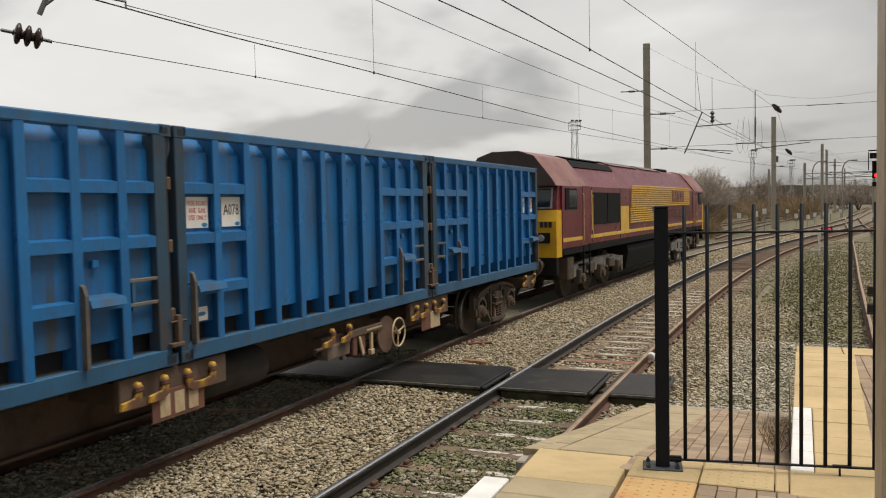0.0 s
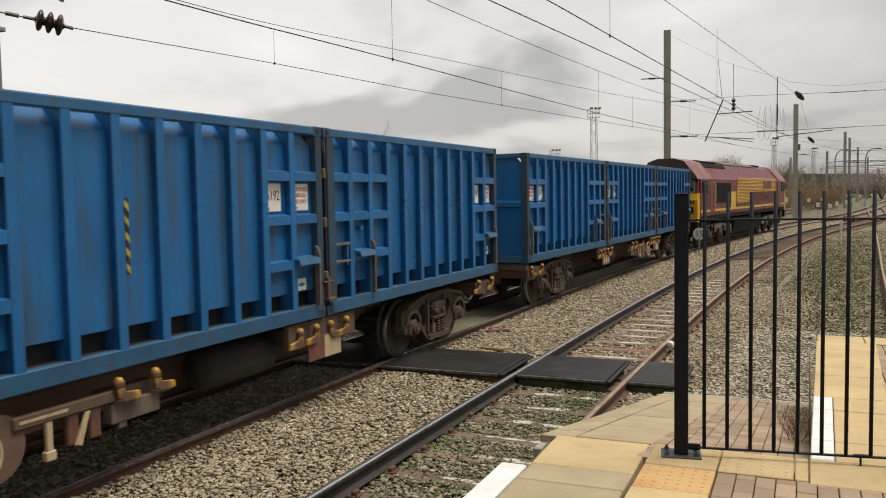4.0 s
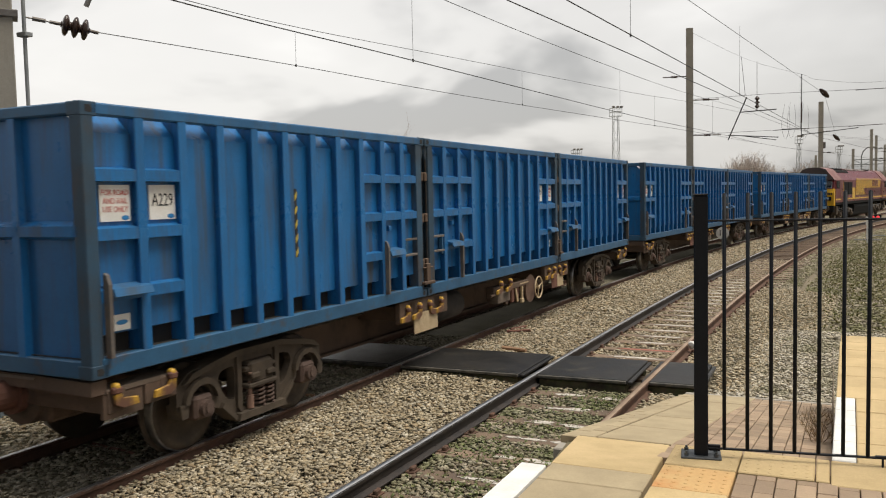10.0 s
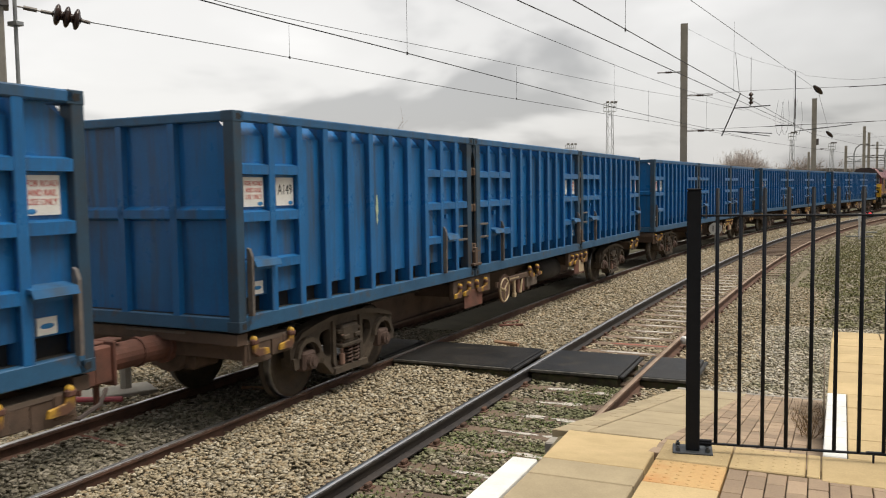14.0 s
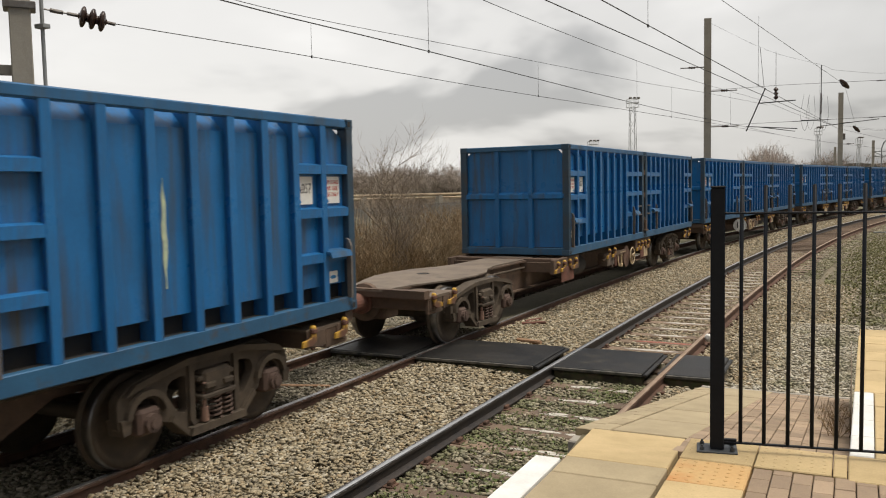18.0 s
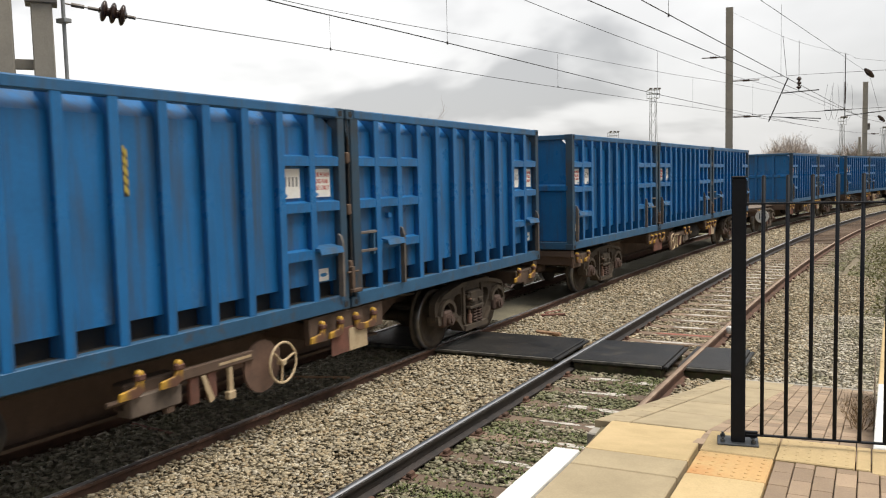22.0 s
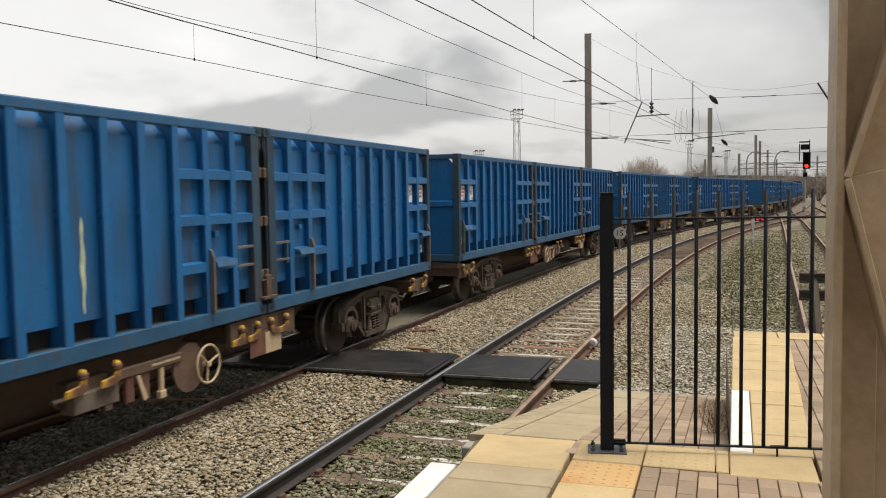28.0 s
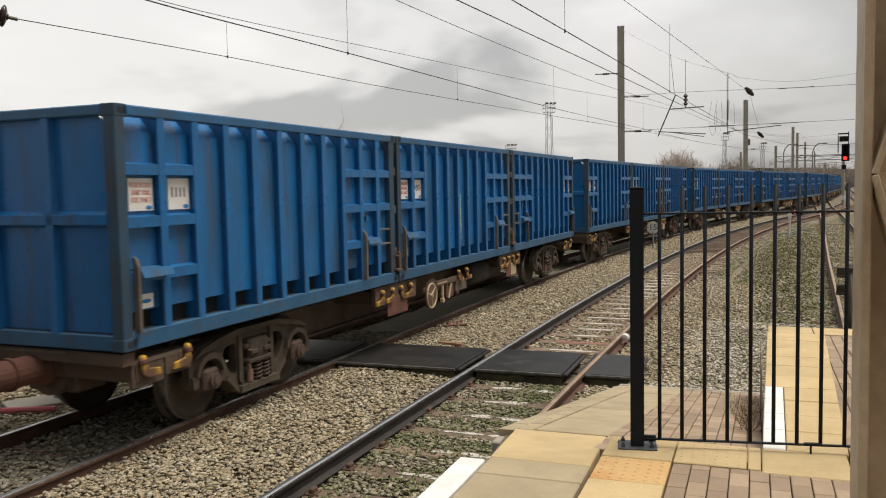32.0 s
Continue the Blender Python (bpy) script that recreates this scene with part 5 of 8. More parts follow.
WG["lever"] = Shape().prism([(0.0, 0.75), (0.05, 0.75), (0.16, 0.5), (0.1, 0.48)], 0, 1.18, 1.2).mesh("changeover_lever", CREAM)
bb = Shape().tube((0.0, 8.72, 0.8), (0.0, 9.955, 0.8), 0.145, 18).tube((0.0, 8.8, 0.8), (0.0, 8.88, 0.8), 0.19, 18).box(-0.2, 0.2, 9.72, 9.955, 0.6, 0.98, 0.02).tube((0.0, 9.2, 0.8), (0.0, 9.24, 0.8), 0.165, 18).box(-0.24, 0.24, 9.7, 9.74, 0.56, 1.02, 0.012).box(-0.1, 0.1, 9.5, 9.95, 0.98, 1.01, 0.01).box(-0.03, 0.03, 9.75, 9.8, 0.3, 0.62, 0.008)
WG["bar"] = bb.mesh("bar_coupler", RUST)
WG["head"] = Shape().box(-0.34, 0.34, 8.3, 8.72, 0.52, 0.99, 0.03).prism([(-1.19, 8.82), (1.19, 8.82), (1.19, 8.98), (0.5, 8.94), (-0.5, 8.94), (-1.19, 8.98)], 2, DECK - 0.15, DECK - 0.03).turned([(0.0, 0.1), (0.2, 0.1), (0.29, 0.07), (0.3, 0.0), (0.0, 0.0)], (0, 8.7, 0.78), (0, 1, 0), 20).mesh("headstock", WAGON)
WG["hose"] = Shape().path([(0.45, 9.0, 0.72), (0.46, 9.2, 0.5), (0.45, 9.5, 0.42), (0.4, 9.8, 0.48), (0.35, 9.93, 0.6)], 0.022, 6).mesh("brake_hose", surf("dusty_rubber_hose", (0.06, 0.045, 0.04), (0.09, 0.065, 0.05), 4, 0.7))
WG["emblem"] = Shape().box(1.214, 1.22, -0.27, -0.13, 0.57, 0.78).mesh("emblem_bar", CREAM)
WG["end_deck"] = Shape().box(-1.19, 1.19, 8.02, 8.2, DECK - 0.16, DECK - 0.12, 0.006).box(-1.19, 1.19, 8.66, 8.85, DECK - 0.16, DECK - 0.12, 0.006).box(-1.19, -0.95, 8.2, 8.66, DECK - 0.16, DECK - 0.12).box(0.95, 1.19, 8.2, 8.66, DECK - 0.16, DECK - 0.12).box(-0.45, 0.45, 8.2, 8.66, DECK - 0.16, DECK - 0.12).mesh("end_platform", surf("dusty_end_platform", (0.2, 0.15, 0.115), (0.14, 0.105, 0.08), 2, 0.85, 0, 0.15, 50))
WG["skirt"] = Shape().box(1.12, 1.19, 8.02, 8.4, 0.7, DECK - 0.16, 0.008).box(1.13, 1.18, 8.41, 8.85, 0.66, DECK - 0.16, 0.008).mesh("end_skirt", WAGON)
# rimmed disc in a dark colour, standing for the shaded hole in the deck
WG["deck_hole"] = Shape().turned([(0.11, 0.0), (0.11, 0.006), (0.08, 0.006), (0.08, 0.001), (0.0, 0.001)], (0.15, BOG, DECK - 0.045), (0, 0, 1), 20).mesh("pivot_cover", POCKET)
WG["pipe"] = Shape().path([(0.62, -7.6, 0.86), (0.75, -6.0, 0.84), (0.56, -5.2, 0.86), (0.5, -4.6, 0.84), (0.5, 4.6, 0.84), (0.56, 5.2, 0.86), (0.75, 6.0, 0.84), (0.62, 7.6, 0.86)], 0.02, 6).mesh("brake_pipe", BOGIE)


def handle(w, m):
    """A yellow twistlock lever with its rusty pivot."""
    h = part("twistlock_handle", WG["lock"], None, w, "yellow twistlock handle", at=m)
    part("pivot_block", WG["pivot"], None, h, "rusty pivot block")


def wagon(number, flip):
    w = thing("flat_wagon", pose(0, 0, 0), "brown grimy container flat wagon with yellow twistlock handles", "wagon", "wagons of the train")
    part("deck_plate", WG["deck"], None, w, "worn grey-brown steel deck")
    part("centre_sill", WG["spine"], None, w)
    part("sill_floor", WG["under"], None, w)
    for rz in (0, 180):
        part("sill_web", WG["web"], None, w, at=pose(0, 0, 0, 0, 0, rz))
    for y in (-8.72, -8.12, 8.12, 8.72, -3.4, -2.62, 3.4, 2.62):
        part("cross_bearer", WG["cross"], None, w, at=pose(0, y, -0.1 if abs(y) > 5 else 0))
    for side in (0, 180):
        for y in (-3.01, 3.01):
            part("side_bearer", WG["sole"], None, w, at=pose(0, y, 0, 0, 0, side))
            d = part("data_plate", WG["plate"], None, w, "rust-brown data plate", at=pose(0, y, 0, 0, 0, side))
            for k, hand in ((-0.55, 1), (-0.2, 1), (0.12, -1), (0.5, 1)):
                handle(w, pose(0, y + k, 0, 0, 0, side) @ Matrix.Diagonal((1, hand, 1, 1)))
        for y, hand in ((-8.75, -1), (-8.1, 1), (8.1, 1), (8.75, 1)):
            handle(w, pose(0, y, 0, 0, 0, side) @ Matrix.Diagonal((1, hand, 1, 1)))
        way = pose(0, 0, 0, 0, 0, side) @ Matrix.Diagonal((1, flip, 1, 1))
        part("air_tank", WG["tank"], None, w, at=way @ pose(0, -1.75, 0))
        part("brake_gear", WG["gear"], None, w, at=way @ pose(0, 0.1, 0))
        part("gear_tray", WG["tray"], None, w, "pale dusty tray", at=way @ pose(0, 0.1, 0))
        part("brake_rod", WG["rod"], None, w, "rust-brown brake rod", at=way)
        part("cream_stripe", WG["mark"], None, w, at=way)
        part("drop_link", WG["drop"], None, w, "cream drop link", at=way @ pose(0, 1.02, 0))
        for yy in (0.78, 0.55):
            part("hanger", WG["dark_drop"], None, w, at=way @ pose(0, yy, 0))
        for k in (-0.22, 0.22):
            handle(w, way @ pose(0, 0.1 + k, 0))
        part("handbrake_housing", WG["hwplate"], None, w, at=way @ pose(0, 1.72, 0))
        part("handwheel", WG["handwheel"], None, w, "cream handbrake wheel", at=way @ pose(0, 1.72, 0))
        part("changeover_lever", WG["lever"], None, w, at=way @ pose(0, 0.62, 0))
    part("cream_plate", WG["plate_cream"], None, w, "cream painted plate", at=pose(0.004, 3.01, 0))
    if number == 2:
        part("cream_plate", WG["plate_full"], None, w, "wide cream painted plate", at=pose(0.004, -3.01, 0))
    if number == 0:
        for i in range(3):
            part("emblem_bar", WG["emblem"], None, w, "faded cream emblem bar", at=pose(0, -3.01 + i * 0.2, 0))
    for rz in (0, 180):
        part("end_platform", WG["end_deck"], None, w, at=pose(0, 0, 0, 0, 0, rz))
        part("end_skirt", WG["skirt"], None, w, at=pose(0, 0, 0, 0, 0, rz))
        part("end_skirt", WG["skirt"], None, w, at=pose(0, 0, 0, 0, 0, rz) @ Matrix.Diagonal((-1, 1, 1, 1)))
    for rz in (0, 180):
        part("pivot_cover", WG["deck_hole"], None, w, at=pose(0, 0, 0, 0, 0, rz))
        part("brake_pipe", WG["pipe"], None, w, at=pose(0, 0, 0, 0, 0, rz))
    part("headstock", WG["head"], None, w)
    part("headstock", WG["head"], None, w, at=pose(0, 0, 0, 0, 0, 180))
    part("bar_coupler", WG["bar"], None, w, "rust-red bar coupler")
    part("bar_coupler", WG["bar"], None, w, "rust-red bar coupler", at=pose(0, 0, 0, 0, 0, 180))
    part("brake_hose", WG["hose"], None, w, "dusty dark brake hose")
    part("brake_hose", WG["hose"], None, w, "dusty dark brake hose", at=pose(0, 0, 0, 0, 0, 180))
    bogie(w, BOG)
    bogie(w, -BOG)
    return w


PITCH, NW = 19.915, 11
ORIENT = ["FRR", "FFR", "FFR", "FFR", "FR-", "FRR", "FFR", "FFR", "FRR", "FRR", "FFR"]
NUMBERS = {(5, 2): "A159", (3, 0): "A079", (2, 0): "A077", (2, 2): "A229", (3, 2): "A149", (2, 1): "A201", (3, 1): "A113", (5, 0): "A057", (8, 2): "A086", (0, 1): "A078", (0, 2): "A242", (1, 0): "A146", (1, 1): "A192", (1, 2): "A095", (4, 1): "A027", (9, 1): "A009"}
MARKS = {(0, 2): (0, 2.97, 1.25, 1.6), (1, 1): (1, 3.08, 0.8, 1.5), (1, 2): (1, 2.97, 1.05, 1.44), (2, 1): (1, 3.09, 0.94, 1.45), (2, 2): (1, 2.97, 0.8, 1.6), (3, 0): (1, 3.08, 1.1, 1.5), (3, 1): (1, 3.02, 1.19, 1.52), (3, 2): (0, 2.97, 1.0, 1.4), (5, 0): (0, 3.05, 0.6, 1.6),
         (5, 1): (1, 3.0, 0.9, 1.3), (6, 0): (1, 3.08, 0.7, 1.5), (6, 1): (1, 3.08, 1.39, 1.79), (7, 1): (0, 3.08, 0.5, 1.5), (8, 1): (0, 2.99, 0.41, 1.3), (8, 2): (1, 2.93, 0.98, 1.65), (9, 0): (1, 3.08, 0.8, 1.5), (9, 1): (0, 2.98, 0.5, 1.4)}
WAGONS, BOXES = [], []
for j in range(NW):
    WAGONS.append(wagon(j, -1 if j % 2 else 1))
    for k, o in enumerate(ORIENT[j]):
        if o == "-":
            continue
        mk = MARKS.get((j, k))
        BOXES.append((container(NUMBERS.get((j, k), ""), mk, 1 if o == "R" else -1), j, k, o))


# ---- train: locomotive ----
def locomotive():
    """A diesel locomotive: cabs at both ends, ribbed side, three-axle bogies."""
    L = thing("locomotive", pose(0, 0, 0), "maroon and gold freight diesel locomotive with yellow cab ends", "locomotive")
    hx, zb, ze = 1.32, 1.42, 2.98
    roof = [(hx, zb), (hx, ze), (1.2, 3.12), (0.72, 3.72), (0.35, 3.84), (-0.35, 3.84), (-0.72, 3.72), (-1.2, 3.12), (-hx, ze), (-hx, zb)]
    part("body", Shape().prism(roof, 1, -8.2, 8.2), MAROON, L, "maroon engine body with a sloped roof")
    for s in (-1, 1):
        cabroof = [(1.33, 2.98), (1.22, 3.16), (0.75, 3.74), (0.35, 3.87), (-0.35, 3.87), (-0.75, 3.74), (-1.22, 3.16), (-1.33, 2.98)]
        cab = Shape()
        yo, yi = sorted((s * 10.3, s * 8.2))
        cab.prism([(1.33, 1.40), (1.33, 2.98), (-1.33, 2.98), (-1.33, 1.40)], 1, yo, yi)
        c = part("cab", cab, MAROON, L)
        yo2, yi2 = sorted((s * 10.75, s * 8.2))
        part("cab_roof", Shape().prism(cabroof, 1, yo2, yi2), CABROOF, L, "maroon cab roof that overhangs the windscreen")
        # thin front plate added to show the overhang's shade as a dark colour
        ya, yb_ = sorted((s * 10.752, s * 10.775))
        part("roof_fascia", Shape().prism(cabroof, 1, ya, yb_), FASCIASHADE, L, "roof front coloured dark for the shade under the overhang")
        for x0, x1 in ((-1.17, -0.05), (0.05, 1.17)):
            seal = Shape().add([(x0, s * 10.633, 2.42), (x1, s * 10.633, 2.42), (x1, s * 10.53, 2.94), (x0, s * 10.53, 2.94), (x0, s * 10.58, 2.42), (x1, s * 10.58, 2.42), (x1, s * 10.48, 2.94), (x0, s * 10.48, 2.94)],
                               [(0, 1, 2, 3), (4, 5, 6, 7), (0, 1, 5, 4), (2, 3, 7, 6), (1, 2, 6, 5), (0, 3, 7, 4)])
            part("windscreen_seal", seal, HEADLAMP, L, "pale grey windscreen surround")
        nose = Shape()
        nose.add([(x, s * yq, z) for yq, z in ((10.3, 1.2), (10.72, 1.2), (10.72, 2.1), (10.62, 2.38), (10.3, 2.38)) for x in (-1.31, 1.31)],
                 [(0, 1, 3, 2), (2, 3, 5, 4), (4, 5, 7, 6), (6, 7, 9, 8), (8, 9, 1, 0), (0, 2, 4, 6, 8), (1, 3, 5, 7, 9)])
        part("cab_front", nose, WARNYEL, L, "warning-yellow cab front")
        scr = Shape()
        scr.add([(x, s * yq, z) for yq, z in ((10.3, 2.38), (10.62, 2.38), (10.5, 2.98), (10.3, 2.98)) for x in (-1.28, 1.28)], [(0, 1, 3, 2), (2, 3, 5, 4), (4, 5, 7, 6), (6, 7, 1, 0), (0, 2, 4, 6), (1, 3, 5, 7)])
        part("windscreen_frame", scr, MAROON, L)
        for x0, x1 in ((-1.12, -0.1), (0.1, 1.12)):
            g = Shape().add([(x0, s * 10.64, 2.46), (x1, s * 10.64, 2.46), (x1, s * 10.55, 2.9), (x0, s * 10.55, 2.9), (x0, s * 10.59, 2.46), (x1, s * 10.59, 2.46), (x1, s * 10.5, 2.9), (x0, s * 10.5, 2.9)],
                            [(0, 1, 2, 3), (4, 5, 6, 7), (0, 1, 5, 4), (2, 3, 7, 6), (1, 2, 6, 5), (0, 3, 7, 4)])
            part("windscreen", g, GLASS, L, "dark windscreen pane")
        for x in (-0.85, 0.85):
            cl = part("lamp_cluster", Shape().box(x - 0.3, x + 0.3, s * 10.745 - 0.03, s * 10.745 + 0.03, 1.56, 1.82, 0.015), BLACKBOX, L, "black headlamp cluster")
            part("headlamp", Shape().turned([(0.09, 0), (0.075, 0.02), (0.0, 0.025)], (x + 0.08, s * 10.77, 1.69), (0, s, 0), 14), HEADLAMP, cl)
            part("marker_lamp", Shape().turned([(0.05, 0), (0.04, 0.015), (0.0, 0.02)], (x - 0.14, s * 10.77, 1.69), (0, s, 0), 12), HEADLAMP, cl)
        part("buffer_beam", Shape().box(-1.3, 1.3, s * 10.6 - 0.1, s * 10.6 + 0.1, 0.75, 1.22, 0.02), BLACKBOX, L, "black buffer beam")
        for x in (-0.88, 0.88):
            part("buffer", Shape().turned([(0.0, 0.55), (0.22, 0.53), (0.24, 0.48), (0.12, 0.45), (0.1, 0.0)], (x, s * 10.7, 1.02), (0, s, 0), 16), BOGIE, L)
        part("cab_side_window", Shape().box(hx + 0.005, hx + 0.03, s * 9.6 - 0.48, s * 9.6 + 0.48, 2.38, 2.92, 0.006), BLACKBOX, L)
        part("cab_window_pane", Shape().box(hx + 0.02, hx + 0.036, s * 9.6 - 0.2, s * 9.6 + 0.42, 2.43, 2.87), GLASS, L)
        part("cab_door", Shape().box(hx + 0.005, hx + 0.02, s * 8.25 - 0.36, s * 8.25 + 0.36, 1.5, 3.0, 0.006), MAROON, L)
        for y in (7.83, 8.67):
            part("handrail", Shape().path([(hx + 0.02, s * y, 1.5), (hx + 0.07, s * y, 1.55), (hx + 0.07, s * y, 2.75), (hx + 0.02, s * y, 2.8)], 0.013, 6), CREAM, L, "pale handrail")
        part("cab_steps", Shape().box(1.0, 1.34, s * 8.25 - 0.3, s * 8.25 + 0.3, 0.45, 0.5, 0.01).box(1.0, 1.34, s * 8.25 - 0.3, s * 8.25 + 0.3, 0.85, 0.9, 0.01).box(1.3, 1.34, s * 8.25 - 0.3, s * 8.25 - 0.26, 0.45, 1.42).box(1.3, 1.34, s * 8.25 + 0.26, s * 8.25 + 0.3, 0.45, 1.42), BLACKBOX, L, "black cab steps")
    # running stripe and lower edge
    part("solebar_stripe", Shape().box(hx, hx + 0.012, -10.25, 10.25, 1.56, 1.66, 0.003), GOLD, L, "gold stripe along the body edge")
    part("solebar", Shape().box(-1.325, 1.325, -10.25, 10.25, 1.22, 1.41, 0.02), BLACKBOX, L, "black underframe edge")
    # side: black grille, slatted gold and maroon panels
    part("radiator_grille", Shape().box(hx + 0.003, hx + 0.03, -7.65, -4.71, 1.93, 2.83, 0.008).box(hx + 0.02, hx + 0.045, -6.22, -6.16, 1.93, 2.83), BLACKBOX, L, "black radiator grille")
    part("gold_panel", Shape().box(hx + 0.002, hx + 0.01, -4.6, -3.6, 1.66, 2.42), GOLD, L)
    part("gold_edge", Shape().box(hx + 0.002, hx + 0.01, -7.75, -7.68, 1.78, 2.9), GOLD, L)
    for i in range(17):
        z = 1.86 + i * 0.074
        a, b = -3.45, 7.0
        cut = -3.45 + max(0, (2.38 - z)) * 1.6 + (2.9 if z < 2.36 else 0)
        for y0, y1, mt in ((a, min(cut + 0, b), GOLD), (cut, b, MAROON)) if z < 2.36 else ((a + (3.1 - z) * -0.2 + 0.25, 7.0, GOLD),):
            part("side_slat", Shape().prism([(hx, z), (hx + 0.035, z + 0.012), (hx + 0.035, z + 0.045), (hx, z + 0.055)], 1, y0, y1), mt, L)
    for i in range(5):
        part("emblem_bar", Shape().box(hx + 0.03, hx + 0.042, 3.2 + i * 0.52, 3.58 + i * 0.52, 2.52, 2.98), MAROON, L, "maroon emblem bar on the gold panel")
    for i in range(5):
        nb = Shape().box(0.62 + i * 0.11 + (0.05 if i > 1 else 0), 0.7 + i * 0.11 + (0.05 if i > 1 else 0), -10.735, -10.722, 1.95, 2.09)
        part("number_bar", nb, INK, L, "black number bar on the cab front")
    for y in (-7.7, -4.65, 7.15):
        part("body_seam", Shape().box(hx, hx + 0.008, y - 0.012, y + 0.012, 1.45, 2.98), BLACKBOX, L)
    # roof
    part("roof_hatch", Shape().prism([(-0.66, 3.8), (0.66, 3.8), (0.3, 3.89), (-0.3, 3.89)], 1, -7.6, -4.2), BLACKBOX, L, "black radiator roof panel")
    for y0, y1 in ((-3.5, 0.2), (0.8, 4.2)):
        part("roof_hatch", Shape().prism([(-0.74, 3.75), (0.74, 3.75), (0.3, 3.9), (-0.3, 3.9)], 1, y0, y1), ROOFGREY, L, "sooty grey roof hatch")
    part("exhaust", Shape().box(-0.5, 0.5, 4.6, 6.4, 3.8, 3.91, 0.03), BLACKBOX, L, "black exhaust silencer")
    slope = Shape().add([(0.88, -8.1, 3.53), (0.88, -3.9, 3.53), (0.72, -3.9, 3.73), (0.72, -8.1, 3.73), (0.9, -8.1, 3.54), (0.9, -3.9, 3.54), (0.74, -3.9, 3.74), (0.74, -8.1, 3.74)], [(4, 5, 6, 7), (0, 1, 5, 4), (2, 3, 7, 6), (1, 2, 6, 5), (0, 3, 7, 4)])
    part("roof_louvre", slope, BLACKBOX, L, "black louvre on the roof slope")
    # tank and bogies
    part("fuel_tank", Shape().prism([(1.25, 0.95), (1.15, 0.4), (0.95, 0.28), (-0.95, 0.28), (-1.15, 0.4), (-1.25, 0.95), (-1.2, 1.15), (1.2, 1.15)], 1, -3.4, 3.4), BLACKBOX, L, "black fuel tank")
    for s in (-1, 1):
        yb = s * 6.6
        b = part("bogie", Shape().box(-1.0, 1.0, yb - 2.6, yb + 2.6, 0.62, 0.9, 0.04), BOGIE, L, "grey three-axle bogie")
        sf = Shape()
        sf.prism([(yb - 2.75, 0.55), (yb - 2.75, 0.85), (yb - 1.2, 0.98), (yb + 1.2, 0.98), (yb + 2.75, 0.85), (yb + 2.75, 0.55), (yb + 0.9, 0.62), (yb - 0.9, 0.62)], 0, 1.05, 1.18)
        part("side_frame", sf, surf("light_grimy_bogie_frame", (0.22, 0.21, 0.2), (0.14, 0.13, 0.12), 3, 0.8, 0.1, 0.2, 50), b)
        for yy in (-1.95, 0.0, 1.95):
            ax = Shape().box(1.08, 1.3, yb + yy - 0.2, yb + yy + 0.2, 0.38, 0.78, 0.03).tube((1.28, yb + yy, 0.53), (1.36, yb + yy, 0.53), 0.12, 14)
            part("axlebox", ax, BOGIE, b)
            w = part("wheelset", Shape().tube((-0.9, 0, 0), (0.9, 0, 0), 0.09, 10).turned([(0.09, 0.09), (0.3, 0.03), (0.45, 0.045), (0.53, 0.045), (0.53, -0.06), (0.56, -0.08), (0.56, -0.1), (0.09, -0.1)], (GAUGE, 0, 0), (1, 0, 0), 28).turned([(0.09, 0.09), (0.3, 0.03), (0.45, 0.045), (0.53, 0.045), (0.53, -0.06), (0.56, -0.08), (0.56, -0.1), (0.09, -0.1)], (-GAUGE, 0, 0), (-1, 0, 0), 28), BOGIE, b, at=pose(0, yb + yy, 0.53))
            LOCO_WHEELS.append((w, yb + yy))
        for yy in (-1.0, 1.0):
            part("damper", Shape().tube((1.2, yb + yy - 0.35, 0.6), (1.2, yb + yy + 0.35, 0.95), 0.05, 8).box(1.15, 1.3, yb + yy - 0.25, yb + yy + 0.25, 0.62, 0.9, 0.03), BOGIE, b)
        part("sandbox", Shape().box(1.0, 1.28, yb + s * 2.9 - 0.25, yb + s * 2.9 + 0.25, 0.55, 1.15, 0.03), BOGIE, b)
    return L


LOCO_WHEELS = []
LOCO = locomotive()


# ---- overhead line ----
def wire(name, pts, r, label):
    return tagged(part(name, Shape().path(pts, r, 5), WIRE), label, "overhead wire", "overhead wires")


def insulator(name, a, b, n, r, parent=None):
    """A string of glazed sheds between two points."""
    a, b = Vector(a), Vector(b)
    d = b - a
    sh = Shape().tube(a, b, r * 0.28, 8)
    prof = []
    for i in range(n):
        h0, h1 = d.length * (i + 0.12) / n, d.length * (i + 0.88) / n
        m = (h0 + h1) / 2
        q = (h1 - h0) / 2
        prof += [(r * 0.4, h0), (r * 0.72, m - q * 0.75), (r * 0.93, m - q * 0.4), (r, m), (r * 0.93, m + q * 0.4), (r * 0.72, m + q * 0.75), (r * 0.4, h1)]
    sh.turned(prof, a, d, 16)
    return part(name, sh, PORCELAIN, parent, smooth=True) if parent else tagged(part(name, sh, PORCELAIN, smooth=True), "brown glazed bell insulators in a wire", "insulator")


def mast(x, y, top, w, label, rz=10):
    m = thing("catenary_mast", pose(x, y, -0.4, 0, 0, rz), label, "mast", "catenary masts")
    part("shaft", Shape().prism([(-w, -w * 0.8), (w, -w * 0.8), (w, w * 0.8), (-w, w * 0.8)], 2, 0, top + 0.4), CONC, m)
    return m


def poly(pts, n=6):
    """Points along a smooth line through pts."""
    p = np.array(pts, float)
    t = np.arange(len(p), dtype=float)
    return [tuple(float(spline(t, p[:, a], u)) for a in range(3)) for u in np.linspace(0, len(p) - 1, (len(p) - 1) * n + 1)]


def track_run(off, z, s0, s1, step=25, dip=0.0):
    out = []
    for s in np.arange(s0, s1, step):
        x, y, _ = along(s, off)
        out.append((x, y, z))
    return out


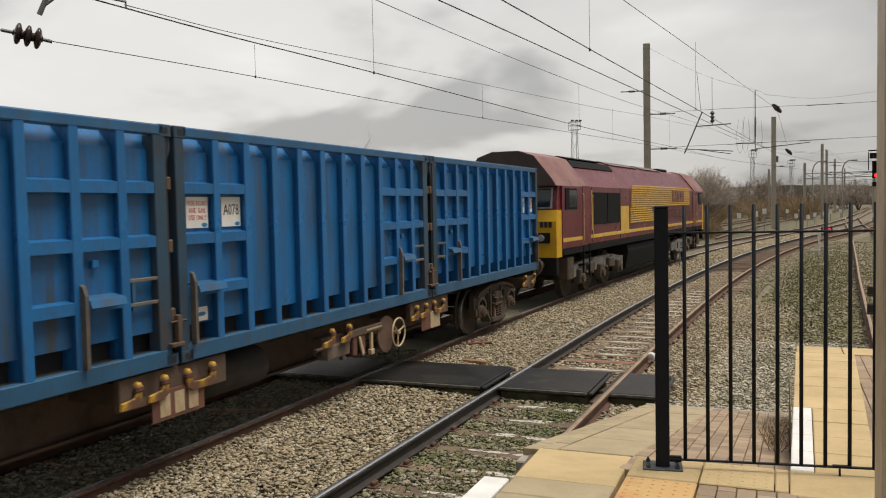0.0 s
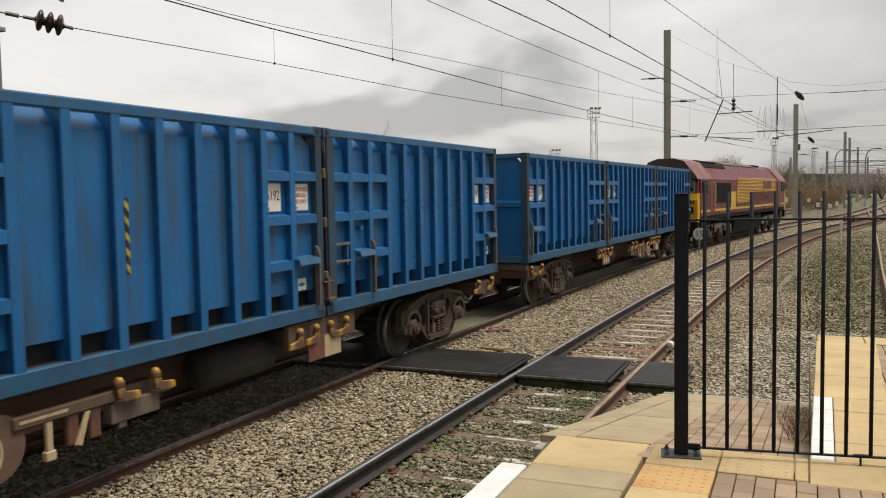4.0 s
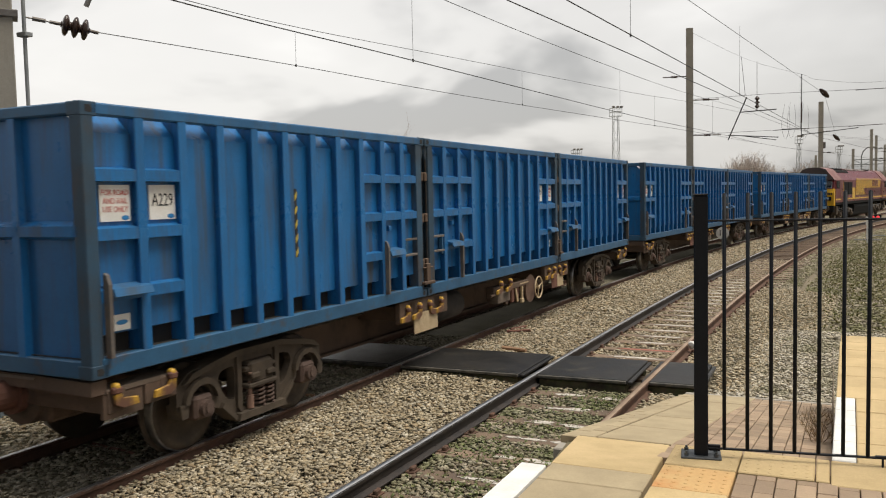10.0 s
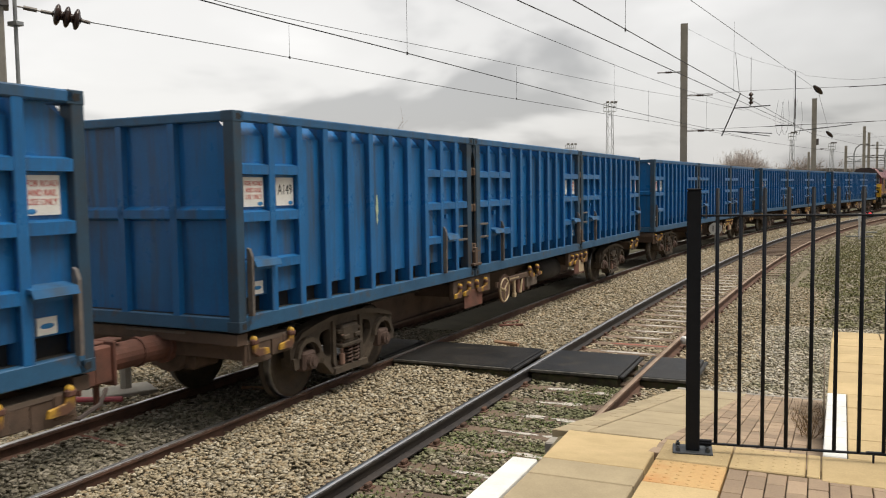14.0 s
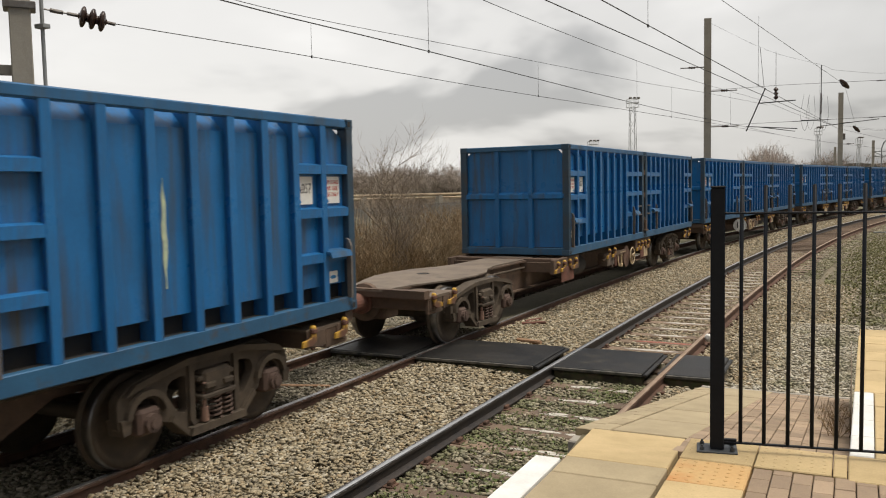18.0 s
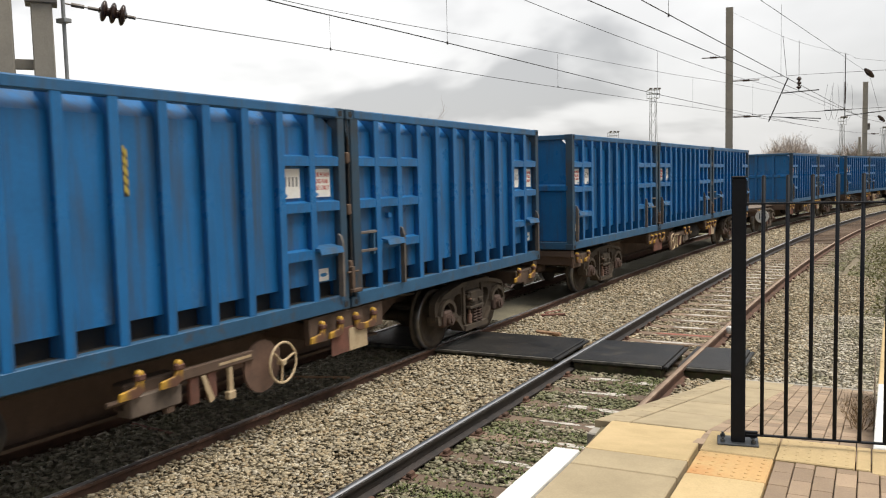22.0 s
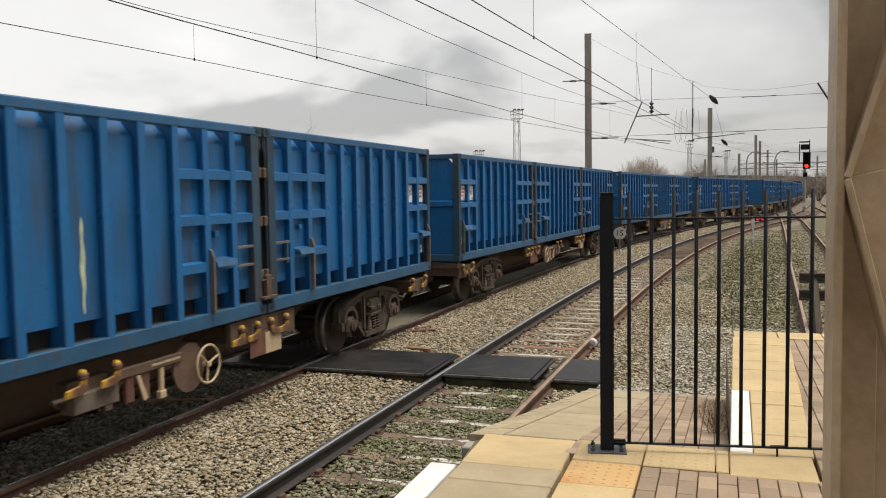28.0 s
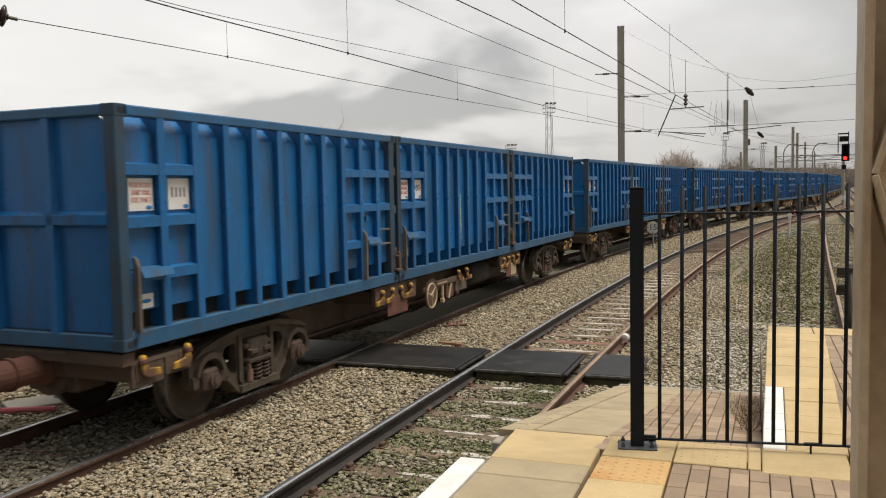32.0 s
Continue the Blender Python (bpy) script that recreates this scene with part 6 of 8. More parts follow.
wire("contact_wire", [(-4.62, -14, 4.86), (-0.56, 45, 4.96)] + track_run(GAP, 5.0, 60, 280), 0.008, "dark contact wire over the nearer track")
wire("catenary_wire", ([(-5.69, -14, 5.88), (-0.3, 45.7, 7.11), (0.34, 62, 5.79), (3.6, 77, 6.2), (8.2, 95, 7.3), (11.5, 120, 6.2), (15, 150, 7.2)]), 0.007, "dark catenary wire over the nearer track")
wire("feeder_wire", [(-6.22, -14, 5.15), (-3.95, 11.2, 5.15), (-0.9, 45, 5.15)], 0.0085, "dark wire between the tracks")
wire("contact_wire", poly([(-6.75, -14, 4.7), (-6.7, 0, 4.74), (-6.68, 7.7, 4.77), (-6.56, 13, 4.86), (-5.93, 27.5, 5.0), (-4.68, 41.4, 5.1)] + track_run(0, 5.0, 55, 280)), 0.0085, "dark contact wire over the freight track")
wire("catenary_wire", poly([(-6.75, -14, 6.4), (-6.7, 0, 6.05), (-6.5, 14.6, 6.14), (-5.93, 27.5, 6.33), (-5.3, 35.3, 6.44), (-4.1, 46, 6.6), (-1.6, 60, 6.2), (2.4, 80, 6.6), (4.1, 90, 7.2), (9.3, 130, 6.3), (12.7, 160, 7.2)]), 0.007, "thin catenary wire over the freight track")
wire("contact_wire", poly([(-9.66, 8.92, 4.985), (-9.37, 13.58, 5.08), (-8.44, 19.4, 5.02), (-6.61, 30.6, 5.03), (-5.58, 37, 5.05), (-3.7, 50, 5.05)]), 0.007, "wire that leaves the freight track for an anchor mast")
wire("catenary_wire", poly([(-8.15, 8.85, 5.3), (-8.9, 13.0, 5.66), (-8.2, 19.4, 5.86), (-6.61, 30.6, 6.1), (-5.58, 37, 6.28), (-3.9, 48, 6.5)]), 0.006, "thin wire above the anchored wire")


def dropper(x, y, z0, z1):
    tagged(part("dropper", Shape().tube((x, y, z0), (x, y, z1), 0.0035, 5).box(x - 0.01, x + 0.01, y - 0.015, y + 0.015, z0 - 0.025, z0 + 0.025), WIRE), "thin dropper wire with a small clamp", "dropper", "droppers")


for x, y, z0, z1 in ((-2.77, 12.95, 4.90, 6.44), (-2.10, 22.67, 4.92, 6.64), (-6.56, 13.04, 4.86, 6.12), (-9.37, 13.58, 5.08, 5.7), (-6.0, 26.3, 4.99, 6.3), (-7.9, 22.5, 5.02, 5.92), (-4.9, 40, 5.1, 6.5), (-1.12, 36.88, 4.95, 6.93), (-6.72, 2, 4.76, 6.05), (-2.96, 4, 4.85, 6.2), (-5.3, 35.3, 5.06, 6.44), (-6.2, 33, 5.03, 6.2)):
    dropper(x, y, z0, z1)

bells = thing("insulator_string", pose(0, 0, 0), "brown glazed bell insulators with a turnbuckle to the mast", "insulator")
b0, b1 = Vector((-9.93, 8.61, 5.065)), Vector((-9.68, 8.89, 4.99))
insulator("shed", b0, b1, 3, 0.155, bells)
part("end_clamp", Shape().tube(b1, b1 + (b1 - b0).normalized() * 0.12, 0.025, 8), BARE, bells)
a0 = Vector((-10.22, 8.22, 5.13))
part("turnbuckle", Shape().tube(a0, b0, 0.012, 6).tube(a0.lerp(b0, 0.25), a0.lerp(b0, 0.6), 0.03, 8).tube(a0.lerp(b0, 0.7), b0, 0.025, 8), BARE, bells)
arm = thing("registration_arm", pose(0, 0, 0), "grey tubular wire support with a hanging clamp", "wire support")
part("tube", Shape().path([(-8.45, 7.76, 5.2), (-8.2, 8.4, 5.33), (-8.1, 8.82, 5.33), (-8.1, 8.82, 5.24)], 0.02, 6), STEELGREY, arm)
part("drop_bracket", Shape().tube((-8.47, 7.74, 4.98), (-8.38, 7.84, 5.3), 0.032, 8).tube((-8.42, 7.79, 5.1), (-8.26, 7.96, 5.3), 0.018, 6).tube((-8.38, 7.84, 5.28), (-10.1, 7.8, 5.75), 0.025, 6), BARE, arm)


# ---- masts ----
def twin_mast():
    m = thing("anchor_mast", pose(-10.12, 7.81, -0.4, 0, 0, 52), "pale concrete twin-post anchor mast with cross bars", "mast", "catenary masts")
    for x in (0.0, -0.5):
        part("post", Shape().box(x - 0.135, x + 0.135, -0.14, 0.14, 0, 10.2, 0.015), CONC, m)
    for z in (0.75, 2.1, 3.25, 4.55, 5.8, 7.0, 8.2):
        part("cross_bar", Shape().box(-0.56, -0.02, 0.05, 0.12, z, z + 0.14, 0.01), CONC, m)
    part("brace", Shape().tube((-0.7, -0.16, 1.9), (0.05, -0.16, 1.15), 0.045, 8), WAGON, m, "dark steel brace")
    part("collar", Shape().box(-0.2, 0.2, -0.18, 0.18, 5.42, 5.52, 0.01), BARE, m)
    sign = part("sign_plate", Shape().box(0.05, 0.133, -0.156, -0.148, 2.22, 2.56, 0.003), surf("yellow_sign_sheet", (0.68, 0.45, 0.03), (0.6, 0.4, 0.03), 5, 0.5), m, "yellow sign plate")
    t = part("lettering", text_mesh("D\nE\nP", 0.1, INK, 0.9), None, sign)
    t.matrix_basis = pose(0.0915, -0.158, 2.385)
    part("paint_band", Shape().box(-0.132, 0.132, -0.145, -0.139, 2.56, 2.9), surf("yellowed_paint_band", (0.5, 0.44, 0.25), (0.44, 0.38, 0.24), 4, 0.8), m)
    p = thing("conduit_pole", pose(-9.985, 8.05, -0.4), "thin grey conduit pole beside the mast", "pole")
    part("tube", Shape().tube((0, 0, 0.8), (0, 0, 9.5), 0.027, 10), STEELGREY, p)
    part("junction_box", Shape().box(-0.1, 0.12, -0.1, 0.08, 1.0, 1.32, 0.01).box(-0.05, 0.2, -0.06, 0.1, 1.25, 1.45, 0.01), STEELGREY, p, "small grey junction box")
    for z in (5.2, 2.4):
        part("clamp", Shape().box(-0.09, 0.09, -0.06, 0.06, z, z + 0.06, 0.006), STEELGREY, p)
    c = thing("equipment_cabinet", pose(-9.75, 7.3, -0.4, 0, 0, 58), "pale blue-grey lineside cabinet with a white lid", "cabinet")
    part("body", Shape().box(-1.0, 0.6, -0.3, 0.3, 0, 1.08, 0.01), surf("pale_cabinet_paint", (0.3, 0.36, 0.39), (0.24, 0.29, 0.32), 3, 0.6, stain=(0.08, 0.07, 0.06), stain_at=(0.62, 0.75), stretch=(3, 3, 0.5)), c)
    part("lid", Shape().box(-1.04, 0.64, -0.34, 0.34, 1.08, 1.15, 0.012), WHITE, c, "white lid")
    s = thing("marker_post", pose(-8.58, 8.36, -0.4), "short weathered concrete marker post", "post")
    part("post", Shape().tube((0, 0, 0), (0, 0, 1.5), 0.075, 8), CONC, s)


twin_mast()


def arm_stub(m, z, reach, z2=None):
    s = 1 if reach > 0 else -1
    part("stub_arm", Shape().tube((0, 0, z), (reach, 0, z if z2 is None else z2), 0.032, 6), BARE, m)
    part("stub_insulator", Shape().turned([(0.03, 0), (0.07, 0.06), (0.035, 0.12), (0.07, 0.18), (0.035, 0.24), (0.07, 0.3), (0.03, 0.36)], (reach * 0.45, 0, z), (s, 0, 0), 10), PORCELAIN, m)


m1 = mast(-6.95, 47.0, 11.2, 0.185, "tall square concrete catenary mast")
arm_stub(m1, 9.05, -1.4)
arm_stub(m1, 7.75, 1.5)
arm_stub(m1, 5.85, 1.6)
m2 = mast(-0.89, 88, 10.62, 0.2, "tall square concrete catenary mast")
arm_stub(m2, 6.2, 1.2)
arm_stub(m2, 8.2, 1.0)
part("bracket_box", Shape().box(0.2, 0.42, -0.15, 0.15, 6.6, 7.2, 0.03), BARE, m2)
# head span across the tracks from the first mast to one on the right
m3 = mast(15.5, 41, 11.3, 0.24, "tall square concrete catenary mast")
wire("head_span_wire", poly([(-6.9, 46.97, 11.0), (-3.86, 45.8, 9.1), (-1.3, 44.95, 8.05), (-0.5, 44.7, 7.7), (2.6, 43.9, 7.35), (9, 42.5, 8.2), (15.4, 41, 11)]), 0.005, "sagging steel head span wire over the tracks")
wire("cross_span_wire", [(-6.8, 46.97, 7.4), (-3.0, 45.8, 7.3), (2.6, 43.9, 7.0), (15.4, 41, 6.8)], 0.009, "thin steel cross span wire between the masts")
wire("cross_span_wire", [(-6.8, 46.97, 5.5), (0.7, 45.0, 5.42), (15.4, 41, 5.3)], 0.009, "thin steel cross span wire between the masts")


def strut(a, b, r, label="dark steel hanging strut with a registration tube"):
    s = thing("hanging_strut", pose(0, 0, 0), label, "wire support", "wire supports")
    part("strut", Shape().tube(a, b, r, 6), WIRE, s)
    return s


s1 = strut((-3.93, 45.79, 7.2), (-4.83, 45.7, 5.05), 0.035)
part("registration_tube", Shape().tube((-4.83, 45.7, 5.3), (-2.4, 45.7, 5.08), 0.025, 6).tube((-4.2, 45.7, 5.24), (-2.5, 45.7, 4.95), 0.02, 6), WIRE, s1)
part("cross_tube", Shape().tube((-4.2, 45.75, 6.45), (-2.5, 45.75, 6.5), 0.03, 6), WIRE, s1)
s2 = strut((-3.44, 45.83, 9.0), (-3.43, 45.83, 6.5), 0.012)
part("insulator", Shape().turned([(0.04, 0), (0.13, 0.1), (0.04, 0.2), (0.13, 0.3), (0.04, 0.4), (0.13, 0.5), (0.04, 0.62)], (-3.43, 45.83, 6.6), (0, 0, 1), 12), PORCELAIN, s2)
strut((-4.2, 45.8, 9.3), (-4.0, 45.8, 7.3), 0.012)
s3 = strut((-1.31, 44.94, 8.05), (-1.31, 44.94, 4.95), 0.02)
part("insulator", Shape().tube((-1.31, 44.94, 5.7), (-1.31, 44.94, 6.7), 0.035, 8), PORCELAIN, s3)
part("registration_tube", Shape().tube((-1.31, 44.94, 5.1), (1.2, 44.6, 5.3), 0.02, 6).tube((-2.2, 45.0, 5.42), (-1.31, 44.94, 5.4), 0.03, 6), WIRE, s3)
s4 = strut((4.4, 43.5, 7.47), (5.6, 43.25, 5.38), 0.05)
for x, y, z, r in ((-0.3, 45.7, 7.14, 0.14), (0.34, 62, 5.79, 0.13)):
    k = thing("bell_insulator", pose(x, y, z, 20, 10, 30), "dark bell-shaped insulator on a wire", "insulator", "bell insulators")
    part("bell", Shape().turned([(0.03, -0.4), (0.08, -0.32), (r * 0.75, -0.2), (r, 0), (r * 0.75, 0.2), (0.08, 0.32), (0.03, 0.4)], (0, 0, 0), (1, 0.3, -0.5), 14), PORCELAIN, k)
for x, y in ((-2.2, 47.5), (-1.9, 47), (-1.3, 48)):
    tagged(part("jumper_loop", Shape().path(poly([(x, y, 6.9), (x - 0.15, y, 5.8), (x + 0.05, y, 5.05), (x + 0.25, y, 5.8), (x + 0.2, y, 6.8)], 4), 0.006, 5), WIRE), "thin looped jumper wire", "jumper wire", "jumper wires")

for a, b in (((1.46, 44.35, 7.06), (2.21, 44.1, 7.03)), ((1.17, 44.9, 5.41), (1.82, 44.7, 5.41)), ((-2.26, 45.8, 5.45), (-1.35, 45.55, 5.44))):
    k = thing("span_insulator", pose(0, 0, 0), "dark rod insulator in a cross span wire", "insulator", "span insulators")
    part("rod", Shape().path([Vector(a) + Vector((-0.4, 0.13, 0)), Vector(a), Vector(b), Vector(b) + Vector((0.4, -0.13, 0))], 0.016, 6), PORCELAIN, k)

# far masts, street lamps and gantries along the yard
for x, y, top in ((5.05, 130, 10.3), (6.5, 150, 10.5), (9.5, 185, 10.5), (-2.5, 165, 8.2), (3.0, 140, 8.1), (14, 230, 10), (22, 215, 10), (26, 170, 10)):
    mm = mast(x, y, top, 0.17, "far grey catenary mast")
    arm_stub(mm, top - 3.6, 2.2)
    arm_stub(mm, top - 2.2, 2.2)
for xa, ya, xb, yb, zs in ((5.05, 130, 29, 132, (7.6, 6.0)), (9.5, 185, 26, 170, (7.4, 6.0)), (14, 230, 22, 215, (8.0, 6.4))):
    if xb == 29:
        mast(xb, yb, 10.3, 0.25, "far grey catenary mast")
    for z in zs:
        wire("cross_span_wire", [(xa, ya, z), (xb, yb, z + 0.2)], 0.03, "far thin cross span wire over the yard")
for x, y, z in ((8.5, 131, 10), (12.5, 131, 10)):
    t_ = thing("yard_lamp", pose(x - 4.5, y + 5, -0.4), "grey yard lamp with a curved arm", "street lamp", "yard lamps")
    part("column", Shape().path([(0, 0, 0), (0, 0, 7.2), (0.25, 0, 8.0), (0.8, 0, 8.5), (1.4, 0, 8.5)], 0.09, 6), STEELGREY, t_)
    part("lantern", Shape().box(1.2, 2.0, -0.15, 0.15, 8.4, 8.58, 0.03), BARE, t_)
gy = thing("gantry", pose(10, 190, -0.4, 0, 0, -8), "far steel lattice signal gantry over the tracks", "gantry")
part("beam", Shape().tube((-6, 0, 8.3), (14, 0, 8.3), 0.1, 5).tube((-6, 0, 7.3), (14, 0, 7.3), 0.1, 5), STEELGREY, gy)
for i in range(10):
    part("lattice_bar", Shape().tube((-6 + i * 2, 0, 7.3 if i % 2 else 8.3), (-4 + i * 2, 0, 8.3 if i % 2 else 7.3), 0.06, 4), STEELGREY, gy)
for x in (-6, 14):
    part("leg", Shape().tube((x, 0, 0), (x, 0, 8.4), 0.16, 6), STEELGREY, gy)


# ---- signals and signs ----
def main_signal():
    s = thing("colour_light_signal", pose(9.3, 104, -0.4, 0, 0, -5), "railway colour light signal showing red on a pale post", "signal")
    part("post", Shape().tube((0, 0, 0), (0, 0, 6.2), 0.16, 10), CONC, s)
    part("platform_cage", Shape().box(-0.6, -0.5, -0.1, 0.1, 6.0, 8.0, 0.02).box(0.45, 0.55, -0.1, 0.1, 6.0, 8.4, 0.02).box(-0.6, 0.55, -0.1, 0.1, 8.1, 8.25, 0.02), BLACKBOX, s)
    hd = part("signal_head", Shape().box(-0.2, 0.62, -0.2, 0.15, 5.1, 7.0, 0.05), BLACKBOX, s, "black signal head")
    for i in range(4):
        z = 5.4 + i * 0.42
        part("hood", Shape().tube((0.2, -0.2, z + 0.03), (0.2, -0.55, z + 0.03), 0.19, 10, cap=False), BLACKBOX, hd)
    part("red_lens", Shape().turned([(0.2, 0.0), (0.14, 0.05), (0.0, 0.07)], (0.2, -0.24, 5.42), (0, -1, 0), 16), REDLAMP, hd, "glowing red lens")
    part("indicator", Shape().box(-0.45, 0.5, -0.1, 0.2, 7.3, 7.9, 0.05), BLACKBOX, s, "black route indicator")
    part("side_box", Shape().box(-0.18, 0.3, -0.3, 0.1, 4.2, 4.7, 0.03), BLACKBOX, s)


main_signal()
gsg = thing("ground_signal", pose(1.68, 46, -0.2) @ Matrix.Scale(0.8, 4), "small ground signal showing red on a white post", "signal")
part("post", Shape().tube((0, 0, -0.16), (0, 0, 1.15), 0.06, 8), WHITE, gsg)
part("lamp_box", Shape().box(0.1, 0.75, -0.12, 0.12, 1.3, 1.62, 0.03), BLACKBOX, gsg, "black lamp housing")
for x in (0.28, 0.56):
    part("red_lens", Shape().turned([(0.11, 0.0), (0.07, 0.03), (0.0, 0.04)], (x, -0.13, 1.46), (0, -1, 0), 12), DIMRED, gsg, "glowing red lens")
part("white_plate", Shape().box(-0.1, 0.1, -0.06, 0.02, 1.0, 1.5, 0.02), WHITE, gsg)
part("base_frame", Shape().box(-0.75, 0.75, -0.05, 0.05, 0.05, 0.12, 0.01).box(-0.1, 1.0, 0.3, 0.4, 0.3, 0.36, 0.01), STEELGREY, gsg)
s15 = thing("speed_sign", pose(-3.86, 34.6, -0.25, 0, 0, -2), "round white speed sign with the number 15 on a thin post", "sign")
part("post", Shape().tube((0, 0, 0), (0, 0, 0.85), 0.03, 8), STEELGREY, s15)
disc = part("disc", Shape().turned([(0.0, -0.012), (0.25, -0.012), (0.25, 0.012), (0.0, 0.012)], (0, 0, 1.02), (0, 1, 0), 24), WHITE, s15, "white disc")
t = part("lettering", text_mesh("15", 0.34, INK, 1.0), None, disc)
t.matrix_basis = pose(0, -0.016, 1.02)


for x, y, h in ((-3.48, 74.9, 1.7), (-2.2, 77, 1.8), (-1.55, 78.6, 2.0), (1.2, 92, 1.3), (2.4, 97, 1.1), (3.3, 104, 1.2), (0.4, 108, 1.6), (4.6, 112, 1.2), (5.6, 118, 1.3), (2.0, 121, 1.5), (7.2, 126, 1.3), (8.6, 96, 1.2)):
    k = thing("marker_board", pose(x, y, -0.33), "small white lineside marker board on a grey post", "sign", "marker boards")
    part("post", Shape().tube((0, 0, 0), (0, 0, h), 0.035, 6), STEELGREY, k)
    part("board", Shape().box(-0.17, 0.17, -0.05, -0.03, h - 0.35, h + 0.1, 0.008), WHITE, k, "white board")


# ---- bay track and buffer stop ----
BAYX = np.array([2.15, 2.2, 2.35, 2.6, 2.97, 3.5, 4.4, 5.5, 6.4, 8.2, 11.5, 18, 26])
BAYY = np.array([14, 15.5, 18, 22.5, 29, 37.4, 52, 71, 90, 120, 160, 220, 290], float)


def bay(s, off=0.0):
    x = float(np.interp(s, BAYY, BAYX))
    return x + off, s, 0


track_c = thing("track", pose(0, 0, 0), "rusty little-used bay track that ends at a buffer stop", "track", "running tracks", "structure")
for o in (-0.75, 0.75):
    rail("rail", o, 15.2, 280, RAILTOPDULL, track_c, 2.0, bay)
track_d = thing("track", pose(0, 0, 0), "rusty siding track on the far side of the bay", "track", "running tracks", "structure")
for o in (3.9, 5.4):
    rail("rail", o, 48, 280, RAILTOPDULL, track_d, 3.0, bay)
track_e = thing("track", pose(0, 0, 0), "far running track in the yard", "track", "running tracks", "structure")


def yard(s, off=0.0):
    return float(np.interp(s, [60, 90, 120, 180, 280], [-9, -6.8, -3.5, 4, 14])) + off, s, 0


for o in (-0.75, 0.75, 3.2, 4.7):
    rail("rail", o, 60, 280, RAILTOPDULL, track_e, 4.0, yard)
for i in range(60):
    x, y, _ = bay(16 + i * 0.75)
    part("sleeper", sleeper_me, None, track_c, at=pose(x, y, -0.125, 0, 0, random.uniform(-1, 1)))
bs = thing("buffer_stop", pose(2.25, 16.6, -0.3), "dark steel rail-built buffer stop", "buffer stop")
beam = [(-0.08, -0.09), (0.08, -0.09), (0.08, -0.06), (0.03, -0.05), (0.03, 0.05), (0.08, 0.06), (0.08, 0.09), (-0.08, 0.09), (-0.08, 0.06), (-0.03, 0.05), (-0.03, -0.05), (-0.08, -0.06)]
for z in (1.15, 0.83):
    part("beam", Shape().prism([(a, b + z) for a, b in beam], 0, -0.85, 1.4), BOGIE, bs)
for x in (-0.6, 0.9):
    part("leg", Shape().tube((x, 0.1, 1.25), (x, -0.9, 0.1), 0.07, 6).tube((x, 0.12, 1.25), (x, 0.12, 0.1), 0.07, 6), BOGIE, bs)


# ---- lighting towers ----
def tower(x, y, top, w):
    t = thing("lighting_tower", pose(x, y, -0.4, 0, 0, 30), "tall steel lattice lighting tower, paled for haze, with lamps on top", "lighting tower", "lighting towers")
    h = top + 0.4
    for sx in (-1, 1):
        for sy in (-1, 1):
            part("leg", Shape().tube((sx * w, sy * w, 0), (sx * w * 0.7, sy * w * 0.7, h - 1), 0.06, 5), FARSTEEL, t)
    n = int(h / 2)
    br = Shape()
    for i in range(n):
        k0, k1 = 1 - 0.3 * i / n, 1 - 0.3 * (i + 1) / n
        z0, z1 = i * (h - 1) / n, (i + 1) * (h - 1) / n
        s = 1 if i % 2 else -1
        for a, b in (((-s * w * k0, -w * k0), (s * w * k1, -w * k1)), ((s * w * k0, w * k0), (-s * w * k1, w * k1)), ((-w * k0, s * w * k0), (-w * k1, -s * w * k1)), ((w * k0, s * w * k0), (w * k1, -s * w * k1))):
            br.tube((*a, z0), (*b, z1), 0.032, 4)
    tagged(part("bracing", br, FARSTEEL, t), kind="stuff")
    cage = Shape()
    g = w * 1.35
    for z in (h - 1.0, h - 0.1, h + 0.7):
        for a, b in (((-g, -g), (g, -g)), ((g, -g), (g, g)), ((g, g), (-g, g)), ((-g, g), (-g, -g))):
            cage.tube((*a, z), (*b, z), 0.06, 4)
    for a in ((-g, -g), (g, -g), (g, g), (-g, g), (0, -g), (0, g)):
        cage.tube((*a, h - 1.0), (*a, h + 0.7), 0.05, 4)
    tagged(part("platform_cage", cage, FARSTEEL, t), kind="stuff")
    for a in (-0.8, 0.1, 0.9):
        part("floodlight", Shape().box(a * g - 0.28, a * g + 0.28, -g - 0.4, -g + 0.05, h + 0.7, h + 1.02, 0.05), BARE, t)


for x, y, top, w in ((-41.0, 175, 19.2, 0.75), (-97.8, 85.5, 15.4, 0.62), (-180, 187, 22.5, 0.8), (-122.4, 145.3, 15.8, 0.75), (-7.4, 230, 14.6, 0.5), (-58, 205, 12.4, 0.8), (2, 260, 13, 0.5)):
    tower(x, y, top, w)


# ---- buildings, pipe bridge and fence beyond the train ----
wh = thing("warehouse", pose(-122, 118, -0.4, 0, 0, 46), "long low warehouse with a white roof and grey walls", "building")
part("wall", Shape().box(-75, 18, 0, 30, 0, 3.7), SHEDWALL, wh)
part("roof", Shape().prism([(-0.6, 3.6), (15, 5.9), (30.6, 3.6), (30.6, 3.75), (15, 6.05), (-0.6, 3.75)], 0, -75.5, 18.5), SHEDROOF, wh)
for i in range(9):
    part("rooflight", Shape().add([(-70 + i * 10, 2, 4.12), (-66 + i * 10, 2, 4.12), (-66 + i * 10, 6, 4.7), (-70 + i * 10, 6, 4.7)], [(0, 1, 2, 3)]), SHEDWALL, wh)
pb = thing("pipe_bridge", pose(-43.5, 41.3, -0.4, 0, 0, 46), "long rusty-brown pipe run on short posts", "pipe")
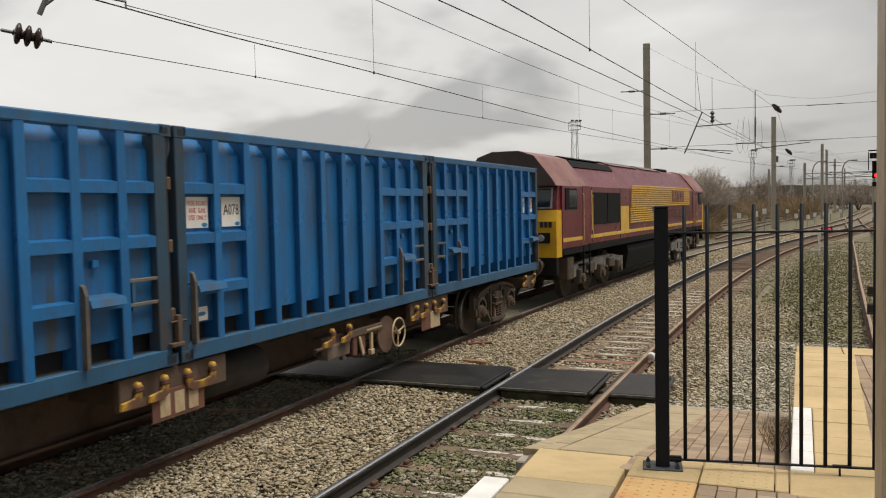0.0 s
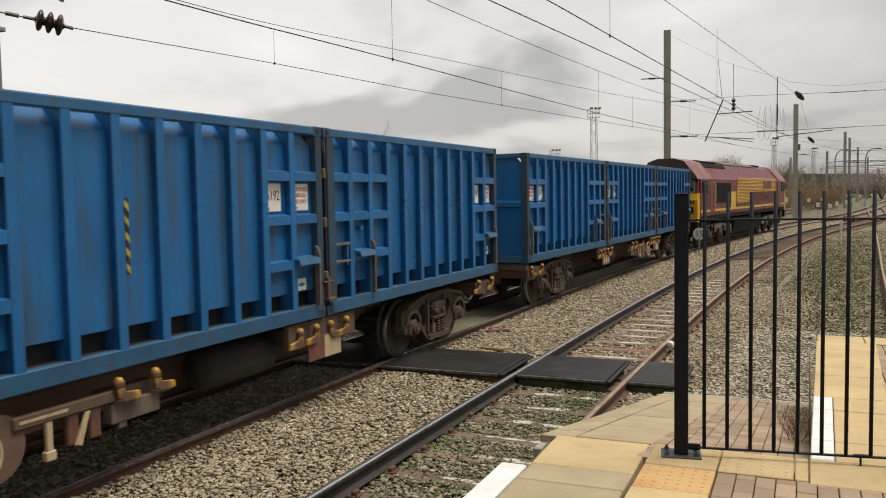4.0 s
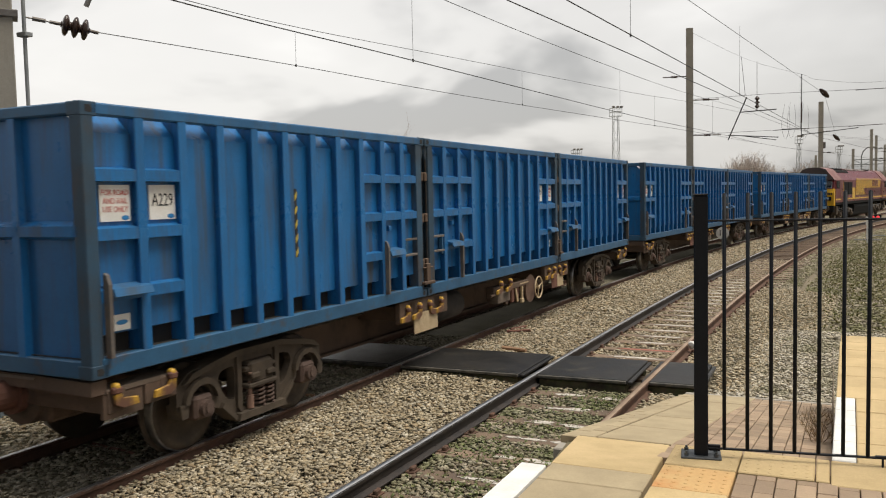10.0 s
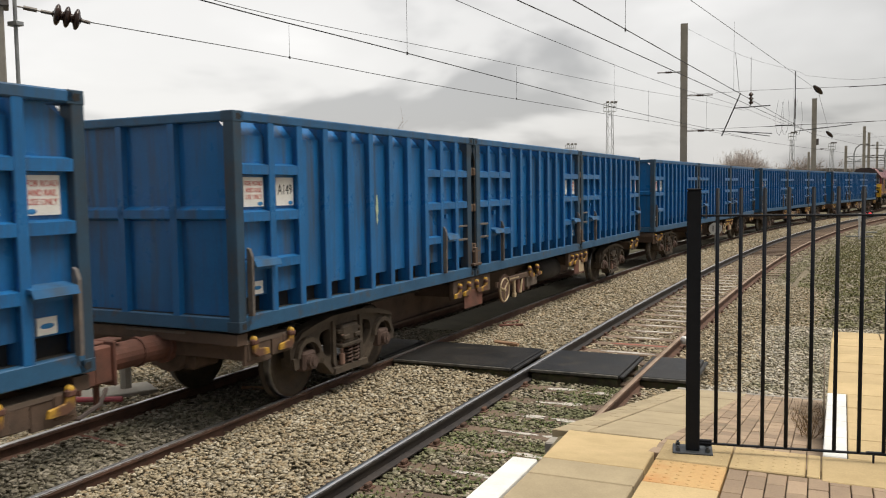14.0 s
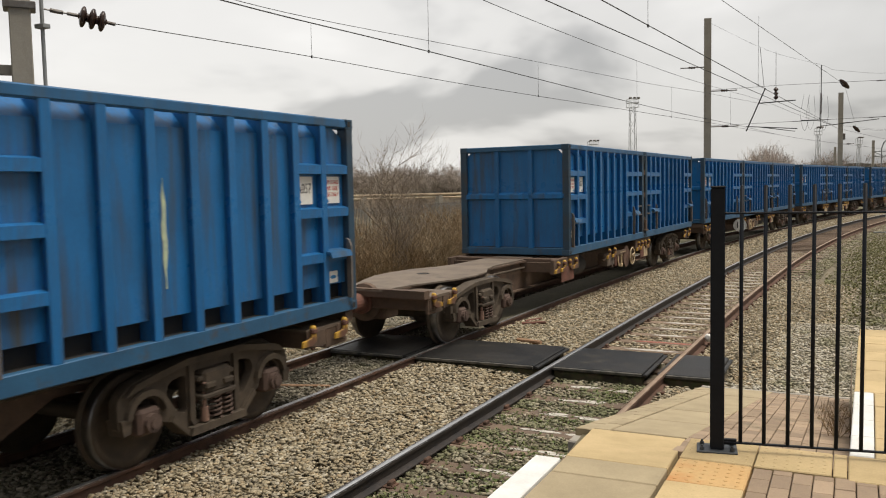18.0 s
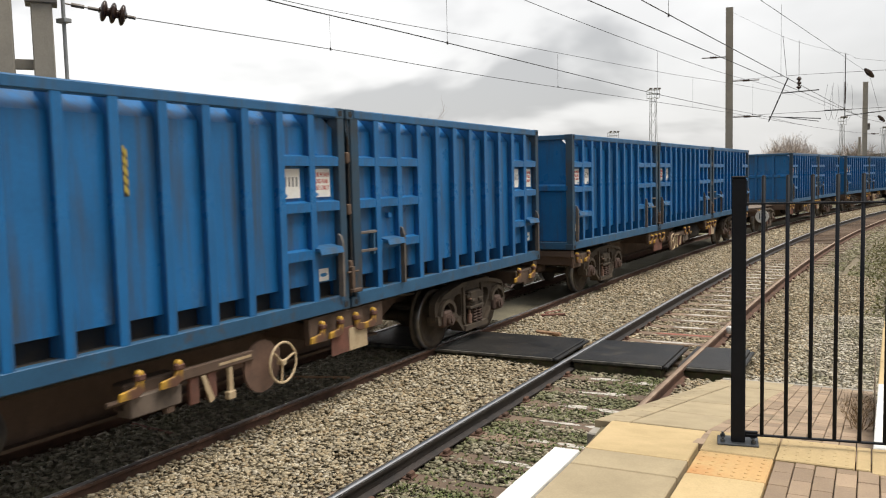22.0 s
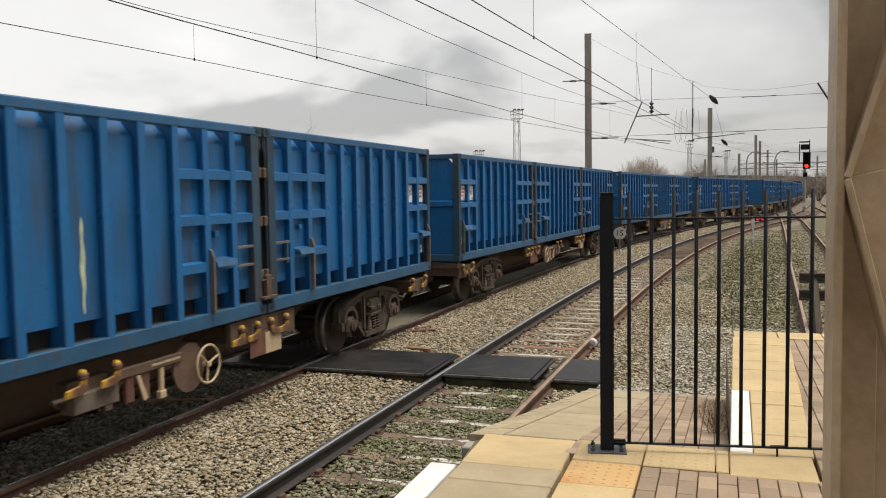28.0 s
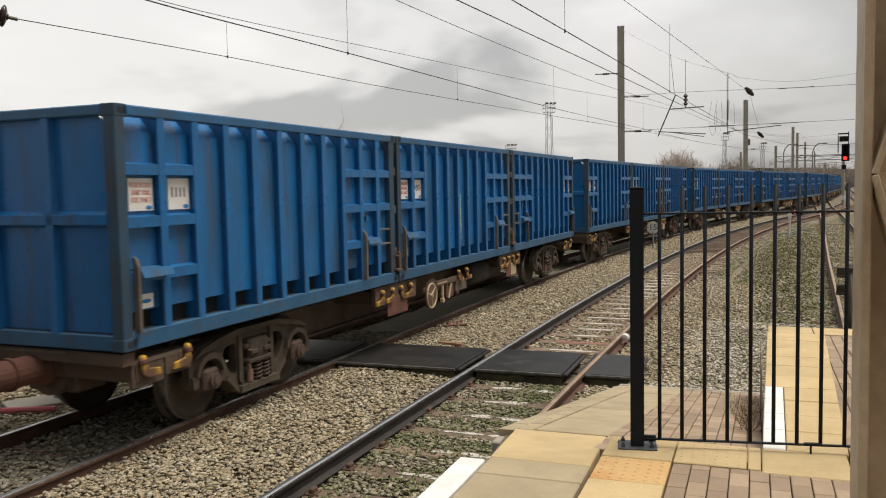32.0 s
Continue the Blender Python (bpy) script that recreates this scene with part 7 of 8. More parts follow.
part("pipe", Shape().tube((-45, 0, 2.35), (30, 0, 2.35), 0.11, 8).tube((-45, 0.7, 2.1), (30, 0.7, 2.1), 0.07, 8), surf("rusty_tan_pipe", (0.42, 0.33, 0.22), (0.32, 0.24, 0.16), 0.5, 0.8), pb)
for i in range(13):
    part("support_post", Shape().box(-44 + i * 6, -43.7 + i * 6, -0.1, 0.9, 0, 2.3), CONC, pb)
low = thing("low_wall", pose(-60, 58, -0.4, 0, 0, 46), "low reddish brick wall beyond the pipes", "wall")
part("wall", Shape().box(-60, 40, 0, 0.4, 0, 1.9), surf("brown_far_brick", (0.33, 0.27, 0.21), (0.2, 0.155, 0.12), 0.8, 0.9, stain=(0.13, 0.11, 0.09), stain_at=(0.5, 0.62)), low)
pf = thing("palisade_fence", pose(-17.7, 19, -0.4, 0, 0, 96), "grey galvanised steel palisade fence behind the scrub", "fence")
pales = Shape()
for i in range(300):
    x = -14 + i * 0.155
    pales.box(x - 0.027, x + 0.027, -0.01, 0.01, 0.1, 2.05).add([(x - 0.027, 0, 2.05), (x + 0.027, 0, 2.05), (x, 0, 2.17)], [(0, 1, 2)])
DULLSTEEL = surf("dull_weathered_fence_steel", (0.21, 0.2, 0.185), (0.16, 0.15, 0.14), 3, 0.7, 0.2)
tagged(part("pale", pales, DULLSTEEL, pf), kind="stuff")
for z in (0.5, 1.9):
    part("fence_rail", Shape().box(-14, 33, 0.01, 0.05, z, z + 0.06), DULLSTEEL, pf)


# ---- scrub and trees ----
def branchy(seed, stems, height, spread, levels, r0, lean=0.35, thin=0.55, kids=(4, 6), rmin=0.004):
    """Stems that fork into twigs: returns the shapes of the thick and of the thin wood."""
    rng = random.Random(seed)
    thick, fine = Shape(), Shape()

    def grow(p, d, length, r, level):
        steps = 3
        q = p
        spots = []
        for i in range(steps):
            d = (d + Vector((rng.uniform(-1, 1), rng.uniform(-1, 1), rng.uniform(-0.5, 0.7))) * 0.2).normalized()
            n = q + d * (length / steps)
            (thick if level == 0 else fine).tube(q, n, r * (1 - 0.22 * i), 5 if level == 0 else 3, r * (1 - 0.22 * (i + 1)), cap=False)
            spots.append((n, d))
            q = n
        if level < levels:
            for _ in range(rng.randint(*kids)):
                n, dd = rng.choice(spots)
                side = Vector((rng.uniform(-1, 1), rng.uniform(-1, 1), rng.uniform(-0.25, 0.9)))
                grow(n, (dd * 0.7 + side * 0.75).normalized(), length * rng.uniform(0.45, 0.7), max(r * thin, rmin), level + 1)

    for i in range(stems):
        a = rng.uniform(0, 6.283)
        o = Vector((math.cos(a), math.sin(a), 0)) * rng.uniform(0, spread)
        d = Vector((math.cos(a) * lean * rng.uniform(0.2, 1.4), math.sin(a) * lean * rng.uniform(0.2, 1.4), 1)).normalized()
        grow(o, d, height * rng.uniform(0.45, 0.75), r0 * rng.uniform(0.7, 1.2), 0)
    return thick, fine


def bush_thing(seed, mat):
    b = thing("scrub_bush", pose(0, 0, -50), "leafless brown scrub bush with tangled twigs", "bush", "lineside scrub")
    thick, fine = branchy(seed, 30, 1.8, 1.0, 2, 0.017, 0.5, 0.6, (5, 8), 0.005)
    part("stem", thick, mat, b)
    part("crown", fine, mat, b)
    return b


# brown twigs greyed and paled: the far treeline's haze is in this colour
TREETWIG = surf("haze_paled_brown_twigs", (0.37, 0.315, 0.275), (0.28, 0.235, 0.2), 0.5, 0.95, isl=0.35, world_space=True)


def tree_thing(seed, height, stems=6, lean=0.55, rmin=0.022):
    b = thing("bare_tree", pose(0, 0, -50), "leafless rounded tree with dense fine twigs", "tree", "bare trees")
    thick, fine = branchy(seed, stems, height, 0.5, 3, 0.13, lean, 0.5, (6, 8), rmin)
    part("trunk", thick, BARK, b)
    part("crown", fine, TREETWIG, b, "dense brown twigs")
    return b


kinds = [bush_thing(11, TWIG), bush_thing(12, TWIGLIGHT), bush_thing(13, TWIG)]
rng = random.Random(5)
used = set()
spots = []
for i in range(44):
    y = 3 + i * 1.5 + rng.uniform(-0.5, 0.5)
    xr = float(np.interp(y, LINE_Y, LINE_X))
    spots.append((xr - 4.4 - rng.uniform(0.0, 1.2), y, rng.uniform(0.68, 0.9)))
    spots.append((xr - 5.6 - rng.uniform(0.0, 1.4), y + 0.7, rng.uniform(0.7, 0.95)))
    spots.append((xr - 6.6 - rng.uniform(0, 2.2), y + rng.uniform(-1, 1), rng.uniform(0.75, 1.05)))
for i in range(30):
    spots.append((-8.5 + rng.uniform(-4, 2), 62 + i * 2.6, rng.uniform(0.7, 1.1)))
for i in range(46):
    spots.append((rng.uniform(-24, 4), rng.uniform(118, 190), rng.uniform(1.2, 2.0)))
for i, (x, y, k) in enumerate(spots):
    src = kinds[i % 3]
    m = pose(x, y, -0.4, 0, 0, rng.uniform(0, 360))
    if i % 3 not in used:
        used.add(i % 3)
        ob = src
        ob.matrix_basis = m
    else:
        ob = copy_thing(src, m)
    ob.scale = (k, k, k)
ivy = thing("evergreen_bush", pose(-12.75, 11.35, -0.4), "dark green bush among the brown scrub", "bush", "lineside scrub")
thick, fine = branchy(14, 30, 1.75, 0.9, 2, 0.017, 0.5, 0.6, (5, 8), 0.005)
part("stem", thick, BARK, ivy)
rv = random.Random(9)
leaf = Shape()
for _ in range(2000):
    a, h, rr = rv.uniform(0, 6.283), rv.uniform(0.5, 1.95), rv.uniform(0.1, 1.0) ** 0.5
    p = Vector((rr * math.cos(a) * 1.2, rr * math.sin(a) * 1.2, h * (1.1 - 0.25 * rr)))
    u = Vector((rv.uniform(-1, 1), rv.uniform(-1, 1), rv.uniform(-1, 1))).normalized() * 0.036
    w_ = Vector((rv.uniform(-1, 1), rv.uniform(-1, 1), rv.uniform(-1, 1))).normalized() * 0.024
    leaf.add([p - u, p + w_, p + u, p - w_], [(0, 1, 2, 3)])
tagged(part("leaves", leaf, EVERGREEN, ivy), kind="stuff")
def dome_tree(x, y, rx, h, seed):
    """A wide leafless tree: limbs fan out from a short trunk to a domed crown of fine twigs."""
    t = thing("bare_tree", pose(x, y, -0.4), "wide domed leafless tree with a haze of fine pinkish twigs", "tree", "bare trees")
    r = random.Random(seed)
    limb, twig = Shape(), Shape()
    for i in range(9):
        limb.tube((r.uniform(-0.5, 0.5), r.uniform(-0.5, 0.5), 0), (r.uniform(-1.2, 1.2), r.uniform(-1.2, 1.2), h * 0.35), 0.16, 6, 0.09)
    for i in range(400):
        a, k = r.uniform(0, 6.283), r.uniform(0.55, 1.0)
        el = math.asin(r.uniform(0.02, 1.0))
        tip = Vector((rx * k * math.cos(a) * math.cos(el), rx * k * math.sin(a) * math.cos(el), h * (0.3 + 0.7 * k * math.sin(el))))
        root = Vector((tip.x * 0.12, tip.y * 0.12, h * 0.12))
        mid = root.lerp(tip, 0.5) + Vector((r.uniform(-0.3, 0.3), r.uniform(-0.3, 0.3), r.uniform(0, 0.5)))
        limb.tube(root, mid, 0.06, 4, 0.04, cap=False).tube(mid, tip, 0.04, 4, 0.018, cap=False)
        for _ in range(16):
            p = mid.lerp(tip, r.uniform(0.25, 1.0))
            d = (tip - root).normalized() * 0.7 + Vector((r.uniform(-1, 1), r.uniform(-1, 1), r.uniform(-0.4, 0.6)))
            q = p + d.normalized() * r.uniform(0.35, 0.8)
            twig.tube(p, q, 0.015, 3, 0.008, cap=False)
            twig.tube(q, q + (d.normalized() + Vector((r.uniform(-0.6, 0.6), r.uniform(-0.6, 0.6), r.uniform(-0.2, 0.6)))).normalized() * r.uniform(0.25, 0.6), 0.009, 3, 0.006, cap=False)
    pale = surf("pale_pinkish_twigs", (0.5, 0.435, 0.385), (0.4, 0.34, 0.3), 0.5, 0.95, isl=0.3, world_space=True)
    part("trunk", limb, pale, t)
    part("crown", twig, pale, t, "haze of pinkish-brown twigs")


dome_tree(-9.4, 112, 4.3, 7.6, 21)
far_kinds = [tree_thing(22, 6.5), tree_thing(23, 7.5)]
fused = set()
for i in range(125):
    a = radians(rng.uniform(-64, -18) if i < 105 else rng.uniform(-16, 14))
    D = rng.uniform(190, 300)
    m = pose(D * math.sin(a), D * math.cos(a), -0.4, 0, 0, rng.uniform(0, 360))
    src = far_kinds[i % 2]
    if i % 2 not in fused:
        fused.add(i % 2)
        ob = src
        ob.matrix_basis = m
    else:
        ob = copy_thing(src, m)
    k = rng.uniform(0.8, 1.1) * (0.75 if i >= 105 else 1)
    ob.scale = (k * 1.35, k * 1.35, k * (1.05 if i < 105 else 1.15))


shrub = thing("tall_shrub", pose(-11.7, 21.2, -0.4) @ Matrix.Scale(0.66, 4), "tall leafless grey shrub with many fine upright twigs", "shrub", "lineside scrub")
thick, fine = branchy(41, 16, 5.3, 0.5, 3, 0.022, 0.26, 0.6, (4, 6), 0.0045)
part("stem", thick, BARK, shrub)
part("crown", fine, surf("grey_bare_twigs", (0.3, 0.24, 0.18), (0.2, 0.155, 0.115), 2, 0.95, isl=0.4, world_space=True), shrub)


def conifer(x, y, h, seed):
    c = thing("conifer", pose(x, y, -0.4), "dark green pointed conifer beyond the warehouse", "tree", "conifers")
    part("trunk", Shape().tube((0, 0, 0), (0, 0, h * 0.95), 0.25, 6, 0.05), BARK, c)
    r = random.Random(seed)
    sh = Shape()
    for i in range(420):
        z = h * r.uniform(0.12, 1.0)
        w = (1 - z / h) * h * 0.28 * r.uniform(0.5, 1.0) + 0.15
        a = r.uniform(0, 6.283)
        p = Vector((w * math.cos(a), w * math.sin(a), z - 0.25 * w))
        s = r.uniform(0.35, 0.8)
        t_ = Vector((-math.sin(a), math.cos(a), 0)) * s
        o = Vector((math.cos(a), math.sin(a), -0.4)) * s
        sh.add([p + t_, p - t_, p + o], [(0, 1, 2)])
        sh.add([p + Vector((0, 0, s * 0.4)), p - Vector((0, 0, s * 0.4)), p + o], [(0, 1, 2)])
    part("foliage", sh, EVERGREEN, c)


conifer(-143.7, 139, 12, 1)
conifer(-136, 148, 8.5, 2)
conifer(-131, 151, 9, 3)
conifer(-160, 165, 9, 4)

# hills on the horizon
for name, D, base, amp, a0, a1, seed in (("wooded_hill", 420, 5.5, 3.5, -75, 50, 1), ("wooded_hill", 900, 13, 6, -75, 60, 2)):
    sh = Shape()
    n = 260
    vs, fs = [], []
    for i in range(n + 1):
        a = radians(a0 + (a1 - a0) * i / n)
        x, y = D * math.sin(a), D * math.cos(a)
        h = base + amp * noise.noise((i * 0.035, seed * 7.3, 0)) + 0.8 * noise.noise((i * 0.5, seed, 3))
        vs += [(x, y, -1), (x, y, h), (x * 1.15, y * 1.15, h * 0.9)]
        if i:
            k = 3 * i
            fs += [(k - 3, k, k + 1, k - 2), (k - 2, k + 1, k + 2, k - 1)]
    sh.add(vs, fs)
    tagged(part(name, sh, HILL), "low wooded hill on the horizon", "hill", kind="structure")


# ---- ballast, weeds and litter ----
ST = stone_templates()
nr = np.random.default_rng(8)


def stones(name, off0, off1, s0, s1, density, size, level, material, label, skip=None, follow=True):
    n = int((off1 - off0) * (s1 - s0) * density)
    rows = []
    for u, v, a, b, c, e in nr.random((n, 6)):
        o, s = off0 + (off1 - off0) * u, s0 + (s1 - s0) * v
        if follow:
            x, y, _ = along(s, o)
        else:
            x, y = o, s
        if skip and skip(x, y, o, s):
            continue
        r = size * (0.6 + 0.75 * e)
        rows.append((x, y, level(o, s) + (c - 0.5) * 0.03, r, a * 6.28, (b - 0.5) * 1.3, 0.55 + 0.4 * c))
    return tagged(scatter(name, rows, ST, material), label, "ballast", kind="stuff")


def on_cross(x, y, o, s):
    return 10.95 < y < 12.38 and -7.4 < x < -1.45


def crib(x, y, o, s):
    """Leaves the sleepers' tops mostly bare."""
    return on_cross(x, y, o, s) or abs(o - GAP + GAUGE) < 0.085 or abs(o - GAP - GAUGE) < 0.085 or (abs(((s + 2) / 0.7) % 1.0 - 0.0) < 0.17 and nr.random() < 0.8) or (abs(((s + 2) / 0.7) % 1.0 - 1.0) < 0.17 and nr.random() < 0.8)


mound = lambda o, s: -0.105 - 0.085 * max(0.0, (o - 1.25) / 1.55) ** 2
bed2 = bed("ballast_bed", 1.43, 0.44, -0.13, -5, 60, SOIL)
tagged(bed2, "grey-brown ballast heaped between the tracks", "ballast", kind="structure")
LIME = "angular grey-brown limestone ballast between the tracks"
stones("ballast_stones", 0.86, 2.8, -6, 2.5, 220, 0.03, mound, STONES, LIME)
stones("ballast_stones", 2.85, 4.5, -6, 2.5, 220, 0.03, lambda o, s: -0.19, STONES, "ballast between the nearer track's sleepers")
stones("ballast_stones", 0.83, 2.8, 2.5, 9, 1080, 0.0255, mound, STONES, LIME, on_cross)
stones("ballast_stones", 0.83, 2.8, 9, 16, 880, 0.0265, mound, STONES, LIME, on_cross)
stones("ballast_stones", 0.83, 2.8, 16, 34, 480, 0.032, mound, STONES, LIME, on_cross)
stones("ballast_stones", 0.86, 2.8, 34, 70, 110, 0.05, mound, STONES, LIME, on_cross)
stones("ballast_stones", 2.85, 4.5, 2.5, 11, 700, 0.028, lambda o, s: -0.185, stone_surf("mossy_ballast", ((0.36, 0.3, 0.21), (0.24, 0.2, 0.14), (0.3, 0.27, 0.2), (0.42, 0.36, 0.27), (0.18, 0.16, 0.11)), (0.15, 0.16, 0.075), (0.42, 0.62)), "mossy ballast between the nearer track's sleepers", crib)
stones("ballast_stones", 2.85, 4.5, 12.3, 34, 420, 0.029, lambda o, s: -0.19, STONES, "ballast between the nearer track's sleepers", crib)
stones("ballast_stones", 4.5, 5.35, 2.5, 11, 600, 0.028, lambda o, s: -0.2 if s < 8 else -0.15, STONES, "ballast beside the platform ramp", lambda x, y, o, s: x > -1.5 and y < 10)
GREY = stone_surf("pale_grey_ballast", ((0.5, 0.44, 0.33), (0.4, 0.35, 0.26), (0.56, 0.51, 0.42), (0.34, 0.3, 0.22), (0.45, 0.41, 0.33)), (0.24, 0.23, 0.13), (0.52, 0.7))
FARGREY = stone_surf("weedy_grey_ballast", ((0.36, 0.31, 0.22), (0.28, 0.24, 0.165), (0.4, 0.36, 0.27), (0.24, 0.21, 0.145)), (0.17, 0.17, 0.075), (0.42, 0.62))
stones("ballast_stones", -1.5, 2.2, 9.9, 17, 700, 0.0245, lambda o, s: -0.2 + (0.22 if s < 10.6 and o < 0.1 else 0), GREY, "pale ballast beyond the platform ramp", lambda x, y, o, s: (x > 0.0 and y < 9.85) or on_cross(x, y, o, s), False)
stones("ballast_stones", 4.5, 9.2, 16.4, 34, 230, 0.037, lambda o, s: -0.2 if o < 5.4 else -0.3, FARGREY, "pale ballast between the tracks and the bay")
stones("ballast_stones", 4.5, 9.2, 34, 60, 90, 0.05, lambda o, s: -0.2 if o < 5.4 else -0.3, FARGREY, "pale ballast between the tracks and the bay")
stones("ballast_stones", 4.42, 6.4, 10.6, 24, 560, 0.026, lambda o, s: -0.165 if o < 5.3 else -0.165 - (o - 5.3) * 0.12, STONES, "brown ballast beside the nearer track", lambda x, y, o, s: on_cross(x, y, o, s) or (y < 10.25 and x > -1.6) or abs(o - GAP - GAUGE) < 0.09)
stones("ballast_stones", -3.6, -0.85, 2, 16, 450, 0.034, lambda o, s: -0.13 if o > -1.2 else -0.2, STONES, "pale ballast beyond the freight track", on_cross)
tagged(bed("ballast_bed", 0.0, 0.5, -0.14, -5, 60, surf("oily_track_dirt", (0.13, 0.115, 0.075), (0.17, 0.15, 0.1), 2, 0.95, 0, 1.0, 25, world_space=True)), "dirty oily ballast bed between the freight track rails", "ballast", kind="structure")
stones("ballast_stones", -0.7, 0.7, 2, 14, 600, 0.028, lambda o, s: -0.125, STONESDARK, "dark oily ballast under the train", lambda x, y, o, s: on_cross(x, y, o, s) or abs(o) > 0.66)
stones("ballast_stones", -2.6, 0.7, 14, 30, 220, 0.04, lambda o, s: -0.18, STONESDARK, "dark oily ballast under the train")


def blade_templates(k=5, seed=4, n=7, tall=1.0):
    r = random.Random(seed)
    out = []
    for _ in range(k):
        v, f = [], []
        for i in range(n):
            a, l = r.uniform(0, 6.28), r.uniform(0.5, 1.0)
            d = np.array((math.cos(a), math.sin(a), tall * r.uniform(0.5, 1.3)))
            d = d / np.linalg.norm(d) * l
            w = np.array((-math.sin(a), math.cos(a), 0)) * 0.22
            b = len(v)
            v += [d * 0.1 - w * 0.3, d * 0.1 + w * 0.3, d * 0.6 + w, d, d * 0.6 - w]
            f += [(b, b + 1, b + 2), (b, b + 2, b + 4), (b + 4, b + 2, b + 3)]
        out.append((np.array(v), np.array(f)))
    return out


def greens(name, spots_, size, material, label, tall=1.0):
    rows = [(x, y, z, size * nr.uniform(0.6, 1.3), nr.uniform(0, 6.28), nr.uniform(-0.2, 0.2), 1.0) for x, y, z in spots_]
    tagged(scatter(name, rows, blade_templates(tall=tall), material), label, "plants", kind="stuff")


sp = []
for cx, cy, k, sd in ((-2.95, 4.6, 800, 0.34), (-3.3, 4.1, 360, 0.24), (-2.6, 5.3, 330, 0.28), (-3.2, 6.0, 380, 0.34), (-2.7, 6.9, 340, 0.34), (-3.0, 7.8, 330, 0.38), (-3.1, 8.9, 330, 0.42), (-2.7, 10.2, 420, 0.4), (-2.35, 10.5, 160, 0.2), (-3.5, 5.2, 260, 0.24)):
    for _ in range(k):
        sp.append((cx + nr.normal() * sd, cy + nr.normal() * sd * 0.7, -0.175))
sp = [p for p in sp if -3.75 < p[0] < -2.4]
greens("low_weeds", sp, 0.034, WEED, "low green weeds between the sleepers")
sp = []
for cx, cy, k, sx, sy in ((1.0, 31, 1600, 0.8, 4.5), (0.6, 24, 500, 0.8, 2.5), (1.6, 40, 1300, 1.0, 4.5), (2.6, 52, 900, 1.4, 6), (-6.2, 75, 600, 2, 8), (0.4, 18.5, 200, 0.6, 2)):
    for _ in range(k):
        sp.append((cx + nr.normal() * sx, cy + nr.normal() * sy, -0.27))
greens("rough_grass", sp, 0.06, GRASS, "patchy dull grass beside the bay track", 1.6)
thick, fine = branchy(77, 12, 0.25, 0.09, 2, 0.004, 0.5, 0.6, (4, 6), 0.0018)
thick.add(fine.v, fine.f)
tagged(part("dry_weed", thick, TWIG, at=pose(-0.03, 6.75, 0.58)), "thin dry brown weeds growing at the platform's edge", "weeds", kind="stuff")


# marks on the sleepers, sticks, offcuts
def splash(x, y, z, lx, ly, mat, seed, rz=0):
    r = random.Random(seed)
    n = 16
    pts = []
    for i in range(n):
        a = 2 * math.pi * i / n
        k = r.uniform(0.55, 1.0)
        pts.append((lx * k * math.cos(a), ly * k * math.sin(a)))
    ob = part("paint_splash", Shape().prism(pts, 2, 0, 0.004), mat, track_b, at=pose(x, y, z, 0, 0, rz))


s, i = -2, 0
while s < 26:
    x, y, a = along(s, GAP)
    if 6.4 < y < 10.8:
        for q in range(5):
            splash(x + random.uniform(-0.2, 0.5), y + random.uniform(-0.05, 0.05), -0.171 + q * 0.0004, random.uniform(0.06, 0.24), random.uniform(0.03, 0.07), SPLASH, i * 5 + q, a)
    if 12.4 < y < 26:
        red = 13.6 < y < 14.4
        splash(x + 0.05, y, -0.171, 0.66 if red else random.uniform(0.35, 0.62), 0.08, REDSPLASH if red else SPLASH, i, a)
    if 4.2 < y < 6.2 and i % 2:
        splash(x - 0.2, y, -0.171, 0.22, 0.07, surf("orange_rust_stain", (0.3, 0.14, 0.07), (0.24, 0.12, 0.06), 8, 0.9), i, a)
    s += 0.7
    i += 1


def stick(x, y, z, l, r, rz, mat, label):
    ob = part("broken_stick", Shape().tube((-l / 2, 0, 0), (l / 2, 0, 0.02), r, 7, r * 0.7), mat, at=pose(x, y, z, 0, 0, rz))
    tagged(ob, label, "litter", "lineside litter")


PALEWOOD = surf("pale_split_wood", (0.42, 0.26, 0.16), (0.33, 0.2, 0.12), 12, 0.85)
stick(-4.75, 12.95, -0.09, 0.5, 0.045, -20, PALEWOOD, "pale split piece of wood lying on the ballast")
stick(-5.3, 14.7, -0.09, 0.45, 0.04, 25, RUST, "rust-red broken fitting lying on the ballast")
stick(-5.45, 15.1, -0.1, 0.4, 0.035, 60, RUST, "rust-red broken fitting lying on the ballast")
stick(-6.6, 9.0, -0.12, 0.9, 0.03, 15, PALEWOOD, "pale worn stick lying under the train")
stick(-6.9, 6.4, -0.14, 0.8, 0.03, -10, RUST, "rusty rod lying between the rails")
tagged(part("fallen_pipe", Shape().tube((-9.4, 7.28, -0.13), (-8.15, 7.87, -0.13), 0.035, 8), surf("faded_pink_red_pipe", (0.5, 0.1, 0.12), (0.4, 0.12, 0.13), 5, 0.6)), "faded pink-red pipe lying beyond the far rail", "pipe", "lineside litter")
tagged(part("trough_lid", Shape().box(-0.55, 0.45, -0.28, 0.28, 0.0, 0.07, 0.012), CONC, at=pose(-8.6, 8.25, -0.2, 0, 0, 58)), "grey concrete cable trough lid on the ballast", "trough", "lineside litter")
stone_w = part("white_stone", Shape().turned([(0.0, -0.06), (0.06, -0.04), (0.075, 0.0), (0.05, 0.05), (0.0, 0.065)], (0, 0, 0), (0.3, 1, 0.2), 10), WHITE, at=pose(-2.0, 13.9, -0.02))
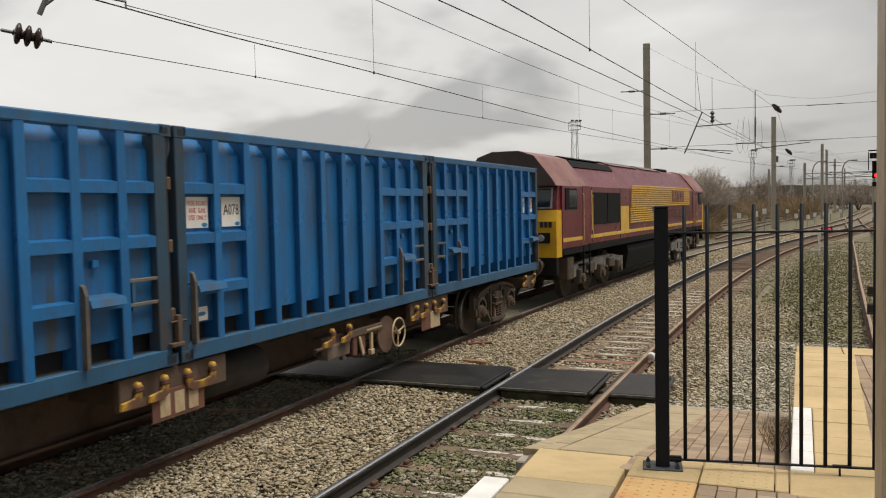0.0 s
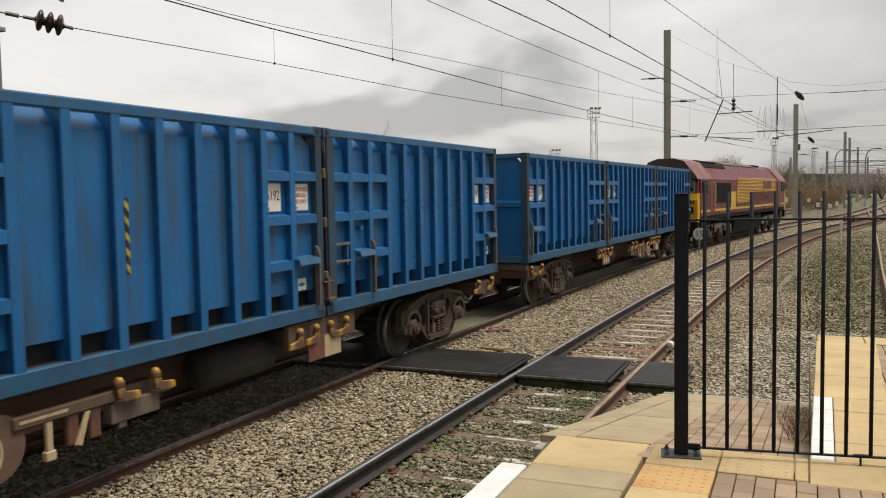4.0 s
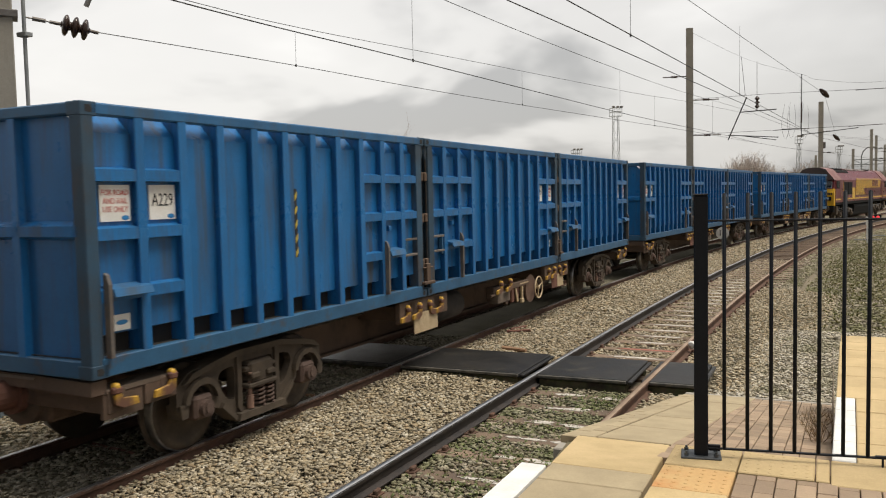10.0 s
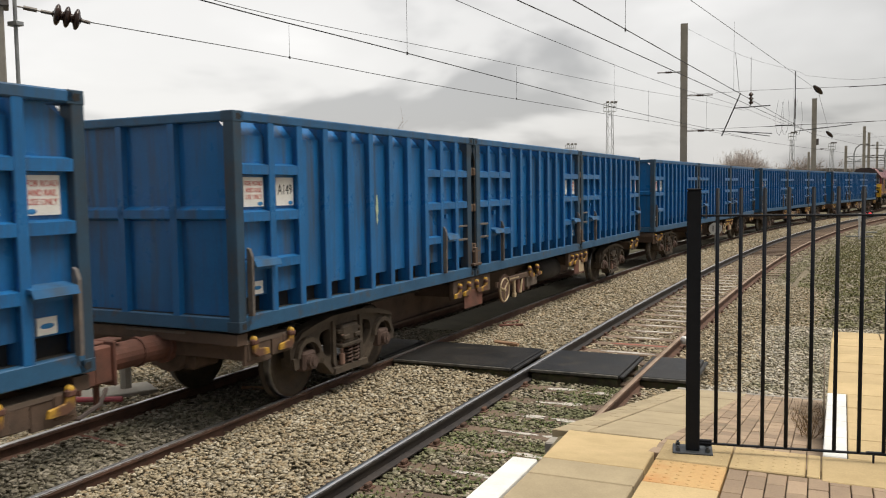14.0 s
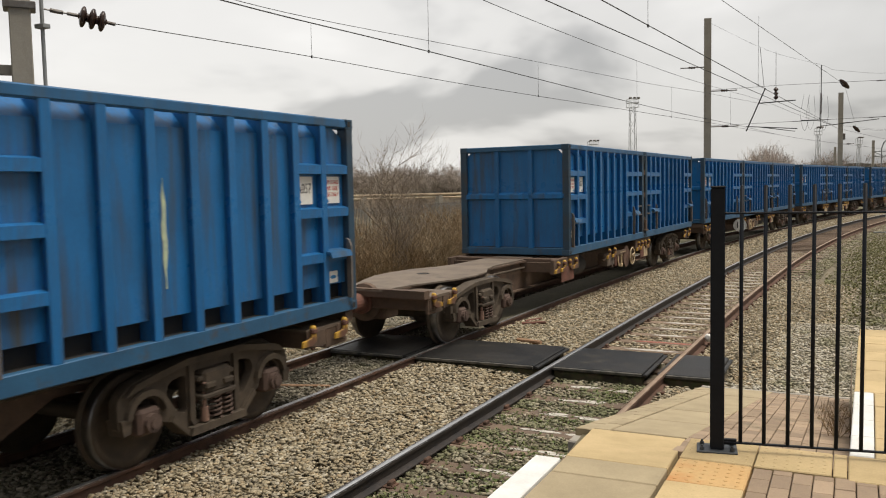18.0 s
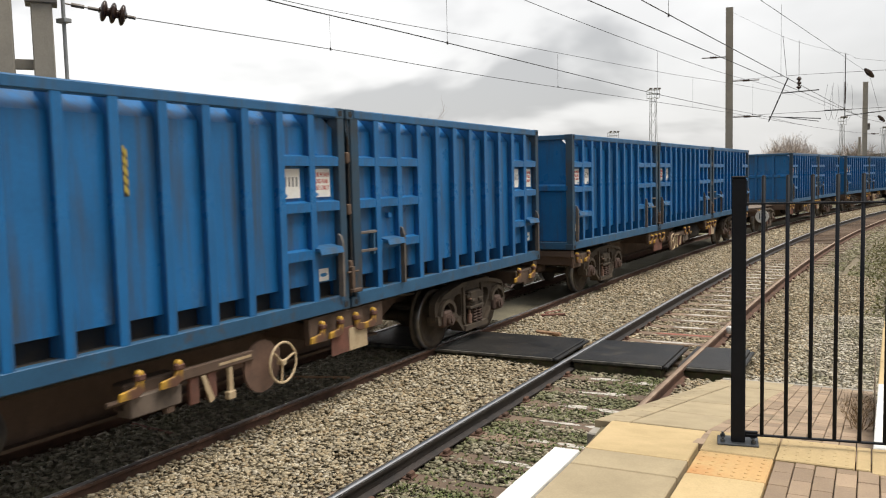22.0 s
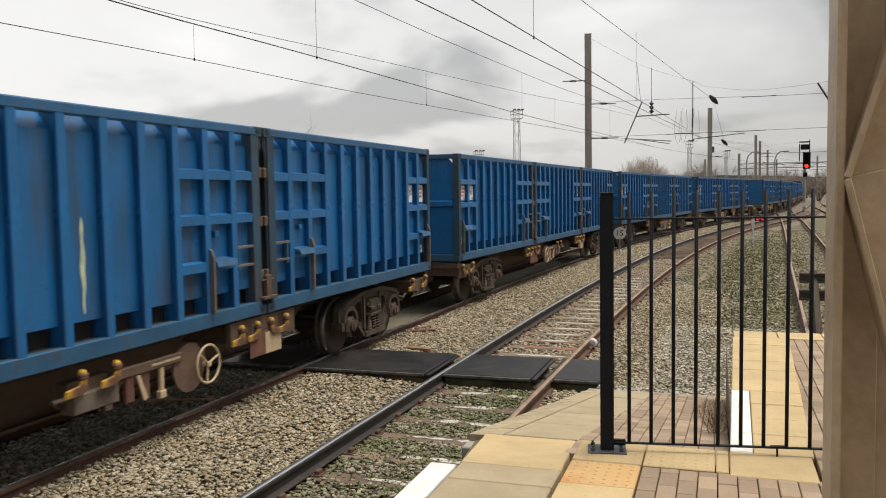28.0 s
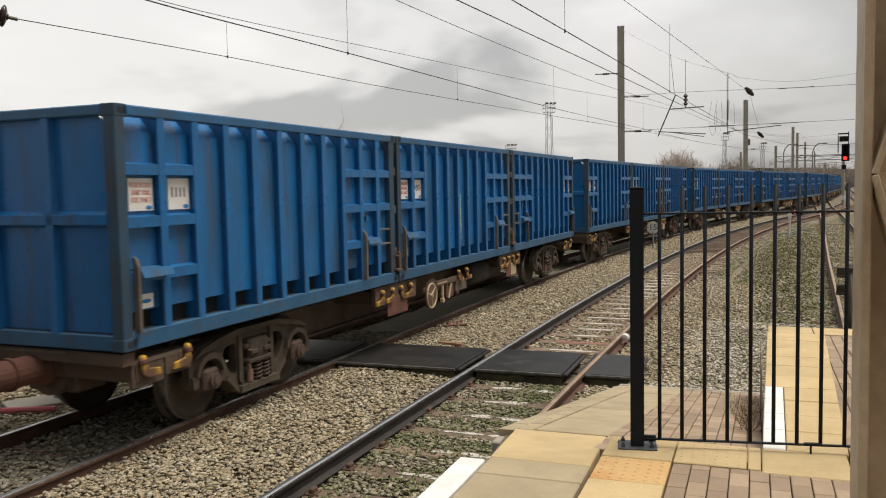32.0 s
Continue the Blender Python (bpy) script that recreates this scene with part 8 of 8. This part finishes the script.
tagged(stone_w, "white painted stone beside the rail", "stone")


# ---- motion ----
TRAIN = ((0, 18.50), (1, 22.37), (2, 26.34), (3, 30.45), (4, 34.69), (5, 39.09), (6, 43.60), (7, 48.19), (8, 53.07), (9, 58.01), (10, 62.78), (11, 68.29), (12, 73.63), (13, 79.10), (14, 84.70), (15, 90.42), (16, 96.25),
         (17, 102.21), (18, 108.27), (19, 114.45), (20, 120.72), (21, 127.10), (22, 133.59), (23, 140.17), (24, 146.72), (25, 153.62), (26, 160.49), (27, 167.45), (28, 174.49), (29, 181.63), (30, 188.86), (31, 195.98), (32, 203.42))
_tt, _td = np.array([r[0] for r in TRAIN], float), np.array([r[1] for r in TRAIN], float)


def gone(t):
    return float(spline(_tt, _td, t))


def carriage(s, half):
    """Pose of a vehicle whose middle is at arc length s and whose bogies stand half metres before and behind."""
    xa, ya, _ = along(s - half)
    xb, yb, _ = along(s + half)
    return (xa + xb) / 2, (ya + yb) / 2, -math.degrees(math.atan2(xb - xa, yb - ya))


def motions():
    times = [i * 0.5 for i in range(65)]
    for j, w in enumerate(WAGONS):
        rows = []
        for t in times:
            x, y, a = carriage(gone(t) - j * PITCH - UNIT * 1.5, BOG)
            rows.append((t, pose(x, y, 0, 0, 0, a)))
        walk(w, rows)
    for c, j, k, o in BOXES:
        rows = []
        for t in times:
            x, y, a = carriage(gone(t) - j * PITCH - UNIT * 1.5, BOG)
            m = pose(x, y, 0, 0, 0, a) @ pose(0, UNIT * (1 - k), DECK, 0, 0, 0 if o == "R" else 180)
            rows.append((t, m))
        walk(c, rows)
    rows = []
    for t in times:
        x, y, a = carriage(gone(t) + 1.55 + 10.75, 6.6)
        rows.append((t, pose(x, y, 0, 0, 0, a)))
    walk(LOCO, rows)
    ticks = [i / 15 for i in range(481)]
    for wheels, r in ((WHEELS, WHEEL_R), (LOCO_WHEELS, 0.53)):
        z = r
        for w, yy in wheels:
            walk(w, [(t, pose(0, yy, z, -math.degrees((gone(t) - 18.5) / r))) for t in ticks])


motions()
